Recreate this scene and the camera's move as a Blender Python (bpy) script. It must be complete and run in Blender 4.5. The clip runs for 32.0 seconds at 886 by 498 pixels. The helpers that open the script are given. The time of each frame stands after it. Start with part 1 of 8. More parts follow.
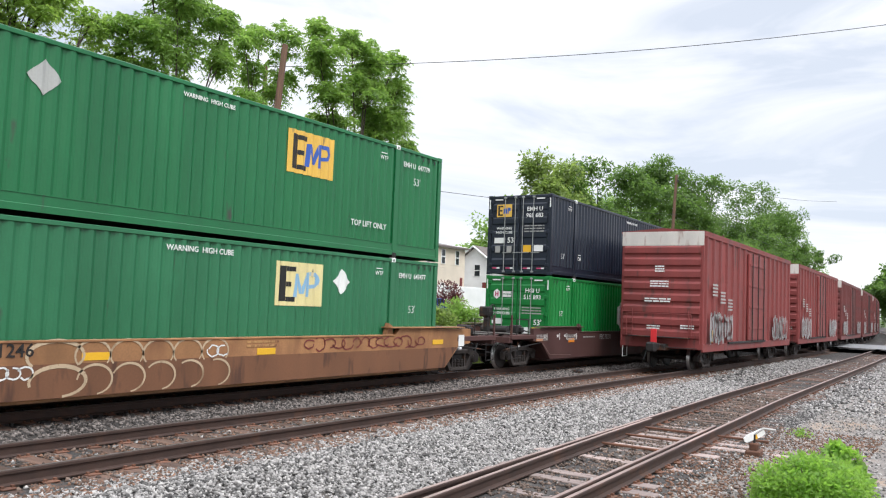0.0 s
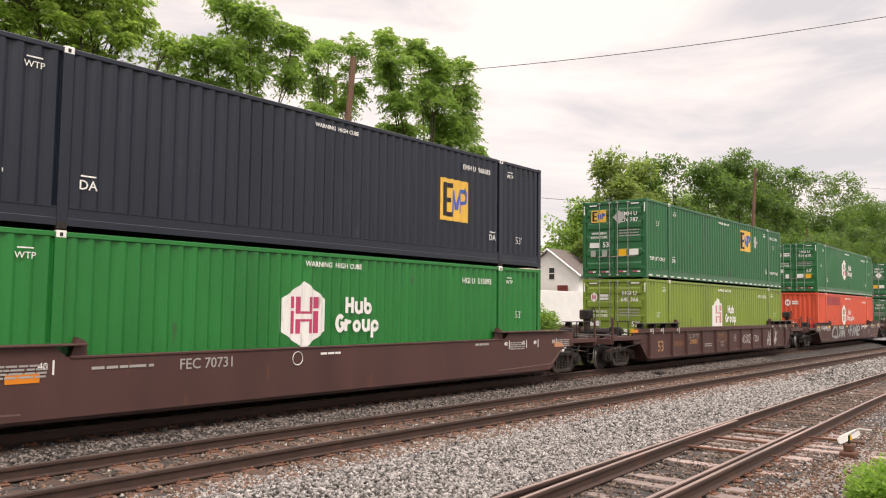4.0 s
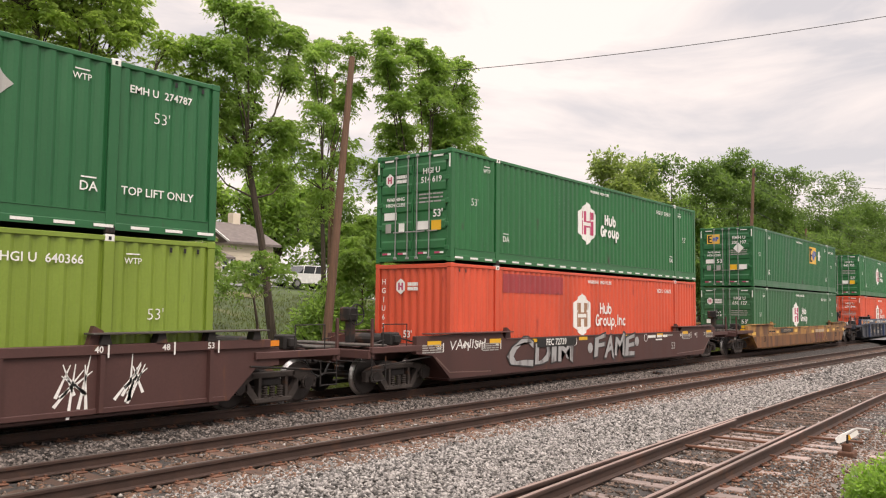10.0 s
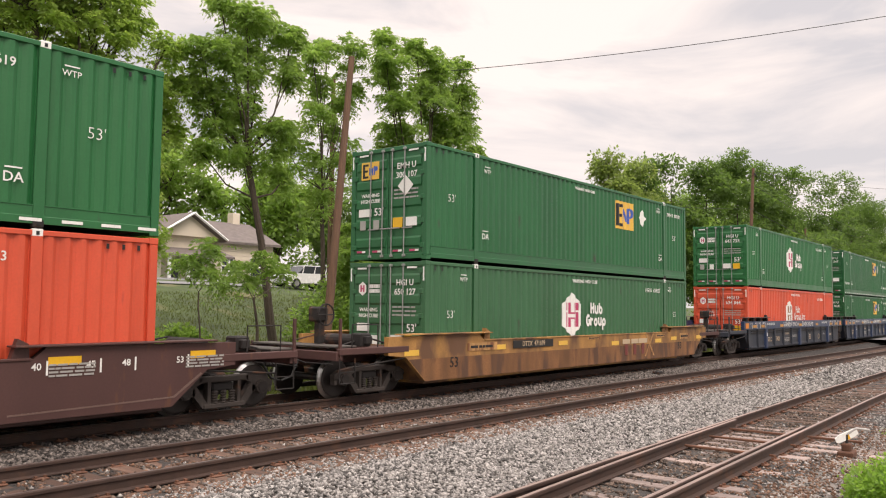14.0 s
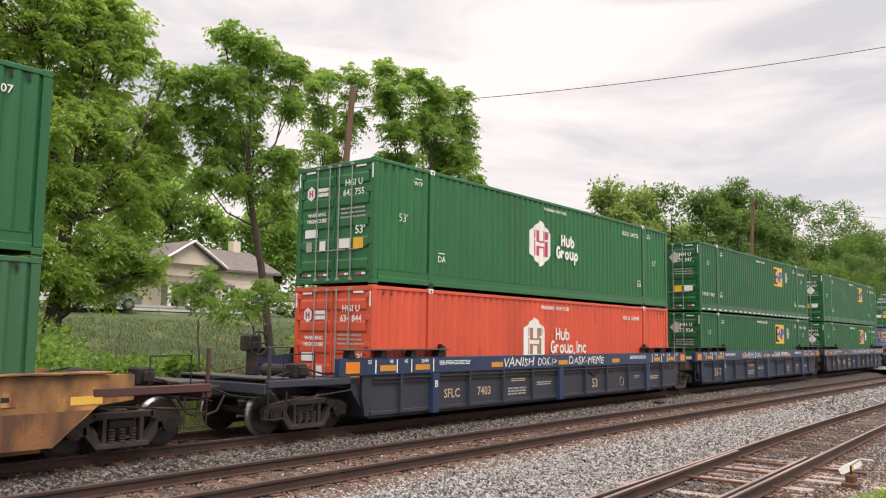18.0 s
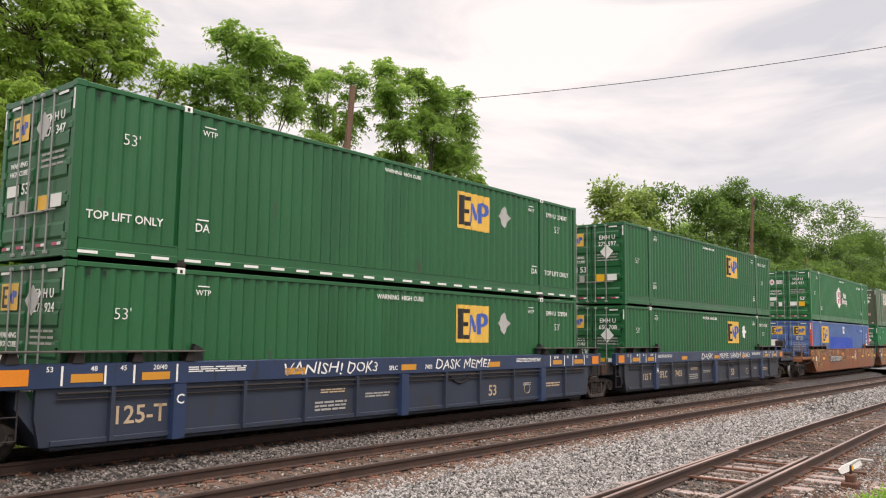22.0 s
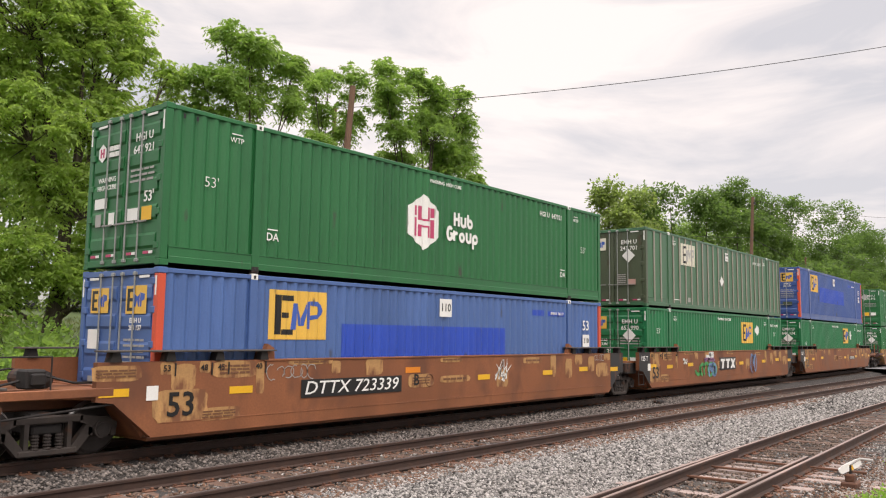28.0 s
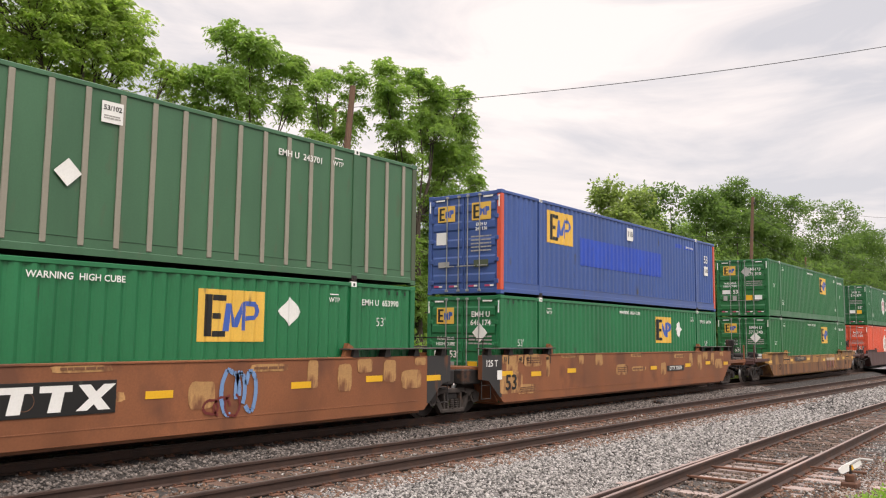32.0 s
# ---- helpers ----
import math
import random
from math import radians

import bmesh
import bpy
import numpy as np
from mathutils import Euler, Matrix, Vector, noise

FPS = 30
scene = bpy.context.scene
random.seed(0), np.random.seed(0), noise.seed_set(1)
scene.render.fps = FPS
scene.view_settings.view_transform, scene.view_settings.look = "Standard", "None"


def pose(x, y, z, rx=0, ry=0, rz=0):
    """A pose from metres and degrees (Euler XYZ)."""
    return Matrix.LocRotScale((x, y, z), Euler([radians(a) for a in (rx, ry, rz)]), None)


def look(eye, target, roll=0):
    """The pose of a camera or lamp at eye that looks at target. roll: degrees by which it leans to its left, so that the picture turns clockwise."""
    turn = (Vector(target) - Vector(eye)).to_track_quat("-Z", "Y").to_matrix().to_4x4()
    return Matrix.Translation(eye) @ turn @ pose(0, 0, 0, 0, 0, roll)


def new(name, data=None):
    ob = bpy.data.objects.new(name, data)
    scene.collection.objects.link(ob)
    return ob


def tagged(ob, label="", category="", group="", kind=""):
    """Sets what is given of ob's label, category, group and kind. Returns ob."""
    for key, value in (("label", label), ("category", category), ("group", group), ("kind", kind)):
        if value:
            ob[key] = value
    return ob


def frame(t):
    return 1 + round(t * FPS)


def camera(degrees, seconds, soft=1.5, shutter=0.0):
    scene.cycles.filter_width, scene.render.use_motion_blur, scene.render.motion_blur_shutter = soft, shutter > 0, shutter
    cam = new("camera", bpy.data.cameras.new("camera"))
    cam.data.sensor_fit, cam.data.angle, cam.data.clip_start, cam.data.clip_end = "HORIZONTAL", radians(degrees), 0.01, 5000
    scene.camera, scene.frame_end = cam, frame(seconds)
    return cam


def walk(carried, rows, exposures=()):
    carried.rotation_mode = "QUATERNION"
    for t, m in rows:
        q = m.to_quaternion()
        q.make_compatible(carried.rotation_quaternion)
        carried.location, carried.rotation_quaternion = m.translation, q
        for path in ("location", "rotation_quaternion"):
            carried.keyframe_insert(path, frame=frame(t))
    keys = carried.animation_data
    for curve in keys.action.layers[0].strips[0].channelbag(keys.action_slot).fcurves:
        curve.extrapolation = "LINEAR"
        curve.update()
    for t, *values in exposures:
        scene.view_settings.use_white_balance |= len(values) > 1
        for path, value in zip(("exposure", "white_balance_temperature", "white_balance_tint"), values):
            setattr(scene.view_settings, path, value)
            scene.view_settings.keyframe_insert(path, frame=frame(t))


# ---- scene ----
EYE = (0.0, 0.0, 2.05)


def aim(yaw, pitch, roll):
    """A camera pose at EYE: yaw from +X towards +Y, pitch up, roll, in degrees."""
    a, b, c = radians(yaw), radians(pitch), radians(roll)
    f = Vector((math.cos(b) * math.cos(a), math.cos(b) * math.sin(a), math.sin(b)))
    r = Vector((math.sin(a), -math.cos(a), 0))
    u = r.cross(f)
    r2, u2 = math.cos(c) * r + math.sin(c) * u, math.cos(c) * u - math.sin(c) * r
    m = Matrix((r2, u2, -f)).transposed().to_4x4()
    return Matrix.Translation(EYE) @ m


cam = camera(57.29, 32.0, 1.15)
walk(cam, [(t, aim(*v)) for t, *v in (
    (0.0, 33.52, 3.72, 2.19), (0.5, 35.82, 3.85, 1.20), (1.0, 37.99, 4.06, 0.51), (1.5, 38.86, 4.12, 0.43),
    (2.0, 39.12, 4.11, 0.45), (2.5, 39.10, 4.06, 0.51), (3.0, 38.93, 4.02, 0.56), (3.5, 38.77, 3.98, 0.59),
    (5.5, 38.66, 3.95, 0.60), (8.0, 38.63, 3.95, 0.60), (14.5, 38.58, 3.95, 0.57), (16.5, 38.70, 5.75, 0.68),
    (17.0, 38.68, 5.89, 0.68), (18.0, 38.64, 5.96, 0.67), (20.0, 38.63, 5.95, 0.66), (32.0, 38.62, 5.93, 0.66))], [(0.0, 0.50, 6100, 8), (0.3, 0.44, 6750, 11), (0.7, 0.36, 7250, 16), (3.5, 0.36, 7250, 16), (7.0, 0.32, 7250, 16), (14.5, 0.30, 7250, 16), (17.0, 0.30, 6950, 14), (32.0, 0.30, 6950, 14)])
# ---- sky and sun: a bright overcast with thin, torn cloud ----
SUN_ELEVATION, SUN_TURN = 52.0, 205.0
world = bpy.data.worlds.new("sky")
scene.world = world
world.use_nodes = True
wn, wl = world.node_tree.nodes, world.node_tree.links
wn.clear()
w_out, w_bg = wn.new("ShaderNodeOutputWorld"), wn.new("ShaderNodeBackground")
w_sky = wn.new("ShaderNodeTexSky")
w_sky.sky_type, w_sky.sun_disc = "NISHITA", False
w_sky.sun_elevation, w_sky.sun_rotation = radians(SUN_ELEVATION), radians(SUN_TURN)
w_geo = wn.new("ShaderNodeTexCoord")
w_map = wn.new("ShaderNodeMapping")
w_map.inputs["Scale"].default_value = (1.6, 1.6, 6.5)
w_map.inputs["Rotation"].default_value = (0.0, 0.12, 0.5)
w_noise, w_ramp = wn.new("ShaderNodeTexNoise"), wn.new("ShaderNodeValToRGB")
w_noise.inputs["Scale"].default_value, w_noise.inputs["Detail"].default_value = 1.7, 7.0
w_noise.inputs["Roughness"].default_value, w_noise.inputs["Distortion"].default_value = 0.55, 0.6
e = w_ramp.color_ramp.elements
e[0].position, e[0].color = 0.40, (5.0, 5.15, 5.6, 1)
e[1].position, e[1].color = 0.60, (7.7, 7.35, 7.3, 1)
w_mix = wn.new("ShaderNodeMix")
w_mix.data_type = "RGBA"
w_mix.inputs["Factor"].default_value = 0.93
wl.new(w_geo.outputs["Generated"], w_map.inputs["Vector"])
wl.new(w_map.outputs["Vector"], w_noise.inputs["Vector"])
wl.new(w_noise.outputs["Fac"], w_ramp.inputs["Fac"])
wl.new(w_sky.outputs["Color"], w_mix.inputs["A"])
wl.new(w_ramp.outputs["Color"], w_mix.inputs["B"])
# a covered sky is brightest overhead
w_sep, w_up, w_gain = wn.new("ShaderNodeSeparateXYZ"), wn.new("ShaderNodeMapRange"), wn.new("ShaderNodeMix")
wl.new(w_geo.outputs["Generated"], w_sep.inputs["Vector"])
wl.new(w_sep.outputs["Z"], w_up.inputs["Value"])
w_up.interpolation_type = "SMOOTHSTEP"
for i, v in ((1, 0.42), (2, 1.0), (3, 1.0), (4, 3.6)):
    w_up.inputs[i].default_value = v
w_gain.data_type, w_gain.blend_type = "RGBA", "MULTIPLY"
w_gain.inputs["Factor"].default_value = 1.0
wl.new(w_mix.outputs["Result"], w_gain.inputs["A"])
wl.new(w_up.outputs["Result"], w_gain.inputs["B"])
wl.new(w_gain.outputs["Result"], w_bg.inputs["Color"])
w_bg.inputs["Strength"].default_value = 0.115
wl.new(w_bg.outputs["Background"], w_out.inputs["Surface"])

sun = new("sun", bpy.data.lights.new("sun", "SUN"))
sun.data.energy, sun.data.angle, sun.data.color = 1.5, radians(25), (1.0, 0.95, 0.88)
a = radians(SUN_TURN)
sun.matrix_world = look((0, 0, 60), (-60 * math.sin(a) / math.tan(radians(SUN_ELEVATION)), -60 * math.cos(a) / math.tan(radians(SUN_ELEVATION)), 0))
# ---- materials ----
def material(name, colour, rough=0.7, metal=0.0, spread=0.25, scale=6.0, grain=60.0, bump=0.15, stain=None, amount=0.0,
             stain_scale=2.0, random=0.0, island=0.0, streak=(1, 1, 1), dent=0.01):
    """A painted, worn or rough surface: base colour varied at two scales, with stains and fine relief."""
    m = bpy.data.materials.new(name)
    m.use_nodes = True
    n, k = m.node_tree.nodes, m.node_tree.links
    b = n["Principled BSDF"]
    b.inputs["Roughness"].default_value, b.inputs["Metallic"].default_value = rough, metal
    co = n.new("ShaderNodeTexCoord")
    mp = n.new("ShaderNodeMapping")
    mp.inputs["Scale"].default_value = streak
    k.new(co.outputs["Object"], mp.inputs["Vector"])

    def noise_node(s, detail=4.0, vec=None):
        t = n.new("ShaderNodeTexNoise")
        t.inputs["Scale"].default_value, t.inputs["Detail"].default_value = s, detail
        k.new((vec or mp).outputs["Vector" if vec is None else "Object"], t.inputs["Vector"])
        return t
    big, fine = noise_node(scale), noise_node(grain, 2.0, co)

    def mixed(fac, one, two, blend="MIX"):
        x = n.new("ShaderNodeMix")
        x.data_type, x.blend_type = "RGBA", blend
        for slot, v in (("Factor", fac), ("A", one), ("B", two)):
            if isinstance(v, (int, float)):
                x.inputs[slot].default_value = v
            elif isinstance(v, tuple):
                x.inputs[slot].default_value = (*v, 1)
            else:
                k.new(v, x.inputs[slot])
        return x.outputs["Result"]

    def spanned(src, lo, hi, a0=0.3, a1=0.7):
        r = n.new("ShaderNodeMapRange")
        k.new(src, r.inputs["Value"])
        for i, v in ((1, a0), (2, a1), (3, lo), (4, hi)):
            r.inputs[i].default_value = v
        return r.outputs["Result"]
    dark = tuple(c * (1 - spread) for c in colour)
    light = tuple(min(1, c * (1 + spread)) for c in colour)
    col = mixed(spanned(big.outputs["Fac"], 0, 1), dark, light)
    col = mixed(spanned(fine.outputs["Fac"], 0, spread), col, tuple(c * 0.45 for c in colour))
    if stain and amount:
        st = noise_node(stain_scale, 6.0)
        col = mixed(spanned(st.outputs["Fac"], 0, 1, 0.72 - amount * 0.4, 0.80 - amount * 0.3), col, stain)
    for on, node, out in ((random, "ShaderNodeObjectInfo", "Random"), (island, "ShaderNodeNewGeometry", "Random Per Island")):
        if on:
            oi = n.new(node)
            col = mixed(1.0, col, mixed(oi.outputs[out], (1 - on,) * 3, (1 + on,) * 3), "MULTIPLY")
    k.new(col, b.inputs["Base Color"])
    k.new(spanned(big.outputs["Fac"], rough - 0.1, min(1, rough + 0.1)), b.inputs["Roughness"])
    if bump:
        bp = n.new("ShaderNodeBump")
        bp.inputs["Strength"].default_value, bp.inputs["Distance"].default_value = bump, dent
        k.new(fine.outputs["Fac"], bp.inputs["Height"])
        k.new(bp.outputs["Normal"], b.inputs["Normal"])
    return m


RUST = (0.11, 0.045, 0.022)


def paint(name, colour, stain=(0.05, 0.05, 0.04), amount=0.10, rough=0.38, spread=0.14):
    m = material(name, colour, rough, 0.0, spread, 0.9, 30, 0.08, stain, amount, 3.0, streak=(1.4, 1.4, 0.35))
    m.node_tree.nodes["Principled BSDF"].inputs["Specular IOR Level"].default_value = 0.46
    return m


def leaf_material(name, colour, spread=0.45):
    m = material(name, colour, 0.55, 0, 0.25, 0.6, 40, 0, island=spread)
    b = m.node_tree.nodes["Principled BSDF"]
    b.inputs["Transmission Weight"].default_value = 0.0
    b.inputs["Subsurface Weight"].default_value = 0.0
    t = m.node_tree.nodes.new("ShaderNodeBsdfTranslucent")
    x = m.node_tree.nodes.new("ShaderNodeMixShader")
    x.inputs["Fac"].default_value = 0.60
    t.inputs["Color"].default_value = (min(1, colour[0] * 1.75), min(1, colour[1] * 1.75), colour[2] * 1.2, 1)
    k = m.node_tree.links
    k.new(b.outputs["BSDF"], x.inputs[1])
    k.new(t.outputs["BSDF"], x.inputs[2])
    k.new(x.outputs["Shader"], m.node_tree.nodes["Material Output"].inputs["Surface"])
    return m


GREEN = paint("dark_green_paint", (0.015, 0.116, 0.041))
GREEN_WORN = paint("chalky_green_paint", (0.026, 0.150, 0.064))
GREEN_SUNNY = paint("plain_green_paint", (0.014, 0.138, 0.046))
GREEN_OLD = paint("faded_green_paint", (0.035, 0.125, 0.055))
GREEN_HUB = paint("mid_green_paint", (0.015, 0.128, 0.040))
GREEN_DEEP = paint("deep_green_paint", (0.012, 0.100, 0.033))
GREEN_LIVELY = paint("bright_green_paint", (0.008, 0.165, 0.030))
GREEN_TEAL = paint("blue_green_paint", (0.011, 0.148, 0.054))
GREEN_GREY = paint("grey_green_paint", (0.047, 0.130, 0.066), (0.065, 0.11, 0.06), 0.3)
OLIVE_OLD = paint("aged_olive_paint", (0.072, 0.090, 0.055), (0.06, 0.05, 0.03), 0.3)
PINK_PALE = paint("faded_pink_sticker", (0.50, 0.30, 0.26))
POST_TAN = paint("grey_tan_post_paint", (0.27, 0.25, 0.20))
LIME = paint("yellow_green_paint", (0.175, 0.255, 0.035))
NAVY = paint("black_blue_paint", (0.010, 0.015, 0.027), (0.022, 0.028, 0.042))
BLUE = paint("faded_blue_paint", (0.065, 0.13, 0.32))
BLUE_DEEP = paint("deeper_blue_paint", (0.042, 0.088, 0.27))
BLUE_PATCH = paint("strong_blue_paint", (0.02, 0.068, 0.42))
ORANGE_RED = paint("orange_red_paint", (0.60, 0.085, 0.040), (0.34, 0.05, 0.035), 0.16)
RED_PATCH = paint("dull_red_paint", (0.33, 0.045, 0.05))
WHITE = paint("white_paint", (0.78, 0.78, 0.75), (0.4, 0.38, 0.34), 0.2)
YELLOW = paint("yellow_paint", (0.75, 0.42, 0.02), amount=0.15)
MARK_YELLOW = paint("faded_yellow_board_paint", (0.74, 0.45, 0.075), amount=0.15)
ORANGE = paint("orange_paint", (0.70, 0.22, 0.015), amount=0.15)
WORN_ORANGE = paint("worn_orange_reflector_paint", (0.58, 0.26, 0.03), (0.25, 0.12, 0.04), 0.3)
BAR_BROWN = paint("tan_brown_sign_paint", (0.34, 0.19, 0.11), amount=0.1)
BLACK = paint("black_paint", (0.012, 0.012, 0.012))
BLUE_MARK = paint("royal_blue_paint", (0.04, 0.105, 0.42), amount=0.1)
SKY_MARK = paint("sky_blue_paint", (0.24, 0.43, 0.62), (0.6, 0.5, 0.3), 0.3)
PINK = paint("crimson_paint", (0.48, 0.055, 0.14), amount=0.1)
SILVER = paint("silver_spray_paint", (0.36, 0.36, 0.36), (0.13, 0.12, 0.12), 0.5)
GREY_MARK = paint("grey_paint", (0.35, 0.34, 0.32))
BROWN = paint("dark_brown_car_paint", (0.072, 0.031, 0.027), RUST, 0.2, 0.6, 0.2)
BROWN_TTX = material("rusty_brown_car_paint", (0.222, 0.079, 0.031), 0.62, 0, 0.28, 0.8, 26, 0.12, (0.135, 0.050, 0.024), 0.42, 1.0, streak=(1.0, 1.0, 0.6))
TAN = material("weathered_tan_car_paint", (0.34, 0.165, 0.068), 0.65, 0, 0.35, 0.9, 26, 0.15, (0.20, 0.09, 0.040), 0.5, 1.2, streak=(1, 1, 0.5))
OCHRE = material("weathered_yellow_car_paint", (0.40, 0.205, 0.062), 0.7, 0, 0.4, 1.6, 26, 0.15, (0.13, 0.065, 0.034), 0.60, 1.2, streak=(1, 1, 0.5))
CAR_BLUE = paint("deep_blue_car_paint", (0.020, 0.038, 0.092), (0.02, 0.024, 0.035), 0.3)
CAR_SLATE = paint("slate_blue_car_paint", (0.025, 0.034, 0.056), (0.03, 0.030, 0.034), 0.35, 0.55)
CAR_GREY = paint("grey_blue_car_paint", (0.030, 0.035, 0.048), (0.038, 0.030, 0.026), 0.4, 0.55)
LETTER_TAN = paint("pale_tan_letter_paint", (0.50, 0.38, 0.25), (0.25, 0.17, 0.1), 0.35)
CREASE = paint("pale_brown_crease_paint", (0.15, 0.095, 0.08))
TRUCK_STEEL = material("dusty_cast_steel", (0.050, 0.040, 0.035), 0.8, 0.1, 0.3, 5, 60, 0.2, RUST, 0.35)
DARK_STEEL = material("grimy_steel", (0.019, 0.016, 0.015), 0.75, 0.1, 0.3, 5, 60, 0.2, RUST, 0.35)
WHEEL_STEEL = material("worn_wheel_steel", (0.036, 0.030, 0.028), 0.5, 0.5, 0.25, 8, 60, 0.1, RUST, 0.3)
BRIGHT_STEEL = material("polished_steel", (0.45, 0.44, 0.43), 0.32, 0.9, 0.1, 3, 80, 0.03)
GRATING = material("dark_steel_grating", (0.085, 0.075, 0.068), 0.7, 0.3, 0.25, 5, 60, 0.2, RUST, 0.3)
ROD_STEEL = material("dull_galvanised_rod", (0.30, 0.31, 0.30), 0.5, 0.3, 0.15, 4, 60, 0.05)
GALV = material("galvanised_steel", (0.30, 0.30, 0.29), 0.5, 0.5, 0.15, 4, 60, 0.05)
BOX_RED = paint("boxcar_red_paint", (0.215, 0.042, 0.038), (0.11, 0.035, 0.03), 0.35, 0.6, 0.2)
BOX_RED_DARK = paint("dull_boxcar_red_paint", (0.15, 0.035, 0.032), (0.08, 0.035, 0.03), 0.45, 0.65, 0.2)
RUBBER = material("black_rubber", (0.015, 0.015, 0.015), 0.8, 0, 0.2)
RAIL_SIDE = material("brown_rusty_rail", (0.056, 0.032, 0.024), 0.8, 0.1, 0.3, 4, 60, 0.25, (0.085, 0.042, 0.026), 0.35)
RAIL_TOP = material("worn_rail_head", (0.115, 0.092, 0.082), 0.5, 0.4, 0.2, 2, 40, 0.05, streak=(0.2, 2, 2))
RAIL_TOP_DULL = material("dull_rail_head", (0.33, 0.24, 0.21), 0.5, 0.45, 0.2, 2, 40, 0.05, streak=(0.2, 2, 2))
TIE = material("weathered_tie_wood", (0.105, 0.060, 0.042), 0.9, 0, 0.35, 3, 50, 0.5, (0.16, 0.13, 0.11), 0.4, random=0.35, streak=(3, 0.4, 1))
TIE_GREY = material("grey_pink_tie_wood", (0.29, 0.225, 0.20), 0.9, 0, 0.35, 3, 50, 0.5, (0.12, 0.085, 0.07), 0.45, random=0.3, streak=(4, 0.5, 1))
PLATE = material("rusty_tie_plate", (0.15, 0.068, 0.040), 0.85, 0.1, 0.3, 8, 60, 0.2, random=0.25)
STONE = material("grey_ballast_stone", (0.232, 0.218, 0.204), 0.9, 0, 0.2, 20, 90, 0.3, island=0.85)
# brownish stone, with the shade between the main tracks mixed into its colour
STONE_MID_SHADED = material("shaded_brown_grey_ballast_stone", (0.135, 0.116, 0.104), 0.9, 0, 0.25, 20, 90, 0.3, island=0.85)
STONE_DARK = material("fouled_ballast_stone", (0.120, 0.084, 0.064), 0.9, 0, 0.3, 20, 90, 0.3, island=0.7)
# oily stone, its colour taken near black to hold the train's shade
STONE_OILY_SHADED = material("oily_shaded_ballast_stone", (0.034, 0.030, 0.029), 0.8, 0, 0.3, 20, 90, 0.3, island=0.6)
BALLAST_BED = material("ballast_bed", (0.046, 0.040, 0.036), 0.95, 0, 0.5, 9, 30, 0.9, (0.10, 0.085, 0.07), 0.35, 0.5, dent=0.04)
BALLAST_RUSTY = material("rust_stained_ballast", (0.150, 0.082, 0.052), 0.9, 0, 0.35, 20, 60, 0.3, island=0.5)
DIRT = material("cinder_dirt", (0.205, 0.18, 0.16), 0.95, 0, 0.3, 1.5, 45, 0.6, (0.27, 0.20, 0.145), 0.5, 0.6, dent=0.02)
ASPHALT = material("grey_asphalt", (0.20, 0.20, 0.20), 0.9, 0, 0.15, 2, 120, 0.3)
GRASS_GROUND = material("grassy_ground", (0.060, 0.090, 0.025), 0.95, 0, 0.4, 0.8, 14, 0.8, (0.14, 0.13, 0.06), 0.35, 0.35, dent=0.05)
GRASS = leaf_material("grass_blades", (0.088, 0.108, 0.034))
BARK = material("grey_brown_bark", (0.085, 0.065, 0.05), 0.95, 0, 0.3, 4, 30, 0.8, dent=0.03, streak=(3, 3, 0.6))
POLE_WOOD = material("weathered_pole_wood", (0.15, 0.085, 0.055), 0.9, 0, 0.25, 3, 40, 0.4, streak=(6, 6, 0.3))
LEAF = leaf_material("fresh_green_leaves", (0.180, 0.280, 0.072))
LEAF_DARK = leaf_material("shaded_green_leaves", (0.180, 0.280, 0.072))
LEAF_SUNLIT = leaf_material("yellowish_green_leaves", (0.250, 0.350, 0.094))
LEAF_FAR = leaf_material("mid_green_leaves", (0.100, 0.168, 0.046))
LEAF_PALE = leaf_material("pale_green_leaves", (0.175, 0.235, 0.075))
LEAF_BRIGHT = leaf_material("bright_yellow_green_leaves", (0.20, 0.33, 0.065))
LEAF_PURPLE = leaf_material("purple_leaves", (0.10, 0.035, 0.045))
SIDING = material("cream_siding", (0.66, 0.58, 0.47), 0.8, 0, 0.06, 1, 30, 0.05)
SIDING_WHITE = material("white_siding", (0.80, 0.80, 0.78), 0.8, 0, 0.05, 1, 30, 0.05)
ROOF = material("brown_grey_shingle", (0.16, 0.135, 0.125), 0.9, 0, 0.25, 3, 20, 0.4)
GLASS_DARK = material("dark_window_glass", (0.02, 0.025, 0.03), 0.12, 0, 0.1)
CABLE = material("black_cable", (0.02, 0.02, 0.02), 0.7)
CAR_PAINT_BLUE = material("blue_car_paint", (0.05, 0.08, 0.33), 0.25, 0.2, 0.05)
CAR_PAINT_GREY = material("silver_car_paint", (0.32, 0.33, 0.35), 0.25, 0.4, 0.05)
CAR_PAINT_WHITE = material("white_car_paint", (0.72, 0.72, 0.72), 0.25, 0.0, 0.04)
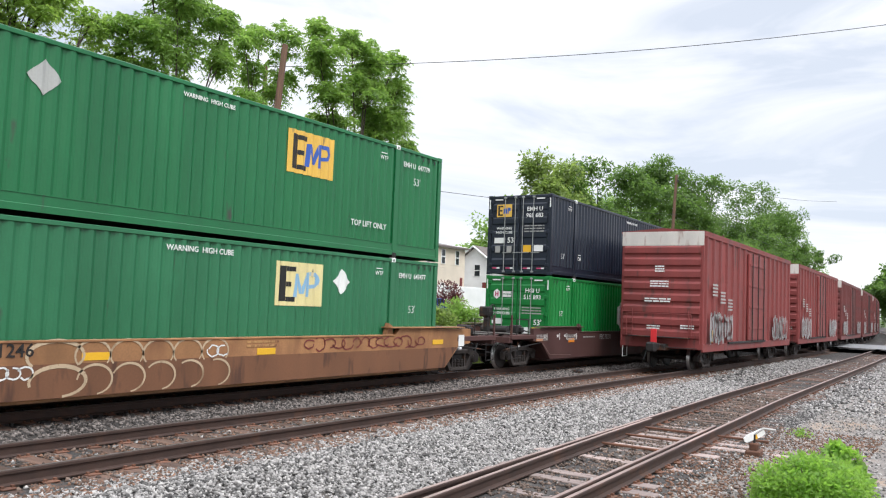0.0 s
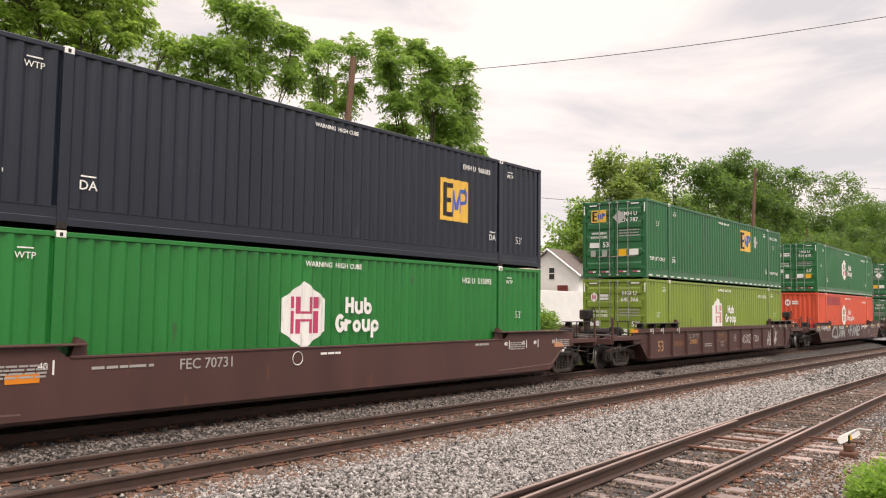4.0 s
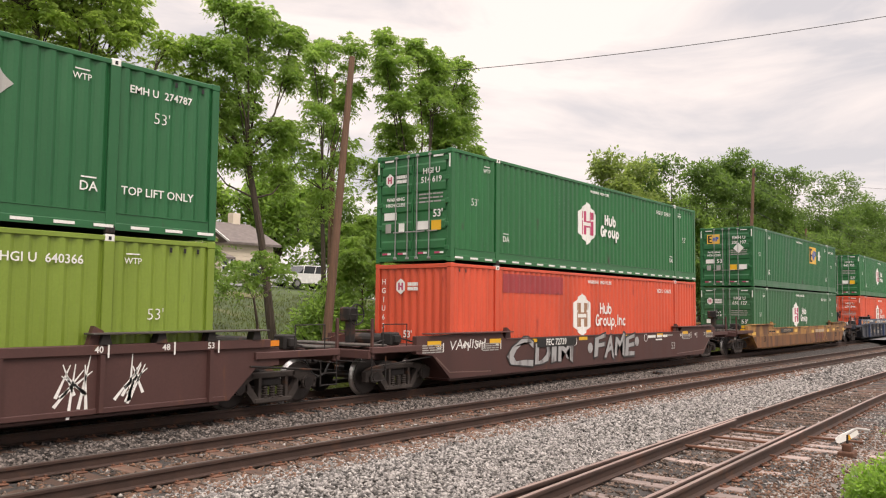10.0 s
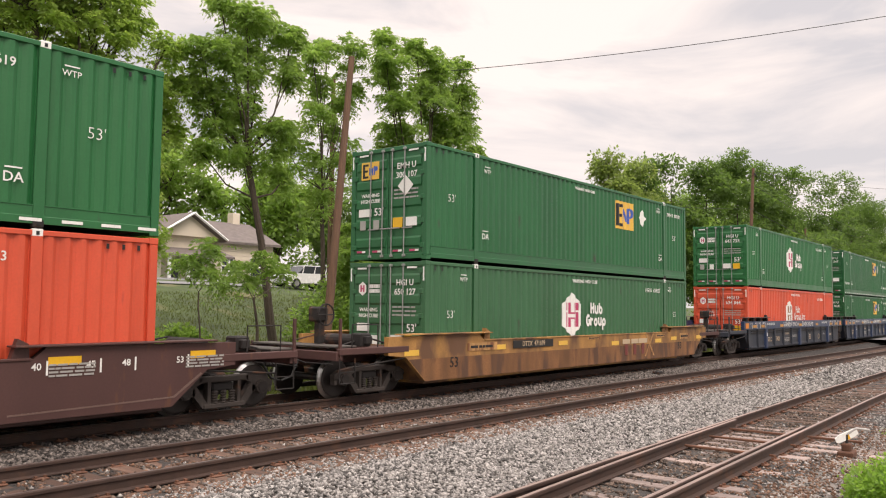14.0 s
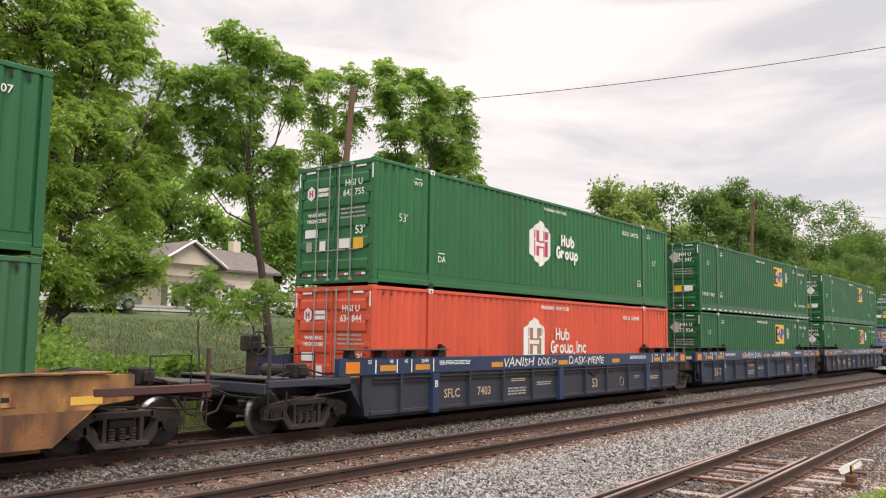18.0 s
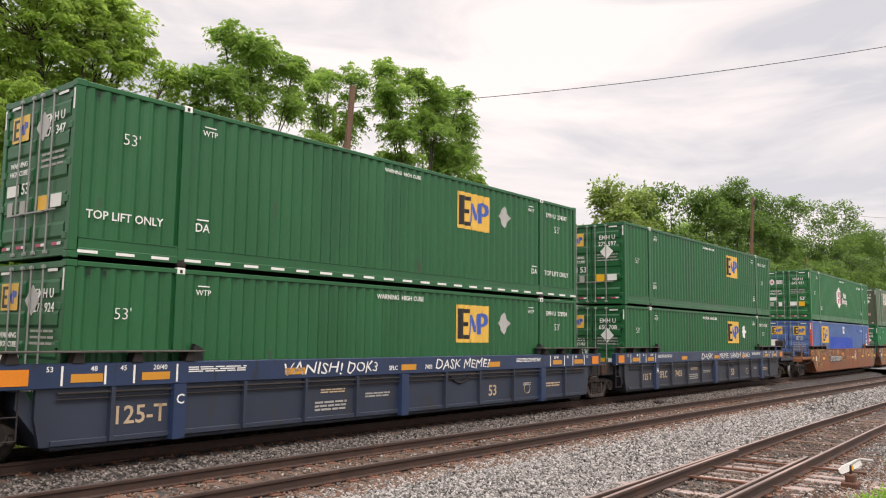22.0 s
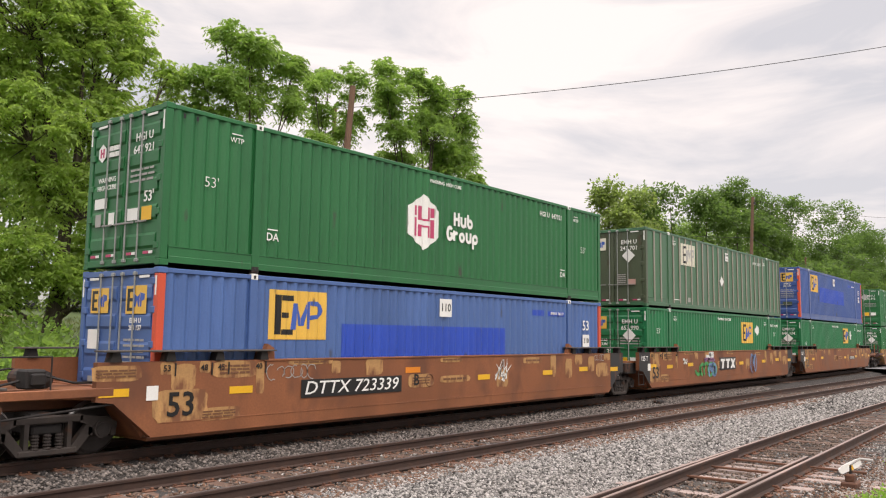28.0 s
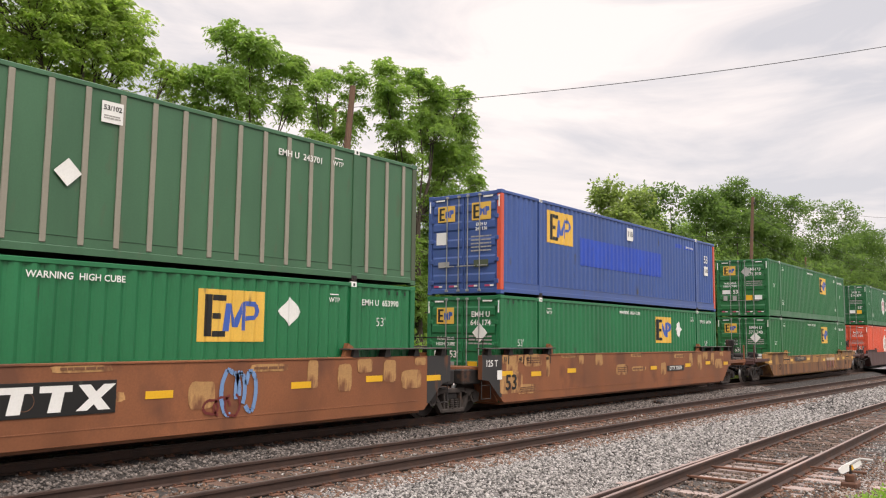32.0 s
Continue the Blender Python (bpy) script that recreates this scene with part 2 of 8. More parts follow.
# ---- mesh helpers ----
class Shape:
    """Vertices and faces gathered from simple forms, for one mesh."""

    def __init__(self):
        self.v, self.f = [], []

    def add(self, verts, faces):
        o = len(self.v)
        self.v += [tuple(p) for p in verts]
        self.f += [tuple(o + i for i in q) for q in faces]
        return self

    def box(self, x0, x1, y0, y1, z0, z1):
        v = [(x, y, z) for x in (x0, x1) for y in (y0, y1) for z in (z0, z1)]
        return self.add(v, [(0, 1, 3, 2), (4, 6, 7, 5), (0, 4, 5, 1), (2, 3, 7, 6), (0, 2, 6, 4), (1, 5, 7, 3)])

    def cbox(self, x0, x1, y0, y1, z0, z1, c=0.01):
        """A box with chamfered edges."""
        v, idx = [], {}
        for i, x in enumerate((x0, x1)):
            for j, y in enumerate((y0, y1)):
                for k, z in enumerate((z0, z1)):
                    sx, sy, sz = (1 - 2 * i) * c, (1 - 2 * j) * c, (1 - 2 * k) * c
                    for a, p in enumerate(((x, y + sy, z + sz), (x + sx, y, z + sz), (x + sx, y + sy, z))):
                        idx[i, j, k, a] = len(v)
                        v.append(p)
        g = idx
        f = []
        for s in (0, 1):
            f.append((g[s, 0, 0, 0], g[s, 0, 1, 0], g[s, 1, 1, 0], g[s, 1, 0, 0])[:: 1 if s == 0 else -1])
            f.append((g[0, s, 0, 1], g[1, s, 0, 1], g[1, s, 1, 1], g[0, s, 1, 1])[:: 1 if s == 0 else -1])
            f.append((g[0, 0, s, 2], g[0, 1, s, 2], g[1, 1, s, 2], g[1, 0, s, 2])[:: 1 if s == 0 else -1])
        for s in (0, 1):
            for t in (0, 1):
                f.append((g[s, t, 0, 0], g[s, t, 0, 1], g[s, t, 1, 1], g[s, t, 1, 0]))
                f.append((g[s, 0, t, 0], g[s, 0, t, 2], g[s, 1, t, 2], g[s, 1, t, 0]))
                f.append((g[0, s, t, 1], g[0, s, t, 2], g[1, s, t, 2], g[1, s, t, 1]))
                for r in (0, 1):
                    f.append((g[s, t, r, 0], g[s, t, r, 1], g[s, t, r, 2]))
        return self.add(v, f)

    def prism(self, outline, axis, a0, a1):
        """A closed outline in the two other axes (in x, y, z order), extruded along axis from a0 to a1."""
        def at(a, p):
            q = [p[0], p[1]]
            q.insert("xyz".index(axis), a)
            return q
        n = len(outline)
        v = [at(a0, p) for p in outline] + [at(a1, p) for p in outline]
        f = [(i, (i + 1) % n, n + (i + 1) % n, n + i) for i in range(n)]
        return self.add(v, f + [tuple(range(n))[::-1], tuple(range(n, 2 * n))])

    def tube(self, p0, p1, r0, r1=None, n=8, cap=True):
        p0, p1 = Vector(p0), Vector(p1)
        d = p1 - p0
        if d.length < 1e-6:
            return self
        m = d.to_track_quat("Z", "Y").to_matrix()
        r1 = r0 if r1 is None else r1
        v = []
        for p, r in ((p0, r0), (p1, r1)):
            v += [p + m @ Vector((r * math.cos(2 * math.pi * i / n), r * math.sin(2 * math.pi * i / n), 0)) for i in range(n)]
        f = [(i, (i + 1) % n, n + (i + 1) % n, n + i) for i in range(n)]
        if cap:
            f += [tuple(range(n))[::-1], tuple(range(n, 2 * n))]
        return self.add(v, f)

    def path(self, points, r, n=6):
        for a, b in zip(points, points[1:]):
            self.tube(a, b, r, r, n)
        return self

    def disc(self, centre, axis, profile, n=24):
        """A turned body: profile of (along axis, radius)."""
        c = Vector(centre)
        v, f = [], []
        for a, r in profile:
            for i in range(n):
                t = 2 * math.pi * i / n
                q = [r * math.cos(t), r * math.sin(t)]
                q.insert("xyz".index(axis), a)
                v.append(c + Vector(q))
        for k in range(len(profile) - 1):
            for i in range(n):
                j = (i + 1) % n
                f.append((k * n + i, k * n + j, (k + 1) * n + j, (k + 1) * n + i))
        f += [tuple(range(n))[::-1], tuple((len(profile) - 1) * n + i for i in range(n))]
        return self.add(v, f)

    def moved(self, m):
        self.v = [tuple(m @ Vector(p)) for p in self.v]
        return self

    def mesh(self, name, mat, smooth=False):
        me = bpy.data.meshes.new(name)
        me.from_pydata(self.v, [], self.f)
        bm = bmesh.new()
        bm.from_mesh(me)
        bmesh.ops.recalc_face_normals(bm, faces=bm.faces)
        bm.to_mesh(me)
        bm.free()
        if mat:
            me.materials.append(mat)
        if smooth:
            me.shade_smooth()
        return me


def part(name, shape, mat, parent, label="", at=None, smooth=False):
    """One mesh object under a thing or part; shape is a Shape or a ready mesh."""
    me = shape.mesh(name, mat, smooth) if isinstance(shape, Shape) else shape
    ob = new(name, me)
    ob.parent = parent
    if at is not None:
        ob.matrix_basis = at
    return tagged(ob, label)


def thing(name, label, category, m=None, group="", kind=""):
    ob = new(name)
    ob.empty_display_size = 0.3
    if m is not None:
        ob.matrix_basis = m
    return tagged(ob, label, category, group, kind)


def solid(name, shape, mat, label="", category="", kind="", group="", at=None, smooth=False):
    ob = new(name, shape.mesh(name, mat, smooth) if isinstance(shape, Shape) else shape)
    if at is not None:
        ob.matrix_basis = at
    return tagged(ob, label, category, group, kind)


MESHES = {}


def cached(key, make):
    if key not in MESHES:
        MESHES[key] = make()
    return MESHES[key]


def raw_mesh(name, verts, faces, mat, smooth=False):
    """A large mesh straight from numpy arrays."""
    me = bpy.data.meshes.new(name)
    verts, faces = np.asarray(verts, dtype=np.float32), np.asarray(faces, dtype=np.int32)
    k = faces.shape[1]
    me.vertices.add(len(verts))
    me.vertices.foreach_set("co", verts.ravel())
    me.loops.add(faces.size)
    me.loops.foreach_set("vertex_index", faces.ravel())
    me.polygons.add(len(faces))
    me.polygons.foreach_set("loop_start", np.arange(0, faces.size, k, dtype=np.int32))
    me.update(calc_edges=True)
    me.materials.append(mat)
    if smooth:
        me.shade_smooth()
    return me


def lettering(text, mat, height=1.0, bold=0.0):
    """Flat letters in the x-z plane, facing -y, height of a capital, centred."""
    key = ("text", text, mat.name, round(height, 3), bold)

    def make():
        c = bpy.data.curves.new("lettering", "FONT")
        c.body, c.size, c.align_x, c.align_y = text, height / 0.73, "CENTER", "CENTER"
        c.resolution_u, c.offset, c.extrude = 2, bold, 0.002
        ob = bpy.data.objects.new("lettering", c)
        scene.collection.objects.link(ob)
        bpy.context.view_layer.update()
        me = bpy.data.meshes.new_from_object(ob.evaluated_get(bpy.context.evaluated_depsgraph_get()))
        bpy.data.objects.remove(ob)
        me.transform(Matrix.Rotation(math.pi / 2, 4, "X"))
        me.materials.clear()
        me.materials.append(mat)
        return me
    return cached(key, make)


# ---- the lines of the three tracks ----
def swing(x):
    """Sideways shift of everything along the line at x, for numbers and arrays."""
    d = np.maximum(0, np.asarray(x, float) - 45.0)
    return np.where(d < 115, d * d / 2000.0, 115 * 115 / 2000.0 + (d - 115) * 0.115)


def bend(x):
    """Sideways shift of all tracks as they swing away past the road crossing."""
    return float(swing(x))


def line(track, x):
    """Centre of a track at x: y and the height of its rail head."""
    if track == 1:
        return 13.83 + bend(x), -0.003 * min(max(0.0, x - 8), 150)
    if track == 2:
        return 9.77 + bend(x), -0.006 * min(max(0.0, x - 8), 150)
    return 4.70 + 0.031 * min(max(x - 8, -20), 15) + 0.008 * max(0.0, x - 23) + bend(x), -0.15 - 0.003 * max(0.0, x - 8)


def on_track(track, x):
    """The pose of a vehicle on a track whose middle is at x."""
    (y0, z0), (y1, z1) = line(track, x - 3), line(track, x + 3)
    y, z = line(track, x)
    return Matrix.Translation((x, y, z)) @ Euler((0, -math.atan2(z1 - z0, 6), math.atan2(y1 - y0, 6))).to_matrix().to_4x4()
# ---- ground, ballast and tracks ----
def smooth(a, b, x):
    t = np.clip((x - a) / (b - a), 0, 1)
    return t * t * (3 - 2 * t)


def ground_z(x, y):
    """Height of the bare ground: flat railway land, a rising lawn behind it, a low bank under the camera."""
    x, y = np.asarray(x, float), np.asarray(y, float)
    fall = -0.004 * np.clip(x - 8, 0, 120)
    rise = smooth(19, 48, y - swing(x)) * 4.1 * (1 - 0.8 * smooth(34, 66, x))
    ditch = -0.35 * np.exp(-((y - 18.2) / 1.6) ** 2)
    bank = 0.75 * smooth(2.2, 0.3, y) * smooth(16, 4, x)
    return -0.42 + fall + rise + ditch + bank


def bed_z(x, y):
    """Height of the ballast bed across the three tracks."""
    x, y = np.asarray(x, float), np.asarray(y, float)
    c = y - swing(x)
    g1, g2, g3 = (-k * np.clip(x - 8, 0, 150) for k in (0.003, 0.006, 0.003))
    main = -0.20 + np.where(c > 11.8, g1, g2)
    low = -0.355 + g3
    mid = smooth(6.2, 8.0, c)
    z = low * (1 - mid) + main * mid
    z = z - 0.10 * np.exp(-((c - 11.8) / 0.5) ** 2)
    return z - 0.65 * smooth(15.9, 17.4, c) - 0.35 * smooth(3.55, 2.3, c)


def grid_mesh(name, xs, ys, height, mat, rough=0.0):
    gx, gy = np.meshgrid(xs, ys, indexing="ij")
    gz = height(gx, gy) + rough * (np.random.rand(*gx.shape) - 0.5)
    n, m = gx.shape
    i = np.arange(n * m).reshape(n, m)
    f = np.stack([i[:-1, :-1], i[1:, :-1], i[1:, 1:], i[:-1, 1:]], -1).reshape(-1, 4)
    return raw_mesh(name, np.stack([gx, gy, gz], -1).reshape(-1, 3), f, mat, True)


far = np.array([60, 75, 95, 120, 160, 220, 320, 500, 900, 1600, 3000.0])
xs = np.concatenate([-far[::-1], np.arange(-50, 60, 1.0), far])
ys = np.concatenate([-far[::-1], np.arange(-50, 60, 1.0), far])


def whole_ground(x, y):
    c = y - swing(x)
    under = smooth(2.0, 2.8, c) * smooth(17.6, 16.8, c)
    return ground_z(np.clip(x, -60, 160), np.minimum(y, 70)) - 0.35 * under


solid("ground", grid_mesh("ground", xs, ys, whole_ground, GRASS_GROUND), None, "rough grassy ground beside the railway", "ground", "structure")

bx = np.concatenate([np.arange(-14, 30, 0.14), np.arange(30, 60, 0.6), np.arange(60, 204, 4.0), np.arange(220, 860, 20.0)])
by = np.concatenate([np.arange(2.3, 10.0, 0.11), np.arange(10.0, 17.5, 0.16)])
gx, gy = np.meshgrid(bx, by, indexing="ij")
gy2 = gy + swing(gx)
gz = bed_z(gx, gy2) + 0.03 * (np.random.rand(*gx.shape) - 0.5)
idx = np.arange(gx.size).reshape(gx.shape)
bed_faces = np.stack([idx[:-1, :-1], idx[1:, :-1], idx[1:, 1:], idx[:-1, 1:]], -1).reshape(-1, 4)
solid("ballast_bed", raw_mesh("ballast_bed", np.stack([gx, gy2, gz], -1).reshape(-1, 3), bed_faces, BALLAST_BED), None,
      "grey crushed-stone ballast under the tracks", "ballast", "structure")

# bare cinder verge and a gravel drive on the camera's side
vx, vy = np.concatenate([np.arange(2, 60, 0.5), np.arange(60, 140, 4.0)]), np.arange(-9, 3.4, 0.3)


def verge_z(x, y):
    c = np.asarray(y, float)
    return ground_z(x, c) + 0.045 + 0.05 * smooth(2.4, 3.3, c) - 0.35 * smooth(0.2, -0.2, x - 4)


vgx, vgy = np.meshgrid(vx, vy, indexing="ij")
vgz = verge_z(vgx, vgy) + 0.02 * (np.random.rand(*vgx.shape) - 0.5)
idx = np.arange(vgx.size).reshape(vgx.shape)
vf = np.stack([idx[:-1, :-1], idx[1:, :-1], idx[1:, 1:], idx[:-1, 1:]], -1).reshape(-1, 4)
solid("dirt_verge", raw_mesh("dirt_verge", np.stack([vgx, vgy + swing(vgx), vgz], -1).reshape(-1, 3), vf, DIRT), None,
      "bare cinder and dirt verge beside the siding", "verge", "structure")

# the road that crosses all tracks, far along the line
rs = Shape()
for i in range(34):
    y0, y1 = -40 + i * 4.0, -36 + i * 4.0
    xa, xb = 66.0, 76.0

    def rz(x, y):
        c = y - bend(x)
        inside = float(smooth(1.0, 3.5, c) * smooth(18.5, 16.2, c))
        return float(ground_z(x, y)) * (1 - inside) + inside * -0.22 + 0.07
    rs.add([(xa, y0, rz(xa, y0)), (xb, y0, rz(xb, y0)), (xb, y1, rz(xb, y1)), (xa, y1, rz(xa, y1))], [(0, 1, 2, 3)])
solid("road", rs, ASPHALT, "grey asphalt road crossing the tracks", "road", "structure")


def scatter_stones(count, x0, x1, y0, y1, size, mat, name, label, seed, keep=None, clean=True):
    """Loose crushed stones, each a crooked little octahedron, lying on the bed."""
    r = np.random.RandomState(seed)
    x, c = r.uniform(x0, x1, count), r.uniform(y0, y1, count)
    ok = np.ones(count, bool)
    for t in (1, 2, 3):
        mid = (13.83, 9.77)[t - 1] + swing(x) if t < 3 else 4.70 + 0.031 * np.clip(x - 8, -20, 15) + 0.008 * np.maximum(0, x - 23) + swing(x)
        y_here = c + swing(x)
        for s in (-0.753, 0.753):
            ok &= np.abs(y_here - mid - s) > 0.085
        on_tie = (np.abs(y_here - mid) < 1.28) & (np.abs((x + 0.25) % 0.5 - 0.25) < 0.125)
        ok &= ~(on_tie & (r.rand(count) < (0.95 if clean or t < 3 else 0.5)))
        if clean:
            ok &= ~((np.abs(y_here - mid) < (1.05 if t < 3 else 0.85)) & (r.rand(count) < 0.93))
    if keep is not None:
        ok &= keep(x, c, r)
    x, c = x[ok], c[ok]
    y = c + swing(x)
    n = len(x)
    z = np.where(c < 3.3, np.maximum(bed_z(x, y), verge_z(x, y)), bed_z(x, y))
    base = np.array([(1, 0, 0), (0, 1, 0), (-1, 0, 0), (0, -1, 0), (0.1, 0.1, 0.75), (0, 0, -0.7)])
    v = base[None] * r.uniform(0.55, 1.25, (n, 6, 1)) + r.uniform(-0.28, 0.28, (n, 6, 3))
    v *= (size * r.uniform(0.55, 1.25, n) ** 1.2)[:, None, None]
    a = r.uniform(0, 6.283, n)
    tilt = r.uniform(-0.7, 0.7, n)
    vx, vy, vz = v[..., 0].copy(), v[..., 1].copy(), v[..., 2].copy()
    vx, vz = vx * np.cos(tilt)[:, None] - vz * np.sin(tilt)[:, None], vx * np.sin(tilt)[:, None] + vz * np.cos(tilt)[:, None]
    v = np.stack([vx * np.cos(a)[:, None] - vy * np.sin(a)[:, None], vx * np.sin(a)[:, None] + vy * np.cos(a)[:, None], vz], -1)
    v += np.stack([x, y, z + size * 0.22], -1)[:, None]
    tri = np.array([(0, 1, 4), (1, 2, 4), (2, 3, 4), (3, 0, 4), (1, 0, 5), (2, 1, 5), (3, 2, 5), (0, 3, 5)])
    f = (tri[None] + 6 * np.arange(n)[:, None, None]).reshape(-1, 3)
    return solid(name, raw_mesh(name, v.reshape(-1, 3), f, mat), None, label, "gravel", "stuff")


RAIL_OUTLINE = ((-0.075, -0.172), (0.075, -0.172), (0.075, -0.158), (0.012, -0.14), (0.010, -0.05), (0.036, -0.04), (0.037, -0.008),
                (0.030, 0.0), (-0.030, 0.0), (-0.037, -0.008), (-0.036, -0.04), (-0.010, -0.05), (-0.012, -0.14), (-0.075, -0.158))


def rail_mesh(place, xs_, name, mat, outline=RAIL_OUTLINE, lift=0.0):
    s = Shape()
    n = len(outline)
    v = []
    for x in xs_:
        y, z = place(x)
        v += [(x, y + p, z + q + lift) for p, q in outline]
    f = [(k * n + i, k * n + (i + 1) % n, (k + 1) * n + (i + 1) % n, (k + 1) * n + i) for k in range(len(xs_) - 1) for i in range(n)]
    s.add(v, f + [tuple(range(n)), tuple((len(xs_) - 1) * n + i for i in range(n))])
    return s.mesh(name, mat)


HEAD_OUTLINE = ((-0.026, 0.0), (0.026, 0.0), (0.026, 0.003), (-0.026, 0.003))
RAIL_XS = list(np.arange(-16, 46, 2.0)) + list(np.arange(46, 205, 4.0)) + list(np.arange(220, 860, 20.0))
tie_shape = Shape().cbox(-0.115, 0.115, -1.3, 1.3, -0.18, 0.0, 0.012)
tie_mesh, tie_grey_mesh = tie_shape.mesh("tie", TIE), tie_shape.mesh("tie", TIE_GREY)
plate_shape = Shape().cbox(-0.09, 0.09, -0.17, 0.17, 0.0, 0.016, 0.004)
for sx in (-0.06, 0.06):
    for sy in (-0.098, 0.098):
        plate_shape.box(sx - 0.016, sx + 0.016, sy - 0.02, sy + 0.02, 0.012, 0.042)
plate_mesh = plate_shape.mesh("tie_plate", PLATE)
rt = random.Random(5)


def track(number, label, head_mat, grey_from=None, grey_to=None):
    t = thing("railway_track", label, "railway track", kind="structure")
    for side in (-1, 1):
        def place(x, s=side):
            y, z = line(number, x)
            return y + 0.753 * s, z
        r = part("rail", rail_mesh(place, RAIL_XS, "rail", RAIL_SIDE), None, t)
        part("running_surface", rail_mesh(place, RAIL_XS, "running_surface", head_mat, HEAD_OUTLINE, 0.001), None, r, "worn steel running surface")
    for i in range(166):
        x = -8 + i * 0.5 + rt.uniform(-0.03, 0.03)
        y, z = line(number, x)
        grey = grey_from is not None and grey_from < x < grey_to
        m = Matrix.Translation((x, y + rt.uniform(-0.05, 0.05) * (3 if number == 3 else 1), z - 0.186 + rt.uniform(-0.012, 0.006) - (rt.choice((0, 0, 0.012, 0.03)) if number == 3 else 0))) @ Euler((rt.uniform(-0.008, 0.008), rt.uniform(-0.02, 0.02), rt.uniform(-0.03, 0.03) * (2 if number == 3 else 1))).to_matrix().to_4x4()
        part("tie", tie_grey_mesh if grey else tie_mesh, None, t, at=m)
        if 1.5 < x < 34:
            for side in (-1, 1):
                part("tie_plate", plate_mesh, None, t, at=Matrix.Translation((x, y + side * 0.753, z - 0.188)))
    return t


track(1, "far main track of rusty rails on dark ties", RAIL_TOP)
track(2, "near main track of brown rails on dark ties", RAIL_TOP)
siding = track(3, "siding of dull rails on bleached grey ties", RAIL_TOP_DULL, 6.5, 18.0)

# the switch in the siding: two points, their rods and the long head ties
for base, shift, out in ((0.753, -0.075, -1), (-0.753, 0.075, -1)):
    def place(x, b=base, s=shift):
        y, z = line(3, x)
        gap = max(0.0, 16.4 - x)
        return y + b + s - (0.0019 * gap ** 2 + 0.004 * gap if b > 0 else -0.06), z - 0.004
    r = part("switch_point", rail_mesh(place, list(np.arange(-8, 16.5, 0.75)) + [16.5], "switch_point", RAIL_SIDE), None, siding, "tapered switch point rail")
    part("running_surface", rail_mesh(place, list(np.arange(-8, 16.5, 0.75)) + [16.5], "running_surface", RAIL_TOP_DULL, HEAD_OUTLINE, 0.001), None, r)
for x in (16.1, 14.9, 13.6):
    y, z = line(3, x)
    part("switch_rod", Shape().cbox(x - 0.03, x + 0.03, y - (1.7 if x > 16 else 0.85), y + 0.75, z - 0.16, z - 0.12, 0.008), PLATE, siding, "rusty switch rod")
for x in (15.0, 15.5):
    y, z = line(3, x)
    part("head_tie", Shape().cbox(x - 0.115, x + 0.115, y - 2.9, y + 1.3, z - 0.36, z - 0.184, 0.012), TIE_GREY, siding, "long bleached head tie")
# ---- well cars ----
def wheelset_mesh(r=0.43):
    def make():
        s = Shape()
        for side in (-1, 1):
            y = 0.75 * side
            s.disc((0, y, 0), "y", ((-0.07, r * 0.30), (-0.07, r - 0.06), (-0.055, r + (0.025 if side > 0 else -0.02)), (-0.02, r + (0.025 if side > 0 else -0.01)),
                                    (0.02, r + (0.0 if side > 0 else 0.02)), (0.055, r - 0.01 if side > 0 else r + 0.025), (0.065, r - 0.06), (0.02 * side, r - 0.075), (0.01 * side, r * 0.45), (0.06, r * 0.30)), 28)
        s.tube((0, -1.1, 0), (0, 1.1, 0), 0.085, 0.085, 12)
        for side in (-1, 1):
            s.tube((0, side * 1.08, 0), (0, side * 1.14, 0), 0.11, 0.11, 12)
        me = s.mesh("wheelset", WHEEL_STEEL)
        me.materials.append(BRIGHT_STEEL)
        for p in me.polygons:
            if all(math.hypot(me.vertices[i].co.x, me.vertices[i].co.z) > r - 0.03 for i in p.vertices):
                p.material_index = 1
        return me
    return cached(("wheelset", r), make)


def side_frame_shape(y):
    s = Shape()
    t = 0.07
    s.cbox(-0.56, 0.56, y - t, y + t, 0.57, 0.69, 0.02)
    s.cbox(-0.46, 0.46, y - t - 0.02, y + t + 0.02, 0.09, 0.19, 0.02)
    for q in (-1, 1):
        s.prism(((q * 0.50, 0.57), (q * 0.50, 0.68), (q * 0.96, 0.62), (q * 1.13, 0.53), (q * 1.13, 0.43), (q * 0.74, 0.47)), "y", y - t, y + t)
        s.prism(((q * 0.62, 0.53), (q * 0.76, 0.45), (q * 0.46, 0.10), (q * 0.33, 0.14)), "y", y - t, y + t)
        s.prism(((q * 0.30, 0.16), (q * 0.37, 0.16), (q * 0.37, 0.60), (q * 0.30, 0.60)), "y", y - t, y + t)
        s.cbox(q * 1.075 - 0.05, q * 1.075 + 0.05, y - t, y + t, 0.31, 0.47, 0.015)
        s.cbox(q * 0.68 - 0.05, q * 0.68 + 0.05, y - t, y + t, 0.33, 0.49, 0.015)
    for x in (-0.86, 0.86):
        s.disc((x, y, 0.43), "y", ((-0.12, 0.11), (-0.12, 0.14), (0.12, 0.14), (0.12, 0.11)), 12)
    return s


def spring_mesh():
    def make():
        return Shape().disc((0, 0, 0), "z", [(0.012 * k, 0.066 if k % 4 in (1, 2) else 0.05) for k in range(21)], 10).mesh("spring", TRUCK_STEEL)
    return cached("springs", make)


WHEELS = []


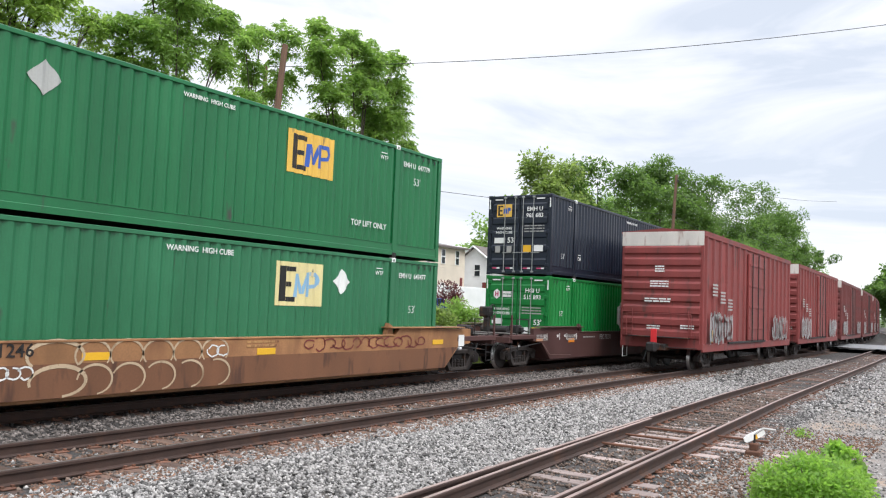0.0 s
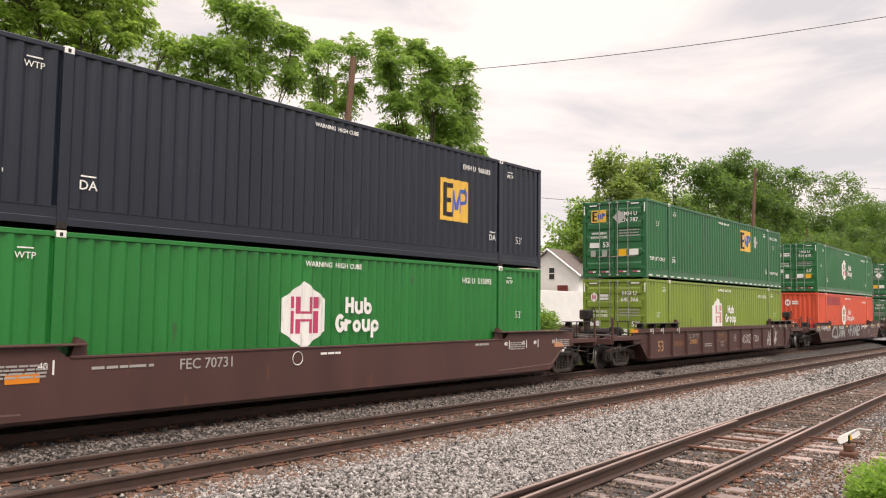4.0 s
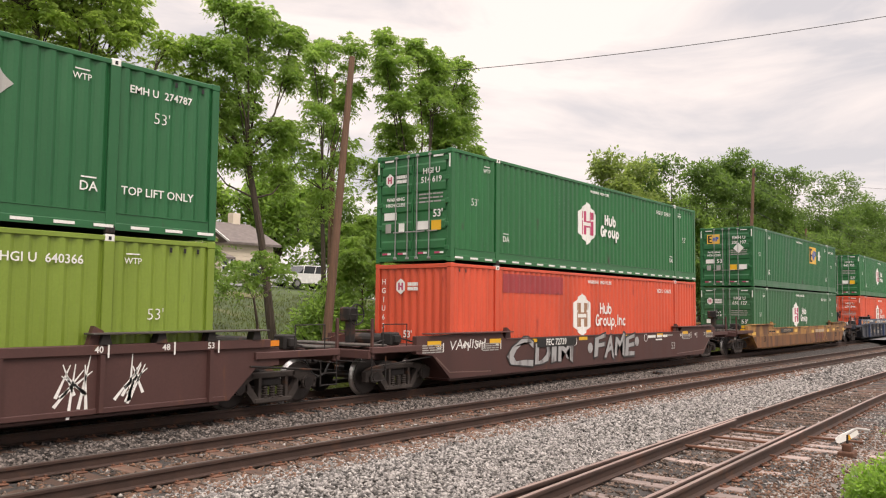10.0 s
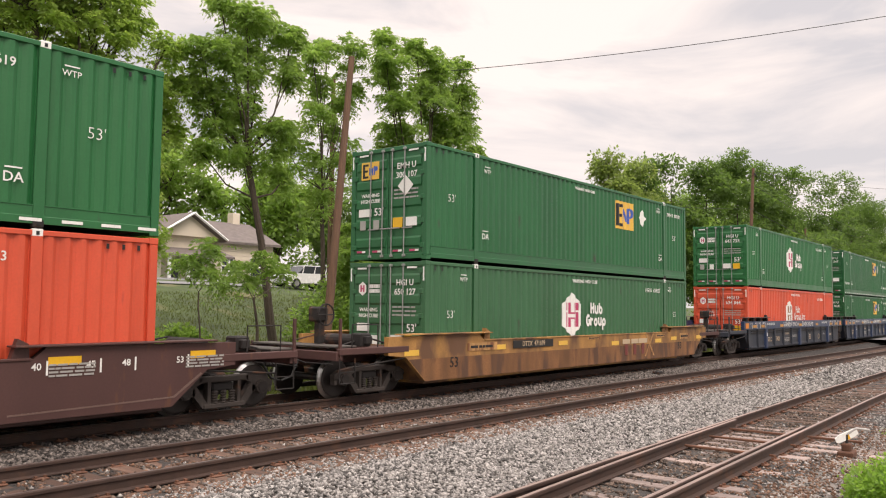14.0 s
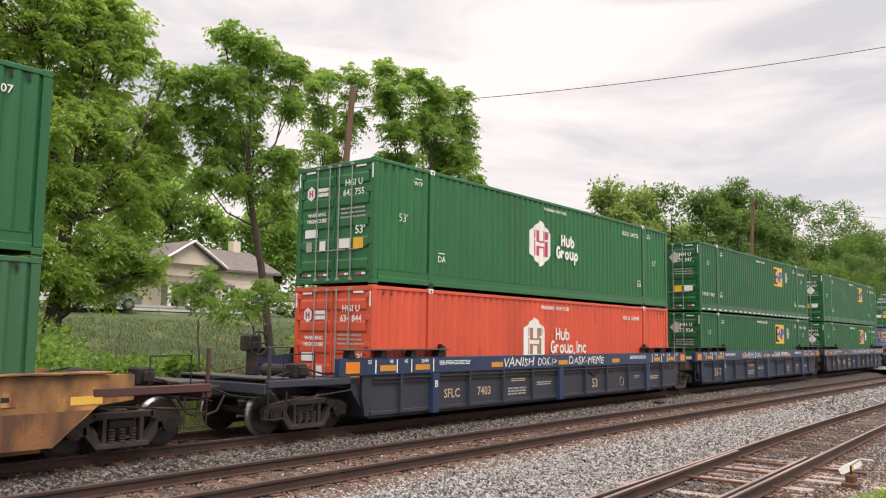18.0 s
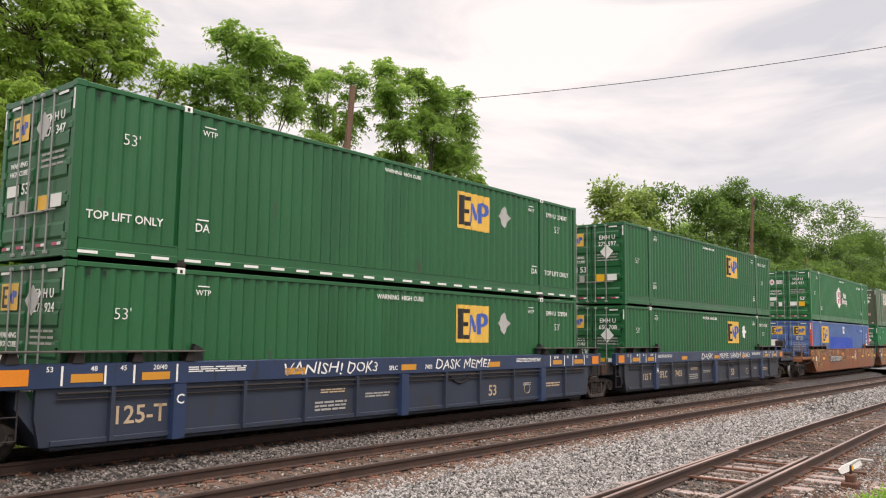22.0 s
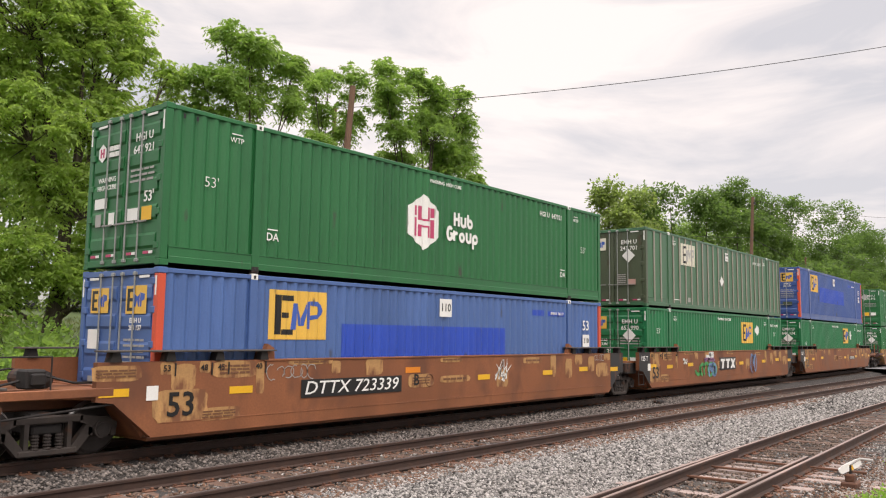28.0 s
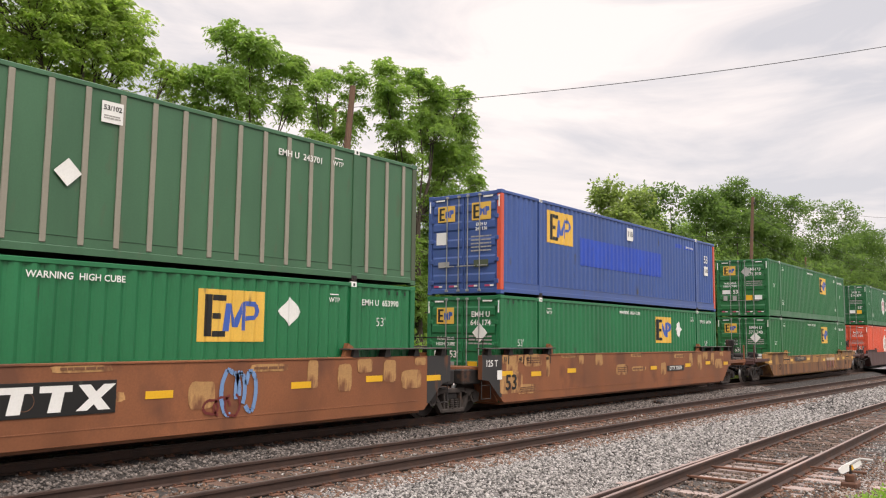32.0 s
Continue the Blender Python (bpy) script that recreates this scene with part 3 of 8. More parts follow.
def truck(car, x, r=0.43):
    """A freight truck under a car at x: frames, bolster, springs and two turning wheelsets."""
    tr = part("truck", cached(("bolster",), lambda: Shape().cbox(-0.24, 0.24, -1.03, 1.03, 0.40, 0.56, 0.03).cbox(-0.2, 0.2, -0.85, 0.85, 0.5, 0.72, 0.03).cbox(-0.5, 0.5, -0.3, 0.3, 0.5, 0.78, 0.03)
                              .tube((0.66, -0.9, 0.4), (0.66, 0.9, 0.4), 0.05).tube((-0.66, -0.9, 0.4), (-0.66, 0.9, 0.4), 0.05).mesh("bolster", DARK_STEEL)), None, car,
              at=Matrix.Translation((x, 0, 0)))
    for side in (-1, 1):
        part("side_frame", cached(("side_frame", side), lambda: side_frame_shape(side * 1.0).mesh("side_frame", TRUCK_STEEL)), None, tr, "grimy cast steel side frame")
        for sx in (-0.19, 0.0, 0.19) if side < 0 else ():
            part("spring", spring_mesh(), None, tr, at=Matrix.Translation((sx, side * 1.03, 0.18)))
    for dx in (-0.86, 0.86):
        w = part("wheelset", wheelset_mesh(r), None, tr, "worn steel wheels on an axle", at=Matrix.Translation((dx, 0, r)))
        WHEELS.append((w, dx, r, car))
    return tr


def bars(w, h, rows, mat, seed=0, gap=0.45):
    """Plain bars that stand for writing too small to read: a flat block w by h with a number of rows."""
    def make():
        r, s = random.Random(seed), Shape()
        step = h / rows
        for k in range(rows):
            x, z = -w / 2, h / 2 - (k + 0.5) * step
            while x < w / 2 - 0.05 * w:
                l = min(r.uniform(0.12, 0.35) * w, w / 2 - x)
                s.box(x, x + l * 0.86, -0.002, 0.002, z - step * (1 - gap) / 2, z + step * (1 - gap) / 2)
                x += l
        return s.mesh("marking", mat)
    return cached(("bars", w, h, rows, mat.name, seed, gap), make)


def panel(w, h, mat, name="panel"):
    return cached(("panel", w, h, mat.name), lambda: Shape().cbox(-w / 2, w / 2, -0.003, 0.003, -h / 2, h / 2, 0.0015).mesh(name, mat))


def scrawl(seed, w, h, mat, strokes=9, width=0.03):
    """A sprayed tag as thin flat strokes: loops and zigzags that spell nothing."""
    def make():
        r, s = random.Random(seed), Shape()
        for k in range(strokes):
            cx = -w / 2 + w * (k + 0.5) / strokes
            pts, n = [], 14
            a0, turn = r.uniform(0, 6.28), r.choice((-1, 1)) * r.uniform(3.5, 6.5)
            rx, rz = w / strokes * r.uniform(0.45, 0.8), h * r.uniform(0.3, 0.5)
            for i in range(n + 1):
                a = a0 + turn * i / n
                pts.append((cx + rx * math.cos(a) + 0.25 * rx * i / n, rz * math.sin(a) * r.uniform(0.85, 1.1)))
            for (x0, z0), (x1, z1) in zip(pts, pts[1:]):
                d = math.hypot(x1 - x0, z1 - z0) or 1
                ox, oz = -(z1 - z0) / d * width / 2, (x1 - x0) / d * width / 2
                s.add([(x0 + ox, 0, z0 + oz), (x0 - ox, 0, z0 - oz), (x1 - ox * 0.9, 0, z1 - oz * 0.9), (x1 + ox * 0.9, 0, z1 + oz * 0.9)], [(0, 1, 2, 3)])
        return s.mesh("sprayed_tag", mat)
    return cached(("scrawl", seed, w, h, mat.name), make)


SIDE_Y = -1.50


def mark(parent, mesh, x, z, y=SIDE_Y - 0.006, name="marking", label=""):
    return part(name, mesh, None, parent, label, Matrix.Translation((x, y, z)))


RIB_XS = (-8.28, -6.29, -4.92, -3.31, -1.8, -0.27, 1.3, 2.8, 4.3, 5.85, 7.9)
CHORD_XS = (-7.3, -6.1, -4.7, -3.2, -1.75, -0.25, 1.3, 2.7, 4.26, 5.7, 7.0)


def well_car(name, label, kind, body, chord):
    """One platform of a well car. kind: smooth, ribbed, chord or tall."""
    c = thing(name, label, "freight car", group="container train")
    top = {"tall": 1.52, "chord": 1.52, "ribbed": 1.36}.get(kind, 1.19)
    low = 0.27
    for side, nm in ((-1, "near"), (1, "far")):
        y0, y1 = (SIDE_Y, SIDE_Y + 0.13) if side < 0 else (-SIDE_Y - 0.13, -SIDE_Y)
        if kind == "smooth":
            outline = ((-9.6, 0.92), (-9.0, 0.86), (-8.3, low), (8.3, low), (9.0, 0.86), (9.6, 0.92), (9.6, 1.33), (6.15, 1.36), (5.95, 1.19), (-5.95, 1.19), (-6.15, 1.36), (-9.6, 1.33))
        elif kind == "tall":
            outline = ((-9.2, 0.90), (-8.9, 0.86), (-8.2, low), (8.2, low), (8.9, 0.86), (9.2, 0.90), (9.2, 1.52), (-9.2, 1.52))
        else:
            ch = top - (0.38 if kind == "chord" else 0.16)
            outline = ((-8.95, 0.82), (-8.35, low), (8.35, low), (8.95, 0.82), (9.5, 0.86), (9.5, ch), (-9.5, ch), (-9.5, 0.86)) if kind != "chord" else \
                ((-8.5, 0.70), (-8.4, low), (8.4, low), (8.5, 0.70), (8.5, ch), (-8.5, ch))
        w = part("side_wall", Shape().prism(outline, "y", y0 + (0.05 if kind in ("ribbed", "chord") and side < 0 else 0), y1), body, c)
        if kind in ("ribbed", "chord"):
            part("top_chord", Shape().cbox(-9.25, 9.25, y0 - 0.01, y1 + 0.02, top - (0.38 if kind == "chord" else 0.16), top, 0.012), chord, c)
            part("bottom_chord", Shape().cbox(-8.25, 8.25, y0 + 0.02, y1 + 0.01, low, low + 0.09, 0.01), body, c)
            if side < 0:
                for x in (RIB_XS if kind == "ribbed" else CHORD_XS):
                    wide = kind == "chord" and x in (-6.1, -0.25, 5.7)
                    if wide:
                        part("wide_rib", cached(("wrib", body.name), lambda: Shape().prism(((-0.15, 0.0), (-0.12, 0.13), (0.12, 0.13), (0.15, 0.0)), "z", low - 0.05, top - 0.38)
                                                .moved(Matrix.Rotation(math.pi, 4, "Z")).mesh("wide_rib", chord)), None, w, "broad post", Matrix.Translation((x, SIDE_Y + 0.065, 0)))
                        continue
                    part("rib", cached(("rib", kind, body.name), lambda: Shape().prism(((-0.055, 0.0), (-0.035, 0.10), (0.035, 0.10), (0.055, 0.0)), "z", low + 0.02, top - (0.38 if kind == "chord" else 0.16))
                                       .moved(Matrix.Rotation(math.pi, 4, "Z")).mesh("rib", body)), None, w, at=Matrix.Translation((x, SIDE_Y + 0.065, 0)))
        elif side < 0:
            part("top_lip", Shape().cbox(-5.9, 5.9, y0 - 0.02, y0 + 0.08, top - 0.03, top + 0.012, 0.008), body, w)
    part("well_floor", Shape().box(-8.2, 8.2, -1.36, 1.36, 0.2, 0.245), body, c)
    for e_ in (-1, 1):
        part("bulkhead", Shape().prism(((e_ * 8.3, low), (e_ * 8.75, 0.85), (e_ * 8.75, 1.1), (e_ * 8.6, 1.1), (e_ * 8.15, 0.4)), "y", -1.36, 1.36), body, c)
        # end walkway above the side
        for side in (-1, 1):
            y = side * 1.43
            part("walkway", Shape().cbox(e_ * 7.4 - 1.75, e_ * 7.4 + 1.75, y - 0.16, y + 0.16, top + 0.16 if kind != "smooth" else 1.36, top + 0.19 if kind != "smooth" else 1.39, 0.006), GRATING if kind != "smooth" else body, c, "flat walkway grating")
            if kind != "smooth":
                for k in range(4):
                    x = e_ * 7.4 - 1.5 + k
                    part("walkway_bracket", Shape().prism(((x - 0.1, top), (x + 0.1, top), (x + 0.06, top + 0.16), (x - 0.06, top + 0.16)), "y", y - 0.10, y + 0.10), DARK_STEEL, c)
        part("guide_post", Shape().prism(((e_ * 5.75 - 0.12, top - 0.03), (e_ * 5.75 + 0.16, top - 0.03), (e_ * 5.75 + 0.14, top + 0.22), (e_ * 5.75 - 0.02, top + 0.30)), "y", -1.45, -1.33), BLACK if kind == "chord" else body, c, "container guide post")
    return c, top


def end_platform(c, e_, body, brake=False):
    """Stub end over a truck of its own: centre sill, coupler, cross platform, steps and grab irons."""
    z = 0.98
    part("centre_sill", Shape().cbox(min(e_ * 8.4, e_ * 11.0), max(e_ * 8.4, e_ * 11.0), -0.32, 0.32, 0.72, 1.08, 0.02), body, c)
    part("coupler", Shape().cbox(min(e_ * 10.9, e_ * 11.6), max(e_ * 10.9, e_ * 11.6), -0.10, 0.10, 0.76, 0.98, 0.03)
         .cbox(min(e_ * 11.45, e_ * 11.75), max(e_ * 11.45, e_ * 11.75), -0.17, 0.15, 0.70, 1.02, 0.05), DARK_STEEL, c, "dark cast steel coupler")
    part("shear_plate", Shape().prism(((e_ * 8.6, -1.42), (e_ * 9.0, -1.42), (e_ * 9.5, -0.7), (e_ * 10.9, -0.45), (e_ * 10.9, 0.45), (e_ * 9.5, 0.7), (e_ * 9.0, 1.42), (e_ * 8.6, 1.42)), "z", z + 0.06, z + 0.10), body, c)
    part("end_sill", Shape().cbox(min(e_ * 10.95, e_ * 11.15), max(e_ * 10.95, e_ * 11.15), -1.45, 1.45, 0.86, 1.06, 0.015), body, c)
    part("cross_walk", Shape().cbox(min(e_ * 10.5, e_ * 11.1), max(e_ * 10.5, e_ * 11.1), -1.4, 1.4, 1.13, 1.17, 0.008), GRATING, c, "metal cross walkway")
    for y in (-0.9, 0.9):
        part("walk_support", Shape().cbox(min(e_ * 10.7, e_ * 10.8), max(e_ * 10.7, e_ * 10.8), y - 0.05, y + 0.05, 1.05, 1.14, 0.008), body, c)
    for y in (-1.45, 1.45):
        part("corner_post", Shape().cbox(e_ * 11.05 - 0.03, e_ * 11.05 + 0.03, y - 0.03, y + 0.03, 0.9, 1.75 if y < 0 else 1.2, 0.008), body, c)
        if y < 0:
            part("grab_iron", Shape().path([(e_ * 10.7, y, 1.12), (e_ * 10.7, y, 1.62), (e_ * 9.9, y, 1.62), (e_ * 9.9, y, 1.12)], 0.014), DARK_STEEL, c, "thin hand rail")
        part("step", Shape().path([(e_ * 11.05, y, 0.9), (e_ * 11.05, y, 0.38), (e_ * 10.6, y, 0.38), (e_ * 10.6, y, 0.9)], 0.014).path([(e_ * 11.05, y, 0.62), (e_ * 10.6, y, 0.62)], 0.012), DARK_STEEL, c, "bent steel sill step")
        part("side_beam", Shape().cbox(min(e_ * 8.9, e_ * 11.1), max(e_ * 8.9, e_ * 11.1), y - 0.06, y + 0.06, 0.98, 1.12, 0.012), body, c)
        part("diagonal_brace", Shape().tube((e_ * 8.9, y * 0.93, 0.95), (e_ * 10.4, 0.3 * y / 1.45, 1.04), 0.06, 0.06, 6), body, c)
    part("air_tank", Shape().disc((e_ * 9.55, 0, 1.22), "y", ((-0.55, 0.05), (-0.5, 0.15), (0.5, 0.15), (0.55, 0.05)), 14), DARK_STEEL, c, "dark round air tank")
    part("brake_valve", Shape().cbox(e_ * 10.0 - 0.16, e_ * 10.0 + 0.16, -1.2, -0.85, 1.12, 1.42, 0.03).cbox(e_ * 10.0 - 0.1, e_ * 10.0 + 0.1, -1.3, -1.15, 1.18, 1.36, 0.02), DARK_STEEL, c, "dark brake valve box")
    part("brake_pipe", Shape().path([(e_ * 8.7, -1.1, 1.18), (e_ * 9.4, -1.15, 1.2), (e_ * 9.8, -1.0, 1.32), (e_ * 10.9, -0.95, 1.08), (e_ * 11.1, -0.5, 0.9)], 0.022), DARK_STEEL, c, "bent brake pipe")
    part("brake_pipe", Shape().path([(e_ * 8.7, 0.9, 1.18), (e_ * 9.6, 0.7, 1.36), (e_ * 10.4, 0.8, 1.2)], 0.02), DARK_STEEL, c, "bent brake pipe")
    part("brake_rod", Shape().tube((e_ * 8.8, -1.46, 0.86), (e_ * 10.6, -1.40, 0.70), 0.018), DARK_STEEL, c)
    part("air_hose", Shape().path([(e_ * 11.2, -0.3, 0.8), (e_ * 11.4, -0.33, 0.5), (e_ * 11.65, -0.3, 0.42)], 0.025), RUBBER, c, "black rubber air hose")
    part("uncoupling_lever", Shape().path([(e_ * 11.2, -1.4, 0.8), (e_ * 11.25, -0.6, 0.8), (e_ * 11.4, -0.1, 0.95)], 0.014), DARK_STEEL, c)
    if brake:
        part("brake_stand", Shape().cbox(e_ * 10.5 - 0.09, e_ * 10.5 + 0.09, -0.30, -0.12, 1.17, 2.0, 0.02).cbox(e_ * 10.5 - 0.16, e_ * 10.5 + 0.16, -0.34, 0.02, 1.66, 2.0, 0.04), DARK_STEEL, c, "brake stand box")
        part("brake_wheel", Shape().path([(e_ * 10.5 + 0.24 * math.cos(k * 0.3927), -0.42, 1.82 + 0.24 * math.sin(k * 0.3927)) for k in range(17)], 0.018).tube((e_ * 10.5, -0.42, 1.58), (e_ * 10.5, -0.42, 2.06), 0.015).tube((e_ * 10.26, -0.42, 1.82), (e_ * 10.74, -0.42, 1.82), 0.015), DARK_STEEL, c, "round hand brake wheel")


def shared_end(c, e_, body):
    """Articulated end: a stub that meets the next platform over a shared truck."""
    part("stub_sill", Shape().cbox(min(e_ * 8.3, e_ * 9.75), max(e_ * 8.3, e_ * 9.75), -0.4, 0.4, 0.78, 1.15, 0.03), body, c)
    part("stub_deck", Shape().prism(((e_ * 8.6, -1.42), (e_ * 9.3, -1.2), (e_ * 9.72, -0.6), (e_ * 9.72, 0.6), (e_ * 9.3, 1.2), (e_ * 8.6, 1.42)), "z", 1.15, 1.21), body, c)
    for y in (-1.1, 1.1):
        part("bearing_arm", Shape().cbox(min(e_ * 8.9, e_ * 9.7), max(e_ * 8.9, e_ * 9.7), y - 0.15, y + 0.15, 0.78, 1.16, 0.03), DARK_STEEL, c)
    part("step", Shape().path([(e_ * 9.15, -1.45, 1.2), (e_ * 9.15, -1.45, 0.4), (e_ * 8.75, -1.45, 0.4), (e_ * 8.75, -1.45, 1.2)], 0.014).path([(e_ * 9.15, -1.45, 0.75), (e_ * 8.75, -1.45, 0.75)], 0.012), DARK_STEEL, c, "bent steel sill step")
    part("grab_iron", Shape().path([(e_ * 9.1, -1.45, 1.2), (e_ * 9.1, -1.45, 1.95), (e_ * 9.1, 1.45, 1.95), (e_ * 9.1, 1.45, 1.2)], 0.014), DARK_STEEL, c, "thin hand rail")
# ---- containers: 16.15 m long, 2.59 m wide, 2.90 m high ----
CL, CW, CH = 8.077, 1.2955, 2.896


BAYS = ((-CL + 0.13, -6.10), (-5.94, 5.94), (6.10, CL - 0.13))
DEPTH = 0.042


def waves(x0, x1, pitch=0.278):
    """The bends of a pressed sheet: (x, how deep), starting and ending in a hollow."""
    n = max(1, round((x1 - x0) / pitch))
    p = (x1 - x0) / n
    pts = [(x0, 1.0)]
    for i in range(n):
        a = x0 + i * p
        pts += [(a + 0.10 * p, 1.0), (a + 0.37 * p, 0.0), (a + 0.63 * p, 0.0), (a + 0.90 * p, 1.0)]
    return pts + [(x1, 1.0)]


def corrugated(x0, x1, y, z0, z1, depth=DEPTH, pitch=0.278):
    """A pressed steel sheet in the x-z plane at y, its hollows towards +y."""
    pts = [(a, y + q * depth) for a, q in waves(x0, x1, pitch)]
    v = [(a, b, z) for z in (z0, z1) for a, b in pts]
    k = len(pts)
    return Shape().add(v, [(i, i + 1, k + i + 1, k + i) for i in range(k - 1)])


def side_mesh(mat, style):
    def make():
        s = Shape()
        if style == "posts":
            s.box(-CL + 0.1, CL - 0.1, -CW + 0.03, -CW + 0.05, 0.12, CH - 0.1)
        else:
            for a, b in BAYS:
                t = corrugated(a, b, -CW + 0.014, 0.30, CH - 0.09)
                s.add(t.v, t.f)
        return s.mesh("side_panel", mat)
    return cached(("side", mat.name, style), make)


BEND_X, BEND_Y = (np.array(q) for q in zip(*([p for b in BAYS for p in waves(*b)])))


def draped(mesh, x):
    """A copy of flat paint that follows the pressed side when it is set at x."""
    def make():
        bm = bmesh.new()
        bm.from_mesh(mesh)
        bmesh.ops.triangulate(bm, faces=bm.faces)
        xs_ = [v.co.x for v in bm.verts]
        for b in BEND_X:
            if min(xs_) < b - x < max(xs_):
                bmesh.ops.bisect_plane(bm, geom=bm.verts[:] + bm.edges[:] + bm.faces[:], dist=1e-5, plane_co=(b - x, 0, 0), plane_no=(1, 0, 0))
        for v in bm.verts:
            v.co.y += DEPTH * float(np.interp(v.co.x + x, BEND_X, BEND_Y))
        me = bpy.data.meshes.new(mesh.name.split(".")[0])
        bm.to_mesh(me)
        bm.free()
        me.materials.append(mesh.materials[0])
        return me
    return cached(("draped", mesh.name, round(x, 3)), make)


def emp_panel(parent, x, z, w, h, y, back, first, second, rot=None):
    """A house mark drawn as plain shapes: a dark block beside blue wedges on a yellow board."""
    base = (rot or Matrix.Identity(4))
    lay = (lambda m_: draped(m_, x)) if rot is None else (lambda m_: m_)
    p = part("mark_board", lay(panel(w, h, back)), None, parent, "square painted company mark", Matrix.Translation((x, y, z)) @ base)
    def first_mesh():
        s = Shape()
        a, b = -0.42 * w, -0.10 * w
        s.box(a, a + 0.12 * w, -0.006, -0.002, -0.40 * h, 0.40 * h)
        for zc, l in ((0.34, 0.32), (-0.01, 0.26), (-0.35, 0.32)):
            s.box(a + 0.125 * w, a + l * w, -0.006, -0.002, (zc - 0.055) * h, (zc + 0.055) * h)
        return s.mesh("mark_block", first)
    def second_mesh():
        s = Shape()
        def wedge(pts):
            s.prism(tuple((q * w, r * h) for q, r in pts), "y", -0.006, -0.002)
        wedge(((-0.13, -0.30), (-0.055, -0.30), (-0.035, 0.05), (-0.02, 0.24), (-0.10, 0.24)))
        wedge(((-0.018, 0.24), (-0.03, 0.05), (0.015, -0.22), (0.05, -0.22), (0.045, -0.06)))
        wedge(((0.052, -0.22), (0.085, -0.22), (0.14, 0.05), (0.13, 0.26), (0.05, -0.06)))
        wedge(((0.142, -0.28), (0.215, -0.28), (0.215, 0.30), (0.142, 0.27)))
        wedge(((0.22, 0.30), (0.22, 0.21), (0.33, 0.19), (0.355, 0.10), (0.33, 0.02), (0.22, 0.0), (0.22, -0.09), (0.36, -0.06), (0.42, 0.02), (0.435, 0.12), (0.41, 0.23), (0.36, 0.29)))
        return s.mesh("mark_wedge", second)
    part("mark_block", lay(cached(("mb", w, h, first.name), first_mesh)), None, p)
    part("mark_wedge", lay(cached(("mw", w, h, second.name), second_mesh)), None, p)
    return p


def rounded_form(form, w, hh, weight=0.33):
    """One fat rounded sign of a painted name, w wide; hh is the height of a tall one, its foot at -hh / 2."""
    s, t = Shape(), weight * w
    low, mid, high = -hh / 2, -hh / 2 + 0.68 * hh, hh / 2
    r, cz = w / 2 - t / 2, -hh / 2 + 0.34 * hh

    def stroke(pts):
        lift = 0.0015 * len(s.f) / (len(s.f) + 8)
        left, right = [], []
        for i, (px, pz) in enumerate(pts):
            ax, az = pts[max(0, i - 1)]
            bx, bz = pts[min(len(pts) - 1, i + 1)]
            d = math.hypot(bx - ax, bz - az) or 1
            ux, uz = (bx - ax) / d, (bz - az) / d
            wide = t * 0.5 / max(0.7, abs(ux * (px - ax) + uz * (pz - az)) / (math.hypot(px - ax, pz - az) or 1)) if 0 < i < len(pts) - 1 else t * 0.5
            out = 0.2 * t * ((i == len(pts) - 1) - (i == 0))
            left.append((px - uz * wide + ux * out, -0.001 - lift, pz + ux * wide + uz * out))
            right.append((px + uz * wide + ux * out, -0.001 - lift, pz - ux * wide + uz * out))
        n = len(pts)
        s.add(left + right, [(k, n + k, n + k + 1, k + 1) for k in range(n - 1)])

    def arc(a0, a1, rz=None, c=None):
        rz, c = rz or 0.34 * hh - t / 2, cz if c is None else c
        n = 16
        stroke([(r * math.cos(radians(a0 + (a1 - a0) * i / n)), c + rz * math.sin(radians(a0 + (a1 - a0) * i / n))) for i in range(n + 1)])
    if form == "h":
        stroke([(-r, low + t / 2), (-r, high - t / 2)])
        stroke([(r, low + t / 2), (r, high - t / 2)])
        stroke([(-r, 0.0), (r, 0.0)])
    elif form == "u":
        stroke([(-r, mid), (-r, cz)])
        arc(180, 360)
        stroke([(r, mid), (r, low + t / 2)])
    elif form == "b":
        stroke([(-r, high - t / 2), (-r, cz)])
        arc(0, 360)
    elif form == "p":
        stroke([(-r, low - 0.28 * hh), (-r, cz)])
        arc(0, 360)
    elif form == "g":
        arc(50, 330, hh / 2 - t / 2, 0.0)
        stroke([(0.1 * w, -0.02 * hh), (r, -0.02 * hh), (r, -0.3 * hh)])
    elif form == "r":
        stroke([(-r, low + t / 2), (-r, mid)])
        arc(180, 60)
    elif form == "o":
        arc(0, 360)
    elif form == "n":
        stroke([(-r, low + t / 2), (-r, mid)])
        arc(180, 0)
        stroke([(r, cz), (r, low + t / 2)])
    elif form == "c":
        arc(45, 315)
    elif form == "stem":
        stroke([(0, low + t / 2), (0, high - t / 2)])
    else:
        stroke([(0.02, low + t / 2), (-0.02, low - 0.08 * hh)])
    return s


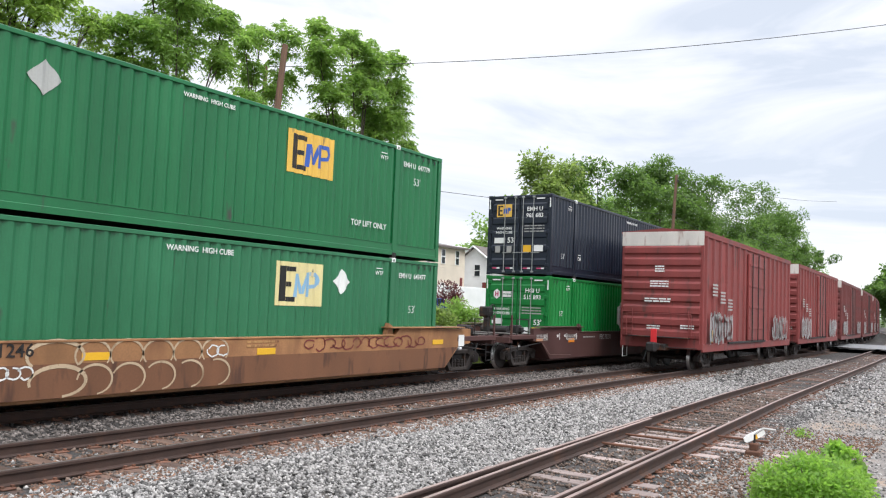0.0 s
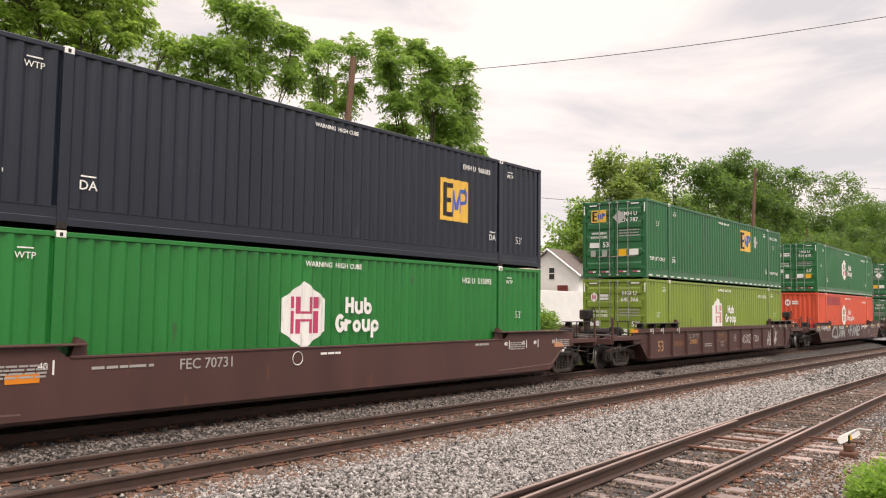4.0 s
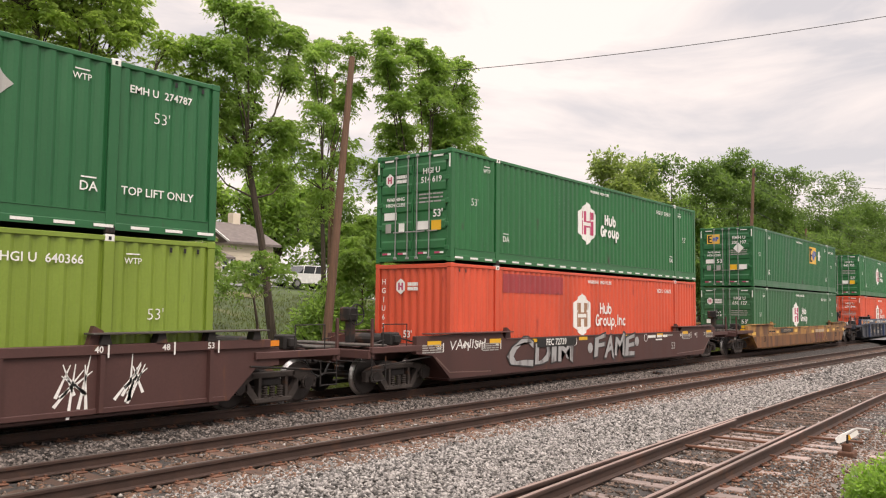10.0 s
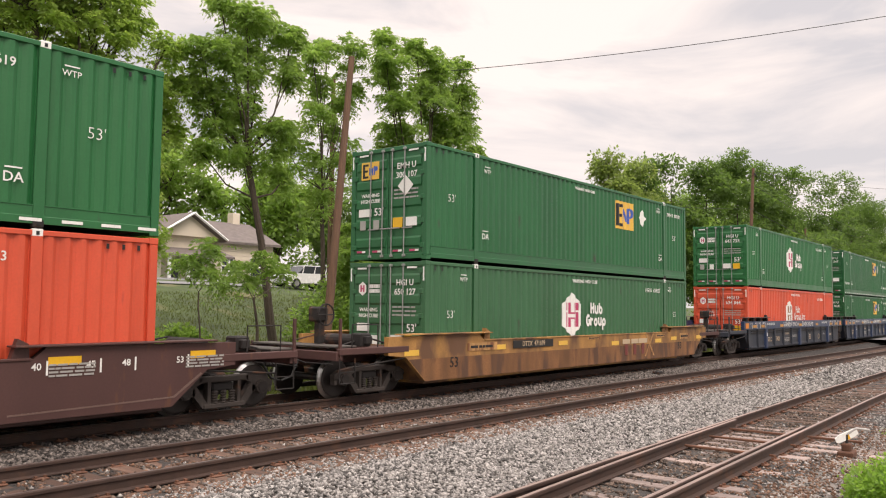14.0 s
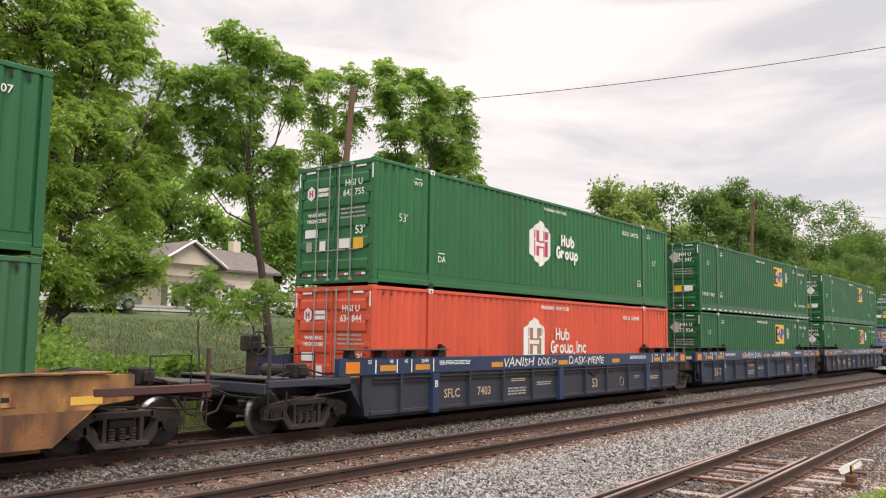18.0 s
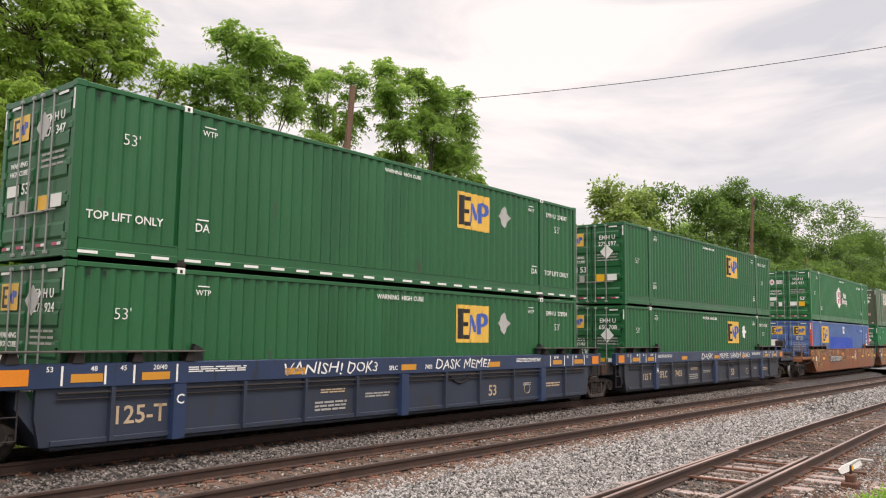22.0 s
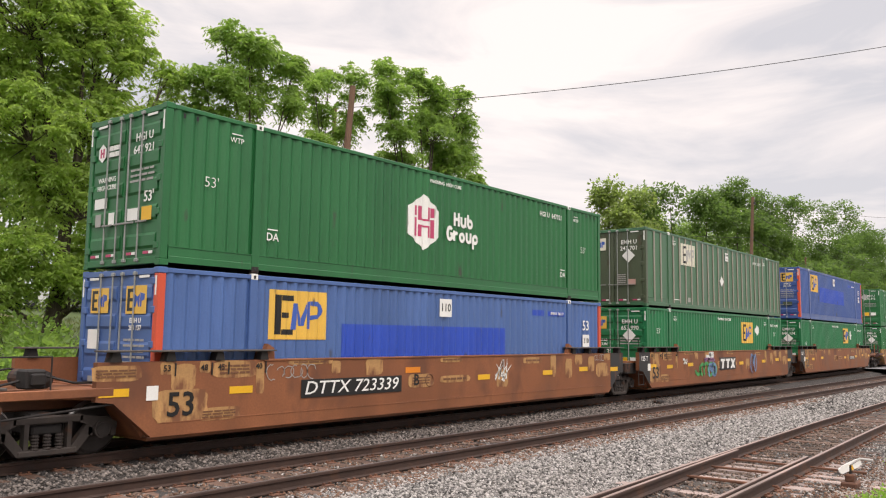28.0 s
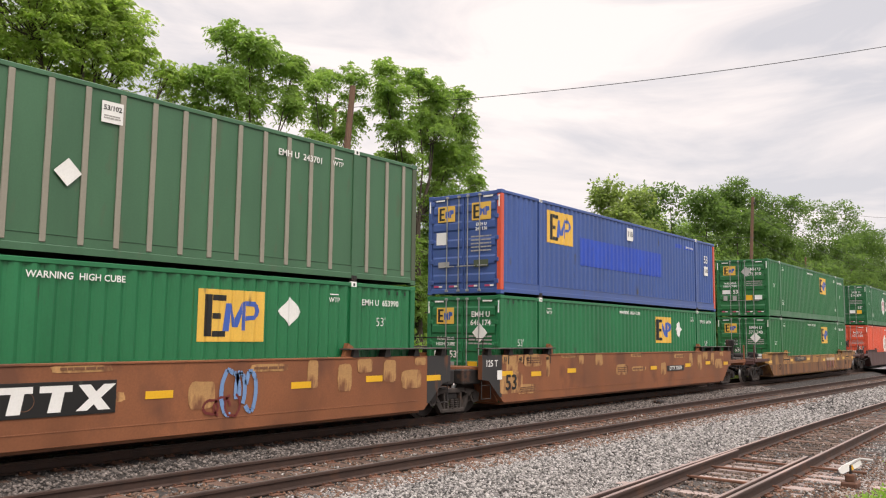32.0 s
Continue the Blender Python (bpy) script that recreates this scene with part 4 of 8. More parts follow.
def hex_mark(parent, x, z, h, y, bar, words=True, rot=None, house=False, board=None, more=False):
    """A white six-sided sign with upright bars, and two bars for the company name."""
    base = rot or Matrix.Identity(4)
    w = 0.84 * h
    def make():
        pts = ((0, 0.5 * h), (w / 2, 0.24 * h), (w / 2, -0.24 * h), (0, -0.5 * h), (-w / 2, -0.24 * h), (-w / 2, 0.24 * h))
        if house:
            pts = ((0, 0.5 * h), (w / 2, 0.24 * h), (w / 2, -0.5 * h), (-w / 2, -0.5 * h), (-w / 2, 0.24 * h))
        return Shape().prism(pts, "y", -0.002, 0.002).mesh("hex_sign", board or WHITE)
    p = part("hex_sign", draped(cached(("hex", h, house, (board or WHITE).name), make), x), None, parent, "white six-sided company sign", Matrix.Translation((x, y, z)) @ base)
    pieces = [(-0.1, 0.1, 0.02 * h, 0.055 * h), (-0.1, 0.1, -0.095 * h, -0.06 * h)]
    for q in (-0.27, -0.15, 0.15, 0.27):
        pieces += [(q - 0.045, q + 0.045, -0.27 * h, 0.06 * h if abs(q) > 0.2 else -0.06 * h), (q - 0.045, q + 0.045, 0.10 * h if abs(q) > 0.2 else 0.02 * h, 0.27 * h)]
    for k, (x0, x1, z0, z1) in enumerate(pieces):
        part("sign_bar", draped(cached(("hexbar", h, bar.name, k), lambda: Shape().box(x0 * w, x1 * w, -0.006, -0.003, z0, z1).mesh("sign_bar", bar)), x), None, p)
    if words:
        for row, (z0, word, a) in enumerate(((0.155 * h, "hub", 0.83 * h), (-0.125 * h, "group" if not more else "groupcinc", 0.62 * h))):
            for k, form in enumerate(word):
                if more and row == 1 and k > 4:
                    form = "cinc"[k - 5] if k > 5 else "comma"
                if more and row == 1 and k == 6:
                    form = "stem"
                ww = h * {"comma": 0.06, "stem": 0.075, "r": 0.13, "g": 0.205}.get(form, 0.184)
                me = cached(("nameform", form, h, more), lambda: rounded_form(form, 0.205 * h if form == "g" else 0.184 * h, 0.285 * h, 0.24 if more else 0.33).mesh("name_bar", WHITE))
                part("name_bar", me, None, parent, "white shape of a company name", Matrix.Translation((x + a + ww * 0.5, y, z + z0)) @ base)
                a += ww + 0.020 * h + (0.03 * h if form == "comma" else 0)
    return p


BLUES = (BLUE, BLUE_DEEP)
END_TURN = Matrix.Rotation(-math.pi / 2, 4, "Z")


def container(label, mat, mark_kind, code, number, style="steel", doors=True, reflect=False, top_lift=False, group="containers", **o):
    c = thing("shipping_container", label, "container", group=group)
    seed = sum(ord(k) for k in code + number)
    # shell
    part("side_panel", side_mesh(mat, style), None, c, "pressed steel side" if style != "posts" else "flat side with outside posts")
    part("side_panel", side_mesh(mat, style), None, c, at=Matrix.Rotation(math.pi, 4, "Z"))
    part("roof", cached(("roof", mat.name), lambda: Shape().box(-CL + 0.1, CL - 0.1, -CW + 0.04, CW - 0.04, CH - 0.05, CH - 0.02).mesh("roof", mat)), None, c)
    part("floor", cached(("cfloor",), lambda: Shape().box(-CL + 0.1, CL - 0.1, -CW + 0.05, CW - 0.05, 0.08, 0.13).mesh("floor", DARK_STEEL)), None, c)
    for s in (-1, 1):
        part("top_rail", cached(("trail", mat.name, s), lambda: Shape().cbox(-CL + 0.17, CL - 0.17, min(s * CW, s * (CW - 0.07)), max(s * CW, s * (CW - 0.07)), CH - 0.10, CH - 0.015, 0.01).mesh("top_rail", mat)), None, c)
        part("bottom_rail", cached(("brail", mat.name, s), lambda: Shape().prism(tuple((s * (CW - a), b) for a, b in ((0.004, 0.05), (0.004, 0.16), (0.012, 0.17), (0.012, 0.322), (0.001, 0.327), (0.001, 0.345), (0.075, 0.352), (0.075, 0.05))), "x", -CL + 0.17, CL - 0.17).mesh("bottom_rail", mat)), None, c)
        for e_ in (-1, 1):
            post_mat = o.get("post", mat) if s < 0 else mat
            part("corner_post", cached(("cpost", post_mat.name), lambda: Shape().cbox(-0.075, 0.075, -0.07, 0.07, 0.11, CH - 0.11, 0.012).mesh("corner_post", post_mat)), None, c, o.get("post_label", "") if s < 0 else "", at=Matrix.Translation((e_ * (CL - 0.077), s * (CW - 0.072), 0)))
            for z in (0.055, CH - 0.055):
                part("corner_casting", cached(("casting", mat.name), lambda: Shape().cbox(-0.089, 0.089, -0.08, 0.08, -0.055, 0.055, 0.01).mesh("corner_casting", mat)), None, c, at=Matrix.Translation((e_ * (CL - 0.087), s * (CW - 0.08), z)))
            part("lift_post", cached(("lpost", mat.name), lambda: Shape().cbox(-0.09, 0.09, -0.05, 0.05, 0.1, CH - 0.1, 0.01).mesh("lift_post", mat)), None, c, at=Matrix.Translation((e_ * 6.02, s * (CW - 0.046), 0)))
            if s < 0:
                for z in (0.055, CH - 0.055):
                    part("lift_casting", cached(("lcast", "white" if z > 1 else "dark"), lambda: Shape().cbox(-0.085, 0.085, -0.05, 0.05, -0.06, 0.06, 0.01).mesh("lift_casting", WHITE if z > 1 else DARK_STEEL)), None, c, at=Matrix.Translation((e_ * 6.02, -CW + 0.044, z)))
                    part("casting_hole", cached(("lhole",), lambda: Shape().cbox(-0.025, 0.025, -0.006, 0.006, -0.03, 0.03, 0.004).mesh("casting_hole", BLACK)), None, c, at=Matrix.Translation((e_ * 6.02, -CW - 0.008, z - 0.005)))
    if style == "posts":
        for x in [-7.36, -6.76] + [-5.59 + k * 0.605 for k in range(19)] + [6.4, 7.02, 7.6]:
            part("side_post", cached(("spost",), lambda: Shape().cbox(-0.05, 0.05, -0.016, 0.016, 0.2, CH - 0.1, 0.008).mesh("side_post", POST_TAN)), None, c, "grey-tan outside post", at=Matrix.Translation((x, -CW + 0.012, 0)))
        part("size_board", panel(0.38, 0.36, WHITE), None, c, "white size board", Matrix.Translation((0.27, -CW - 0.006, 2.45)))
        part("size_mark", lettering("53/102", BLACK, 0.085, 0.002), None, c, "", Matrix.Translation((0.27, -CW - 0.012, 2.52)))
        part("marking", bars(0.30, 0.08, 2, GREY_MARK, 77), None, c, "", Matrix.Translation((0.27, -CW - 0.012, 2.37)))
        part("marking", panel(0.55, 0.03, WHITE), None, c, "", Matrix.Translation((-5.32, -CW - 0.004, 0.34)))
        part("marking", panel(0.26, 0.18, GREY_MARK), None, c, "", Matrix.Translation((-4.1, -CW - 0.004, 0.38)))
    # ends
    def header(e_):
        for z0, z1 in ((0.03, 0.16), (CH - 0.13, CH - 0.02)):
            part("end_header", cached(("header", mat.name, e_, z0), lambda: Shape().cbox(min(e_ * CL, e_ * (CL - 0.1)), max(e_ * CL, e_ * (CL - 0.1)), -CW + 0.13, CW - 0.13, z0, z1, 0.01).mesh("end_header", mat)), None, c)
    header(-1), header(1)
    part("front_wall", cached(("front", mat.name), lambda: corrugated(-CW + 0.14, CW - 0.14, 0, 0.15, CH - 0.12, 0.04, 0.25).moved(Matrix.Translation((CL - 0.02, 0, 0)) @ Matrix.Rotation(math.pi / 2, 4, "Z")).mesh("front_wall", mat)), None, c)
    xe = -CL + 0.03
    dmat = o.get("door_paint", mat)
    if doors:
        for d, (y0, y1) in enumerate(((0.012, CW - 0.15), (-CW + 0.15, -0.012))):
            def door_make():
                s = Shape().cbox(xe, xe + 0.05, y0, y1, 0.15, CH - 0.13, 0.008)
                return s.mesh("door", dmat)
            dr = part("door", cached(("door", dmat.name, d), door_make), None, c)
            for k in range(5 if style != "posts" else 0):
                part("door_ridge", cached(("ridge", dmat.name, d), lambda: Shape().prism(((xe + 0.004, 0), (xe - 0.024, 0.06), (xe - 0.024, 0.24), (xe + 0.004, 0.30)), "y", y0 + 0.05, y1 - 0.05).mesh("door_ridge", dmat)), None, dr, at=Matrix.Translation((0, 0, 0.30 + k * 0.50)))
            for q in ((0.13, 0.5) if d == 0 else (0.5, 0.87)):
                y = y0 + (y1 - y0) * q
                part("lock_rod", cached(("rod",), lambda: Shape().tube((0, 0, 0.08), (0, 0, CH - 0.06), 0.016, 0.016, 8).cbox(-0.02, 0.045, -0.05, 0.05, 0.08, 0.14, 0.008).cbox(-0.02, 0.045, -0.05, 0.05, CH - 0.13, CH - 0.07, 0.008).mesh("lock_rod", ROD_STEEL)), None, dr, "galvanised lock rod", Matrix.Translation((xe - 0.05, y, 0)))
                part("rod_handle", cached(("handle",), lambda: Shape().cbox(-0.015, 0.01, 0, 0.34, 0.0, 0.035, 0.005).mesh("rod_handle", GALV)), None, dr, at=Matrix.Translation((xe - 0.06, y - 0.28, 0.78)))
            for z in (0.35, 0.95, 1.55, 2.15, 2.65):
                y = y1 if d == 0 else y0
                part("hinge", cached(("hinge", dmat.name), lambda: Shape().cbox(-0.03, 0.03, -0.07, 0.07, -0.06, 0.06, 0.01).mesh("hinge", dmat)), None, dr, at=Matrix.Translation((xe - 0.01, y, z)))
        xm = xe - 0.028
        def onto_end(mesh, y, z, name="marking", lab=""):
            part(name, mesh, None, c, lab, Matrix.Translation((xm, y, z)) @ END_TURN)
        if mat in BLUES:
            emp_end(c, xm, -0.62, 2.33, 0.66, 0.5)
        onto_end(lettering(code[:3] + " " + code[3], WHITE, 0.155 if mat not in BLUES else 0.09, 0.003), -0.62, 2.36 if mat not in BLUES else 1.96, "code_letters")
        onto_end(lettering(number[:3] + " " + number[3:], WHITE, 0.155 if mat not in BLUES else 0.09, 0.003), -0.62, 2.13 if mat not in BLUES else 1.83, "code_letters")
        if style == "posts":
            onto_end(bars(0.34, 0.44, 6, GREY_MARK, seed), -0.32, 0.98)
            onto_end(panel(0.30, 0.22, PINK_PALE), -0.72, 0.88, "sticker", "faded pink sticker")
        elif mat in BLUES:
            onto_end(panel(0.40, 0.36, WHITE), 0.78, 1.62, "size_board", "white board with a number")
            onto_end(lettering("110", BLACK, 0.15, 0.002), 0.78, 1.62, "size_mark")
            onto_end(bars(0.7, 0.5, 5, GREY_MARK, seed, 0.6), -0.62, 1.42)
            onto_end(panel(0.5, 0.2, OLIVE_OLD), -0.62, 0.86, "sticker", "grimy brown plate")
            onto_end(panel(0.4, 0.16, GREY_MARK), 0.70, 0.86, "sticker", "grey sticker")
        else:
            onto_end(bars(0.8, 0.30, 3, GREY_MARK, seed, 0.6), -0.62, 1.66)
            onto_end(lettering("WARNING", WHITE, 0.095, 0.002), 0.60, 1.68, "warning_text")
            onto_end(lettering("HIGH CUBE", WHITE, 0.095, 0.002), 0.60, 1.53, "warning_text")
            onto_end(lettering("53'", WHITE, 0.2, 0.004), -0.85 if mark_kind == "hub" else 0.30, 1.24, "size_mark")
            onto_end(panel(0.32, 0.25, YELLOW), -0.80 if mark_kind == "hub" else -0.35, 0.94, "warning_sticker", "orange-yellow warning sticker")
            onto_end(bars(0.18, 0.16, 3, WHITE, seed + 4), -0.80 if mark_kind == "hub" else -0.30, 0.95)
            onto_end(panel(0.36, 0.22, WHITE), -0.35 if mark_kind == "hub" else -0.80, 0.95, "sticker", "white printed sticker")
            onto_end(bars(0.30, 0.14, 3, RED_PATCH, seed + 5), -0.35 if mark_kind == "hub" else -0.80, 0.955)
            onto_end(panel(0.44, 0.20, WHITE), 0.78, 1.24, "sticker", "white printed sticker")
            onto_end(panel(0.20, 0.24, GREY_MARK), 0.85, 0.92, "sticker", "grey sticker")
            onto_end(panel(0.20, 0.24, WHITE if mark_kind == "hub" else GREY_MARK), 0.38, 0.92, "sticker")
        for y in (-0.9, -0.35, 0.35, 0.9):
            onto_end(panel(0.18, 0.05, PINK), y + 0.06, 0.235, "red_reflector", "red reflective strip")
            onto_end(panel(0.12, 0.05, WHITE), y - 0.09, 0.235, "white_reflector", "white reflective strip")
        for y in (-CW + 0.07, CW - 0.07):
            part("white_reflector", panel(0.045, 0.34, WHITE), None, c, "white reflective strip", Matrix.Translation((-CL - 0.003, y, CH - 0.32)) @ END_TURN)
        for y in (-0.85, 0.85):
            onto_end(panel(0.32, 0.045, WHITE), y, CH - 0.10 - 0.06, "white_reflector", "white reflective strip")
        if mark_kind == "hub":
            hex_end(c, xm, 0.82, 2.22, 0.36)
        elif mark_kind == "emp":
            emp_end(c, xm, 0.62, 2.33, 0.62, 0.46, o.get("board") if style == "posts" else None)
        if o.get("diamond"):
            onto_end(diamond(0.36, o["diamond"]), -0.22 if mark_kind == "emp" and not o.get("low_diamond") else -0.6, 2.26 if not o.get("low_diamond") else 1.86, "hazard_board", "square board set on its corner")
    else:
        part("end_wall", cached(("endwall", mat.name), lambda: corrugated(-CW + 0.14, CW - 0.14, 0, 0.15, CH - 0.12, 0.04, 0.25).moved(Matrix.Translation((-CL + 0.02, 0, 0)) @ Matrix.Rotation(-math.pi / 2, 4, "Z")).mesh("end_wall", mat)), None, c)
        xm = -CL + 0.006
        hex_end(c, xm, 0.38, 2.30, 0.42)
        part("size_mark", lettering("53'", WHITE, 0.19, 0.004), None, c, "", Matrix.Translation((xm, 0.12, 1.05)) @ END_TURN)
        for k, ch_ in enumerate(code + number):
            part("code_letters", lettering(ch_, WHITE, 0.15, 0.003), None, c, "", Matrix.Translation((xm, 0.98, 2.42 - k * 0.235)) @ END_TURN)
    # writing on the near side
    ys = -CW + 0.008 if style != "posts" else -CW - 0.004
    lo = 0.004
    def onto(mesh, x, z, name="marking", lab=""):
        part(name, draped(mesh, x) if style != "posts" and name in ("repaint_patch", "hazard_board") else mesh, None, c, lab, Matrix.Translation((x, ys - lo, z)))
    plain = style == "posts" or mat in BLUES
    if not plain:
        onto(lettering("WARNING  HIGH CUBE", WHITE, o.get("warn", 0.088), 0.002), o.get("warn_x", -0.15), CH - 0.27, "warning_text")
        for x, z in ((-7.08, o.get("size_z", 1.58)), (6.90, o.get("size_z", 1.58))) if mat is not ORANGE_RED else ():
            onto(lettering("53'", WHITE, 0.205, -0.004), x, z, "size_mark")
        for s in (-1, 1):
            for q in ((7.16, 7.44, 7.71) if s > 0 else (7.44, 7.71)):
                onto(panel(0.05, 0.085, BLACK), s * q, CH - 0.19, "vent_slot", "small dark vent slot")
    spaced = code[:3] + " " + code[3] + "  " + number
    big = o.get("number_x", 4.95 if mark_kind == "hub" else 6.88)
    onto(lettering(spaced, WHITE, 0.15 if mark_kind == "hub" else 0.135 if mat not in BLUES else 0.085, 0.002), big, CH - 0.44, "code_letters")
    for x in (-6.55, 6.45) if mat not in BLUES and mat is not ORANGE_RED else ():
        onto(lettering("WTP", WHITE, 0.108, 0.0), x if mark_kind == "hub" or o.get("outer") else x * 0.845, CH - 0.42, "post_mark")
        onto(panel(0.25, 0.022, WHITE), x if mark_kind == "hub" or o.get("outer") else x * 0.845, CH - 0.30)
    for x in (-5.62, 5.62) if top_lift != "inner" and not plain and mat is not ORANGE_RED else ():
        onto(lettering("DA", WHITE, 0.16, 0.002), x, 0.72, "post_mark")
        onto(panel(0.26, 0.025, WHITE), x, 0.87)
    if top_lift:
        onto(lettering("TOP LIFT ONLY", WHITE, 0.145, 0.002), -7.12 if top_lift != "inner" else 4.95, 0.72, "warning_text")
        if top_lift != "inner":
            onto(lettering("TOP LIFT ONLY", WHITE, 0.145, 0.002), 6.88, 0.72, "warning_text")
    if reflect:
        for k in range(25):
            x = -7.75 + k * 0.65
            part("white_reflector", panel(0.34, 0.05, WHITE), None, c, "", Matrix.Translation((x, -CW - 0.004, 0.11)))
    if mark_kind == "hub":
        hex_mark(c, o.get("hex_x", -0.96), o.get("hex_z", 1.58), o.get("hex_h", 1.38), ys - lo, o.get("bar", PINK), True, None, o.get("house", False), None, mat is ORANGE_RED)
    elif mark_kind == "emp":
        emp_panel(c, o.get("emp_x", 2.69), o.get("emp_z", 2.08), o.get("emp_w", 1.48), o.get("emp_h", 0.96), ys - lo, o.get("board", MARK_YELLOW), BLACK, o.get("second", BLUE_MARK))
    if o.get("side_diamond"):
        onto(diamond(0.42 if style != "posts" else 0.32, o["side_diamond"]), o.get("diamond_x", 4.1), o.get("diamond_z", 2.12), "hazard_board", "square board set on its corner")
    if o.get("patch"):
        for x, z, w, h, pm in o["patch"]:
            onto(panel(w, h, pm), x, z, "repaint_patch", "overpainted patch")
    return c


def diamond(d, mat):
    return cached(("diamond", d, mat.name), lambda: Shape().prism(((0, d / 1.41), (d / 1.41, 0), (0, -d / 1.41), (-d / 1.41, 0)), "y", -0.006, 0.0).mesh("hazard_board", mat))


def hex_end(c, x, y, z, h):
    hold = new("company_sign", cached(("hexend", h), lambda: Shape().prism(((0, 0.5 * h), (0.36 * h, 0.24 * h), (0.36 * h, -0.24 * h), (0, -0.5 * h), (-0.36 * h, -0.24 * h), (-0.36 * h, 0.24 * h)), "y", -0.002, 0.002).mesh("company_sign", WHITE)))
    hold.parent, hold.matrix_basis = c, Matrix.Translation((x, y, z)) @ END_TURN
    part("sign_bar", cached(("hexendbar", h), lambda: Shape().box(-0.2 * h, -0.07 * h, -0.006, -0.003, -0.24 * h, 0.24 * h).box(0.07 * h, 0.2 * h, -0.006, -0.003, -0.24 * h, 0.24 * h).box(-0.065 * h, 0.065 * h, -0.006, -0.003, -0.05 * h, 0.05 * h).mesh("sign_bar", PINK)), None, hold)
    part("name_bar", bars(0.36, 0.24, 2, WHITE, 3, 0.25), None, c, "", Matrix.Translation((x, y - 0.42, z)) @ END_TURN)


def emp_end(c, x, y, z, w, h, board=None):
    p = part("mark_board", panel(w, h, board or MARK_YELLOW), None, c, "square painted company mark", Matrix.Translation((x, y, z)) @ END_TURN)
    part("mark_block", cached(("mbe", w, h), lambda: Shape().box(-0.42 * w, -0.30 * w, -0.006, -0.003, -0.4 * h, 0.4 * h).box(-0.295 * w, -0.1 * w, -0.006, -0.003, 0.28 * h, 0.4 * h).box(-0.295 * w, -0.14 * w, -0.006, -0.003, -0.06 * h, 0.06 * h).box(-0.295 * w, -0.1 * w, -0.006, -0.003, -0.4 * h, -0.28 * h).mesh("mark_block", BLACK)), None, p)
    part("mark_wedge", cached(("mwe", w, h), lambda: Shape().prism(((-0.06 * w, -0.25 * h), (0.0, -0.25 * h), (0.06 * w, 0.0), (0.12 * w, -0.25 * h), (0.18 * w, -0.25 * h), (0.18 * w, 0.2 * h), (0.06 * w, 0.1 * h), (-0.06 * w, 0.2 * h)), "y", -0.006, -0.003)
         .prism(((0.21 * w, -0.25 * h), (0.28 * w, -0.25 * h), (0.28 * w, -0.05 * h), (0.42 * w, 0.0), (0.42 * w, 0.2 * h), (0.21 * w, 0.25 * h)), "y", -0.006, -0.003).mesh("mark_wedge", BLUE_MARK)), None, p)
# ---- the container train: where each car stands along the line at the start ----
LOW, HIGH = 0.25, 3.176
TRAIN = []          # (thing, x at start, height)


def put(ob, x, z=0.0):
    TRAIN.append((ob, x, z))
    return ob


def gone(t):
    """How far the container train has rolled towards the camera after t seconds."""
    return 5.3 * t + 0.0325 * t * t


def stack(x, lower, upper):
    put(lower, x, LOW)
    put(upper, x, HIGH)


GREY_BOARD = paint("grey_board_paint", (0.42, 0.42, 0.40))
PINK_FADED = paint("faded_pink_paint", (0.60, 0.30, 0.31))
CREAM_PALE = paint("pale_cream_board_paint", (0.66, 0.63, 0.52), amount=0.15)
CREAM = paint("cream_board_paint", (0.72, 0.62, 0.30), amount=0.1)
X0 = (2.55, 25.9, 49.23, 72.4, 95.76, 119.10, 138.60, 158.10, 181.65, 201.43, 221.05, 244.5, 268.0)
X = [x + CL + d for x, d in zip(X0, (0, -0.13, -0.13, -0.14, -0.14, 0, -0.05, 0, 0.07, -0.05, 0.05, 0, 0))]

# single cars, each on two trucks of its own
def single(x, label, kind, body, chord=None, brake=True):
    c, top = well_car("well_car", label, kind, body, chord or body)
    for e_ in (-1, 1):
        end_platform(c, e_, BROWN if body in (OCHRE, TAN) else body, brake and e_ < 0)
        truck(c, e_ * 9.7)
    put(c, x)
    return c, top


ca, _ = single(X[0], "weathered tan container well car with sprayed tags", "smooth", TAN)
cb, _ = single(X[1], "dark brown smooth-sided container well car", "smooth", BROWN)
cc, _ = single(X[2], "dark brown ribbed container well car with sprayed tags", "ribbed", BROWN)
cd, _ = single(X[3], "dark brown container well car with silver sprayed letters", "smooth", BROWN)
ce, _ = single(X[4], "weathered yellow-brown container well car", "smooth", OCHRE)
ck, _ = single(X[11], "weathered yellow container well car", "smooth", OCHRE)
cl, _ = single(X[12], "dark brown container well car", "smooth", BROWN)


def triple(xs_, label, kind, bodies, chord):
    """Three platforms over four trucks; the outer trucks carry couplers."""
    cars = []
    for i, x in enumerate(xs_):
        body = bodies[i]
        c, top = well_car("well_car_unit", label, kind, body, chord)
        for e_ in (-1, 1):
            outer = (i == 0 and e_ < 0) or (i == len(xs_) - 1 and e_ > 0)
            if outer:
                end_platform(c, e_, body, e_ < 0)
                truck(c, e_ * 9.7)
            else:
                shared_end(c, e_, body)
        if i > 0:
            truck(c, -(xs_[i] - xs_[i - 1]) / 2, 0.48)
        put(c, x)
        cars.append(c)
    return cars


ua = triple(X[5:8], "blue-grey ribbed container well car with deep blue top beam", "chord", (CAR_GREY, CAR_SLATE, CAR_GREY), CAR_BLUE)
ub = triple(X[8:11], "rusty brown container well car with faded patches", "tall", (BROWN_TTX,) * 3, BROWN_TTX)

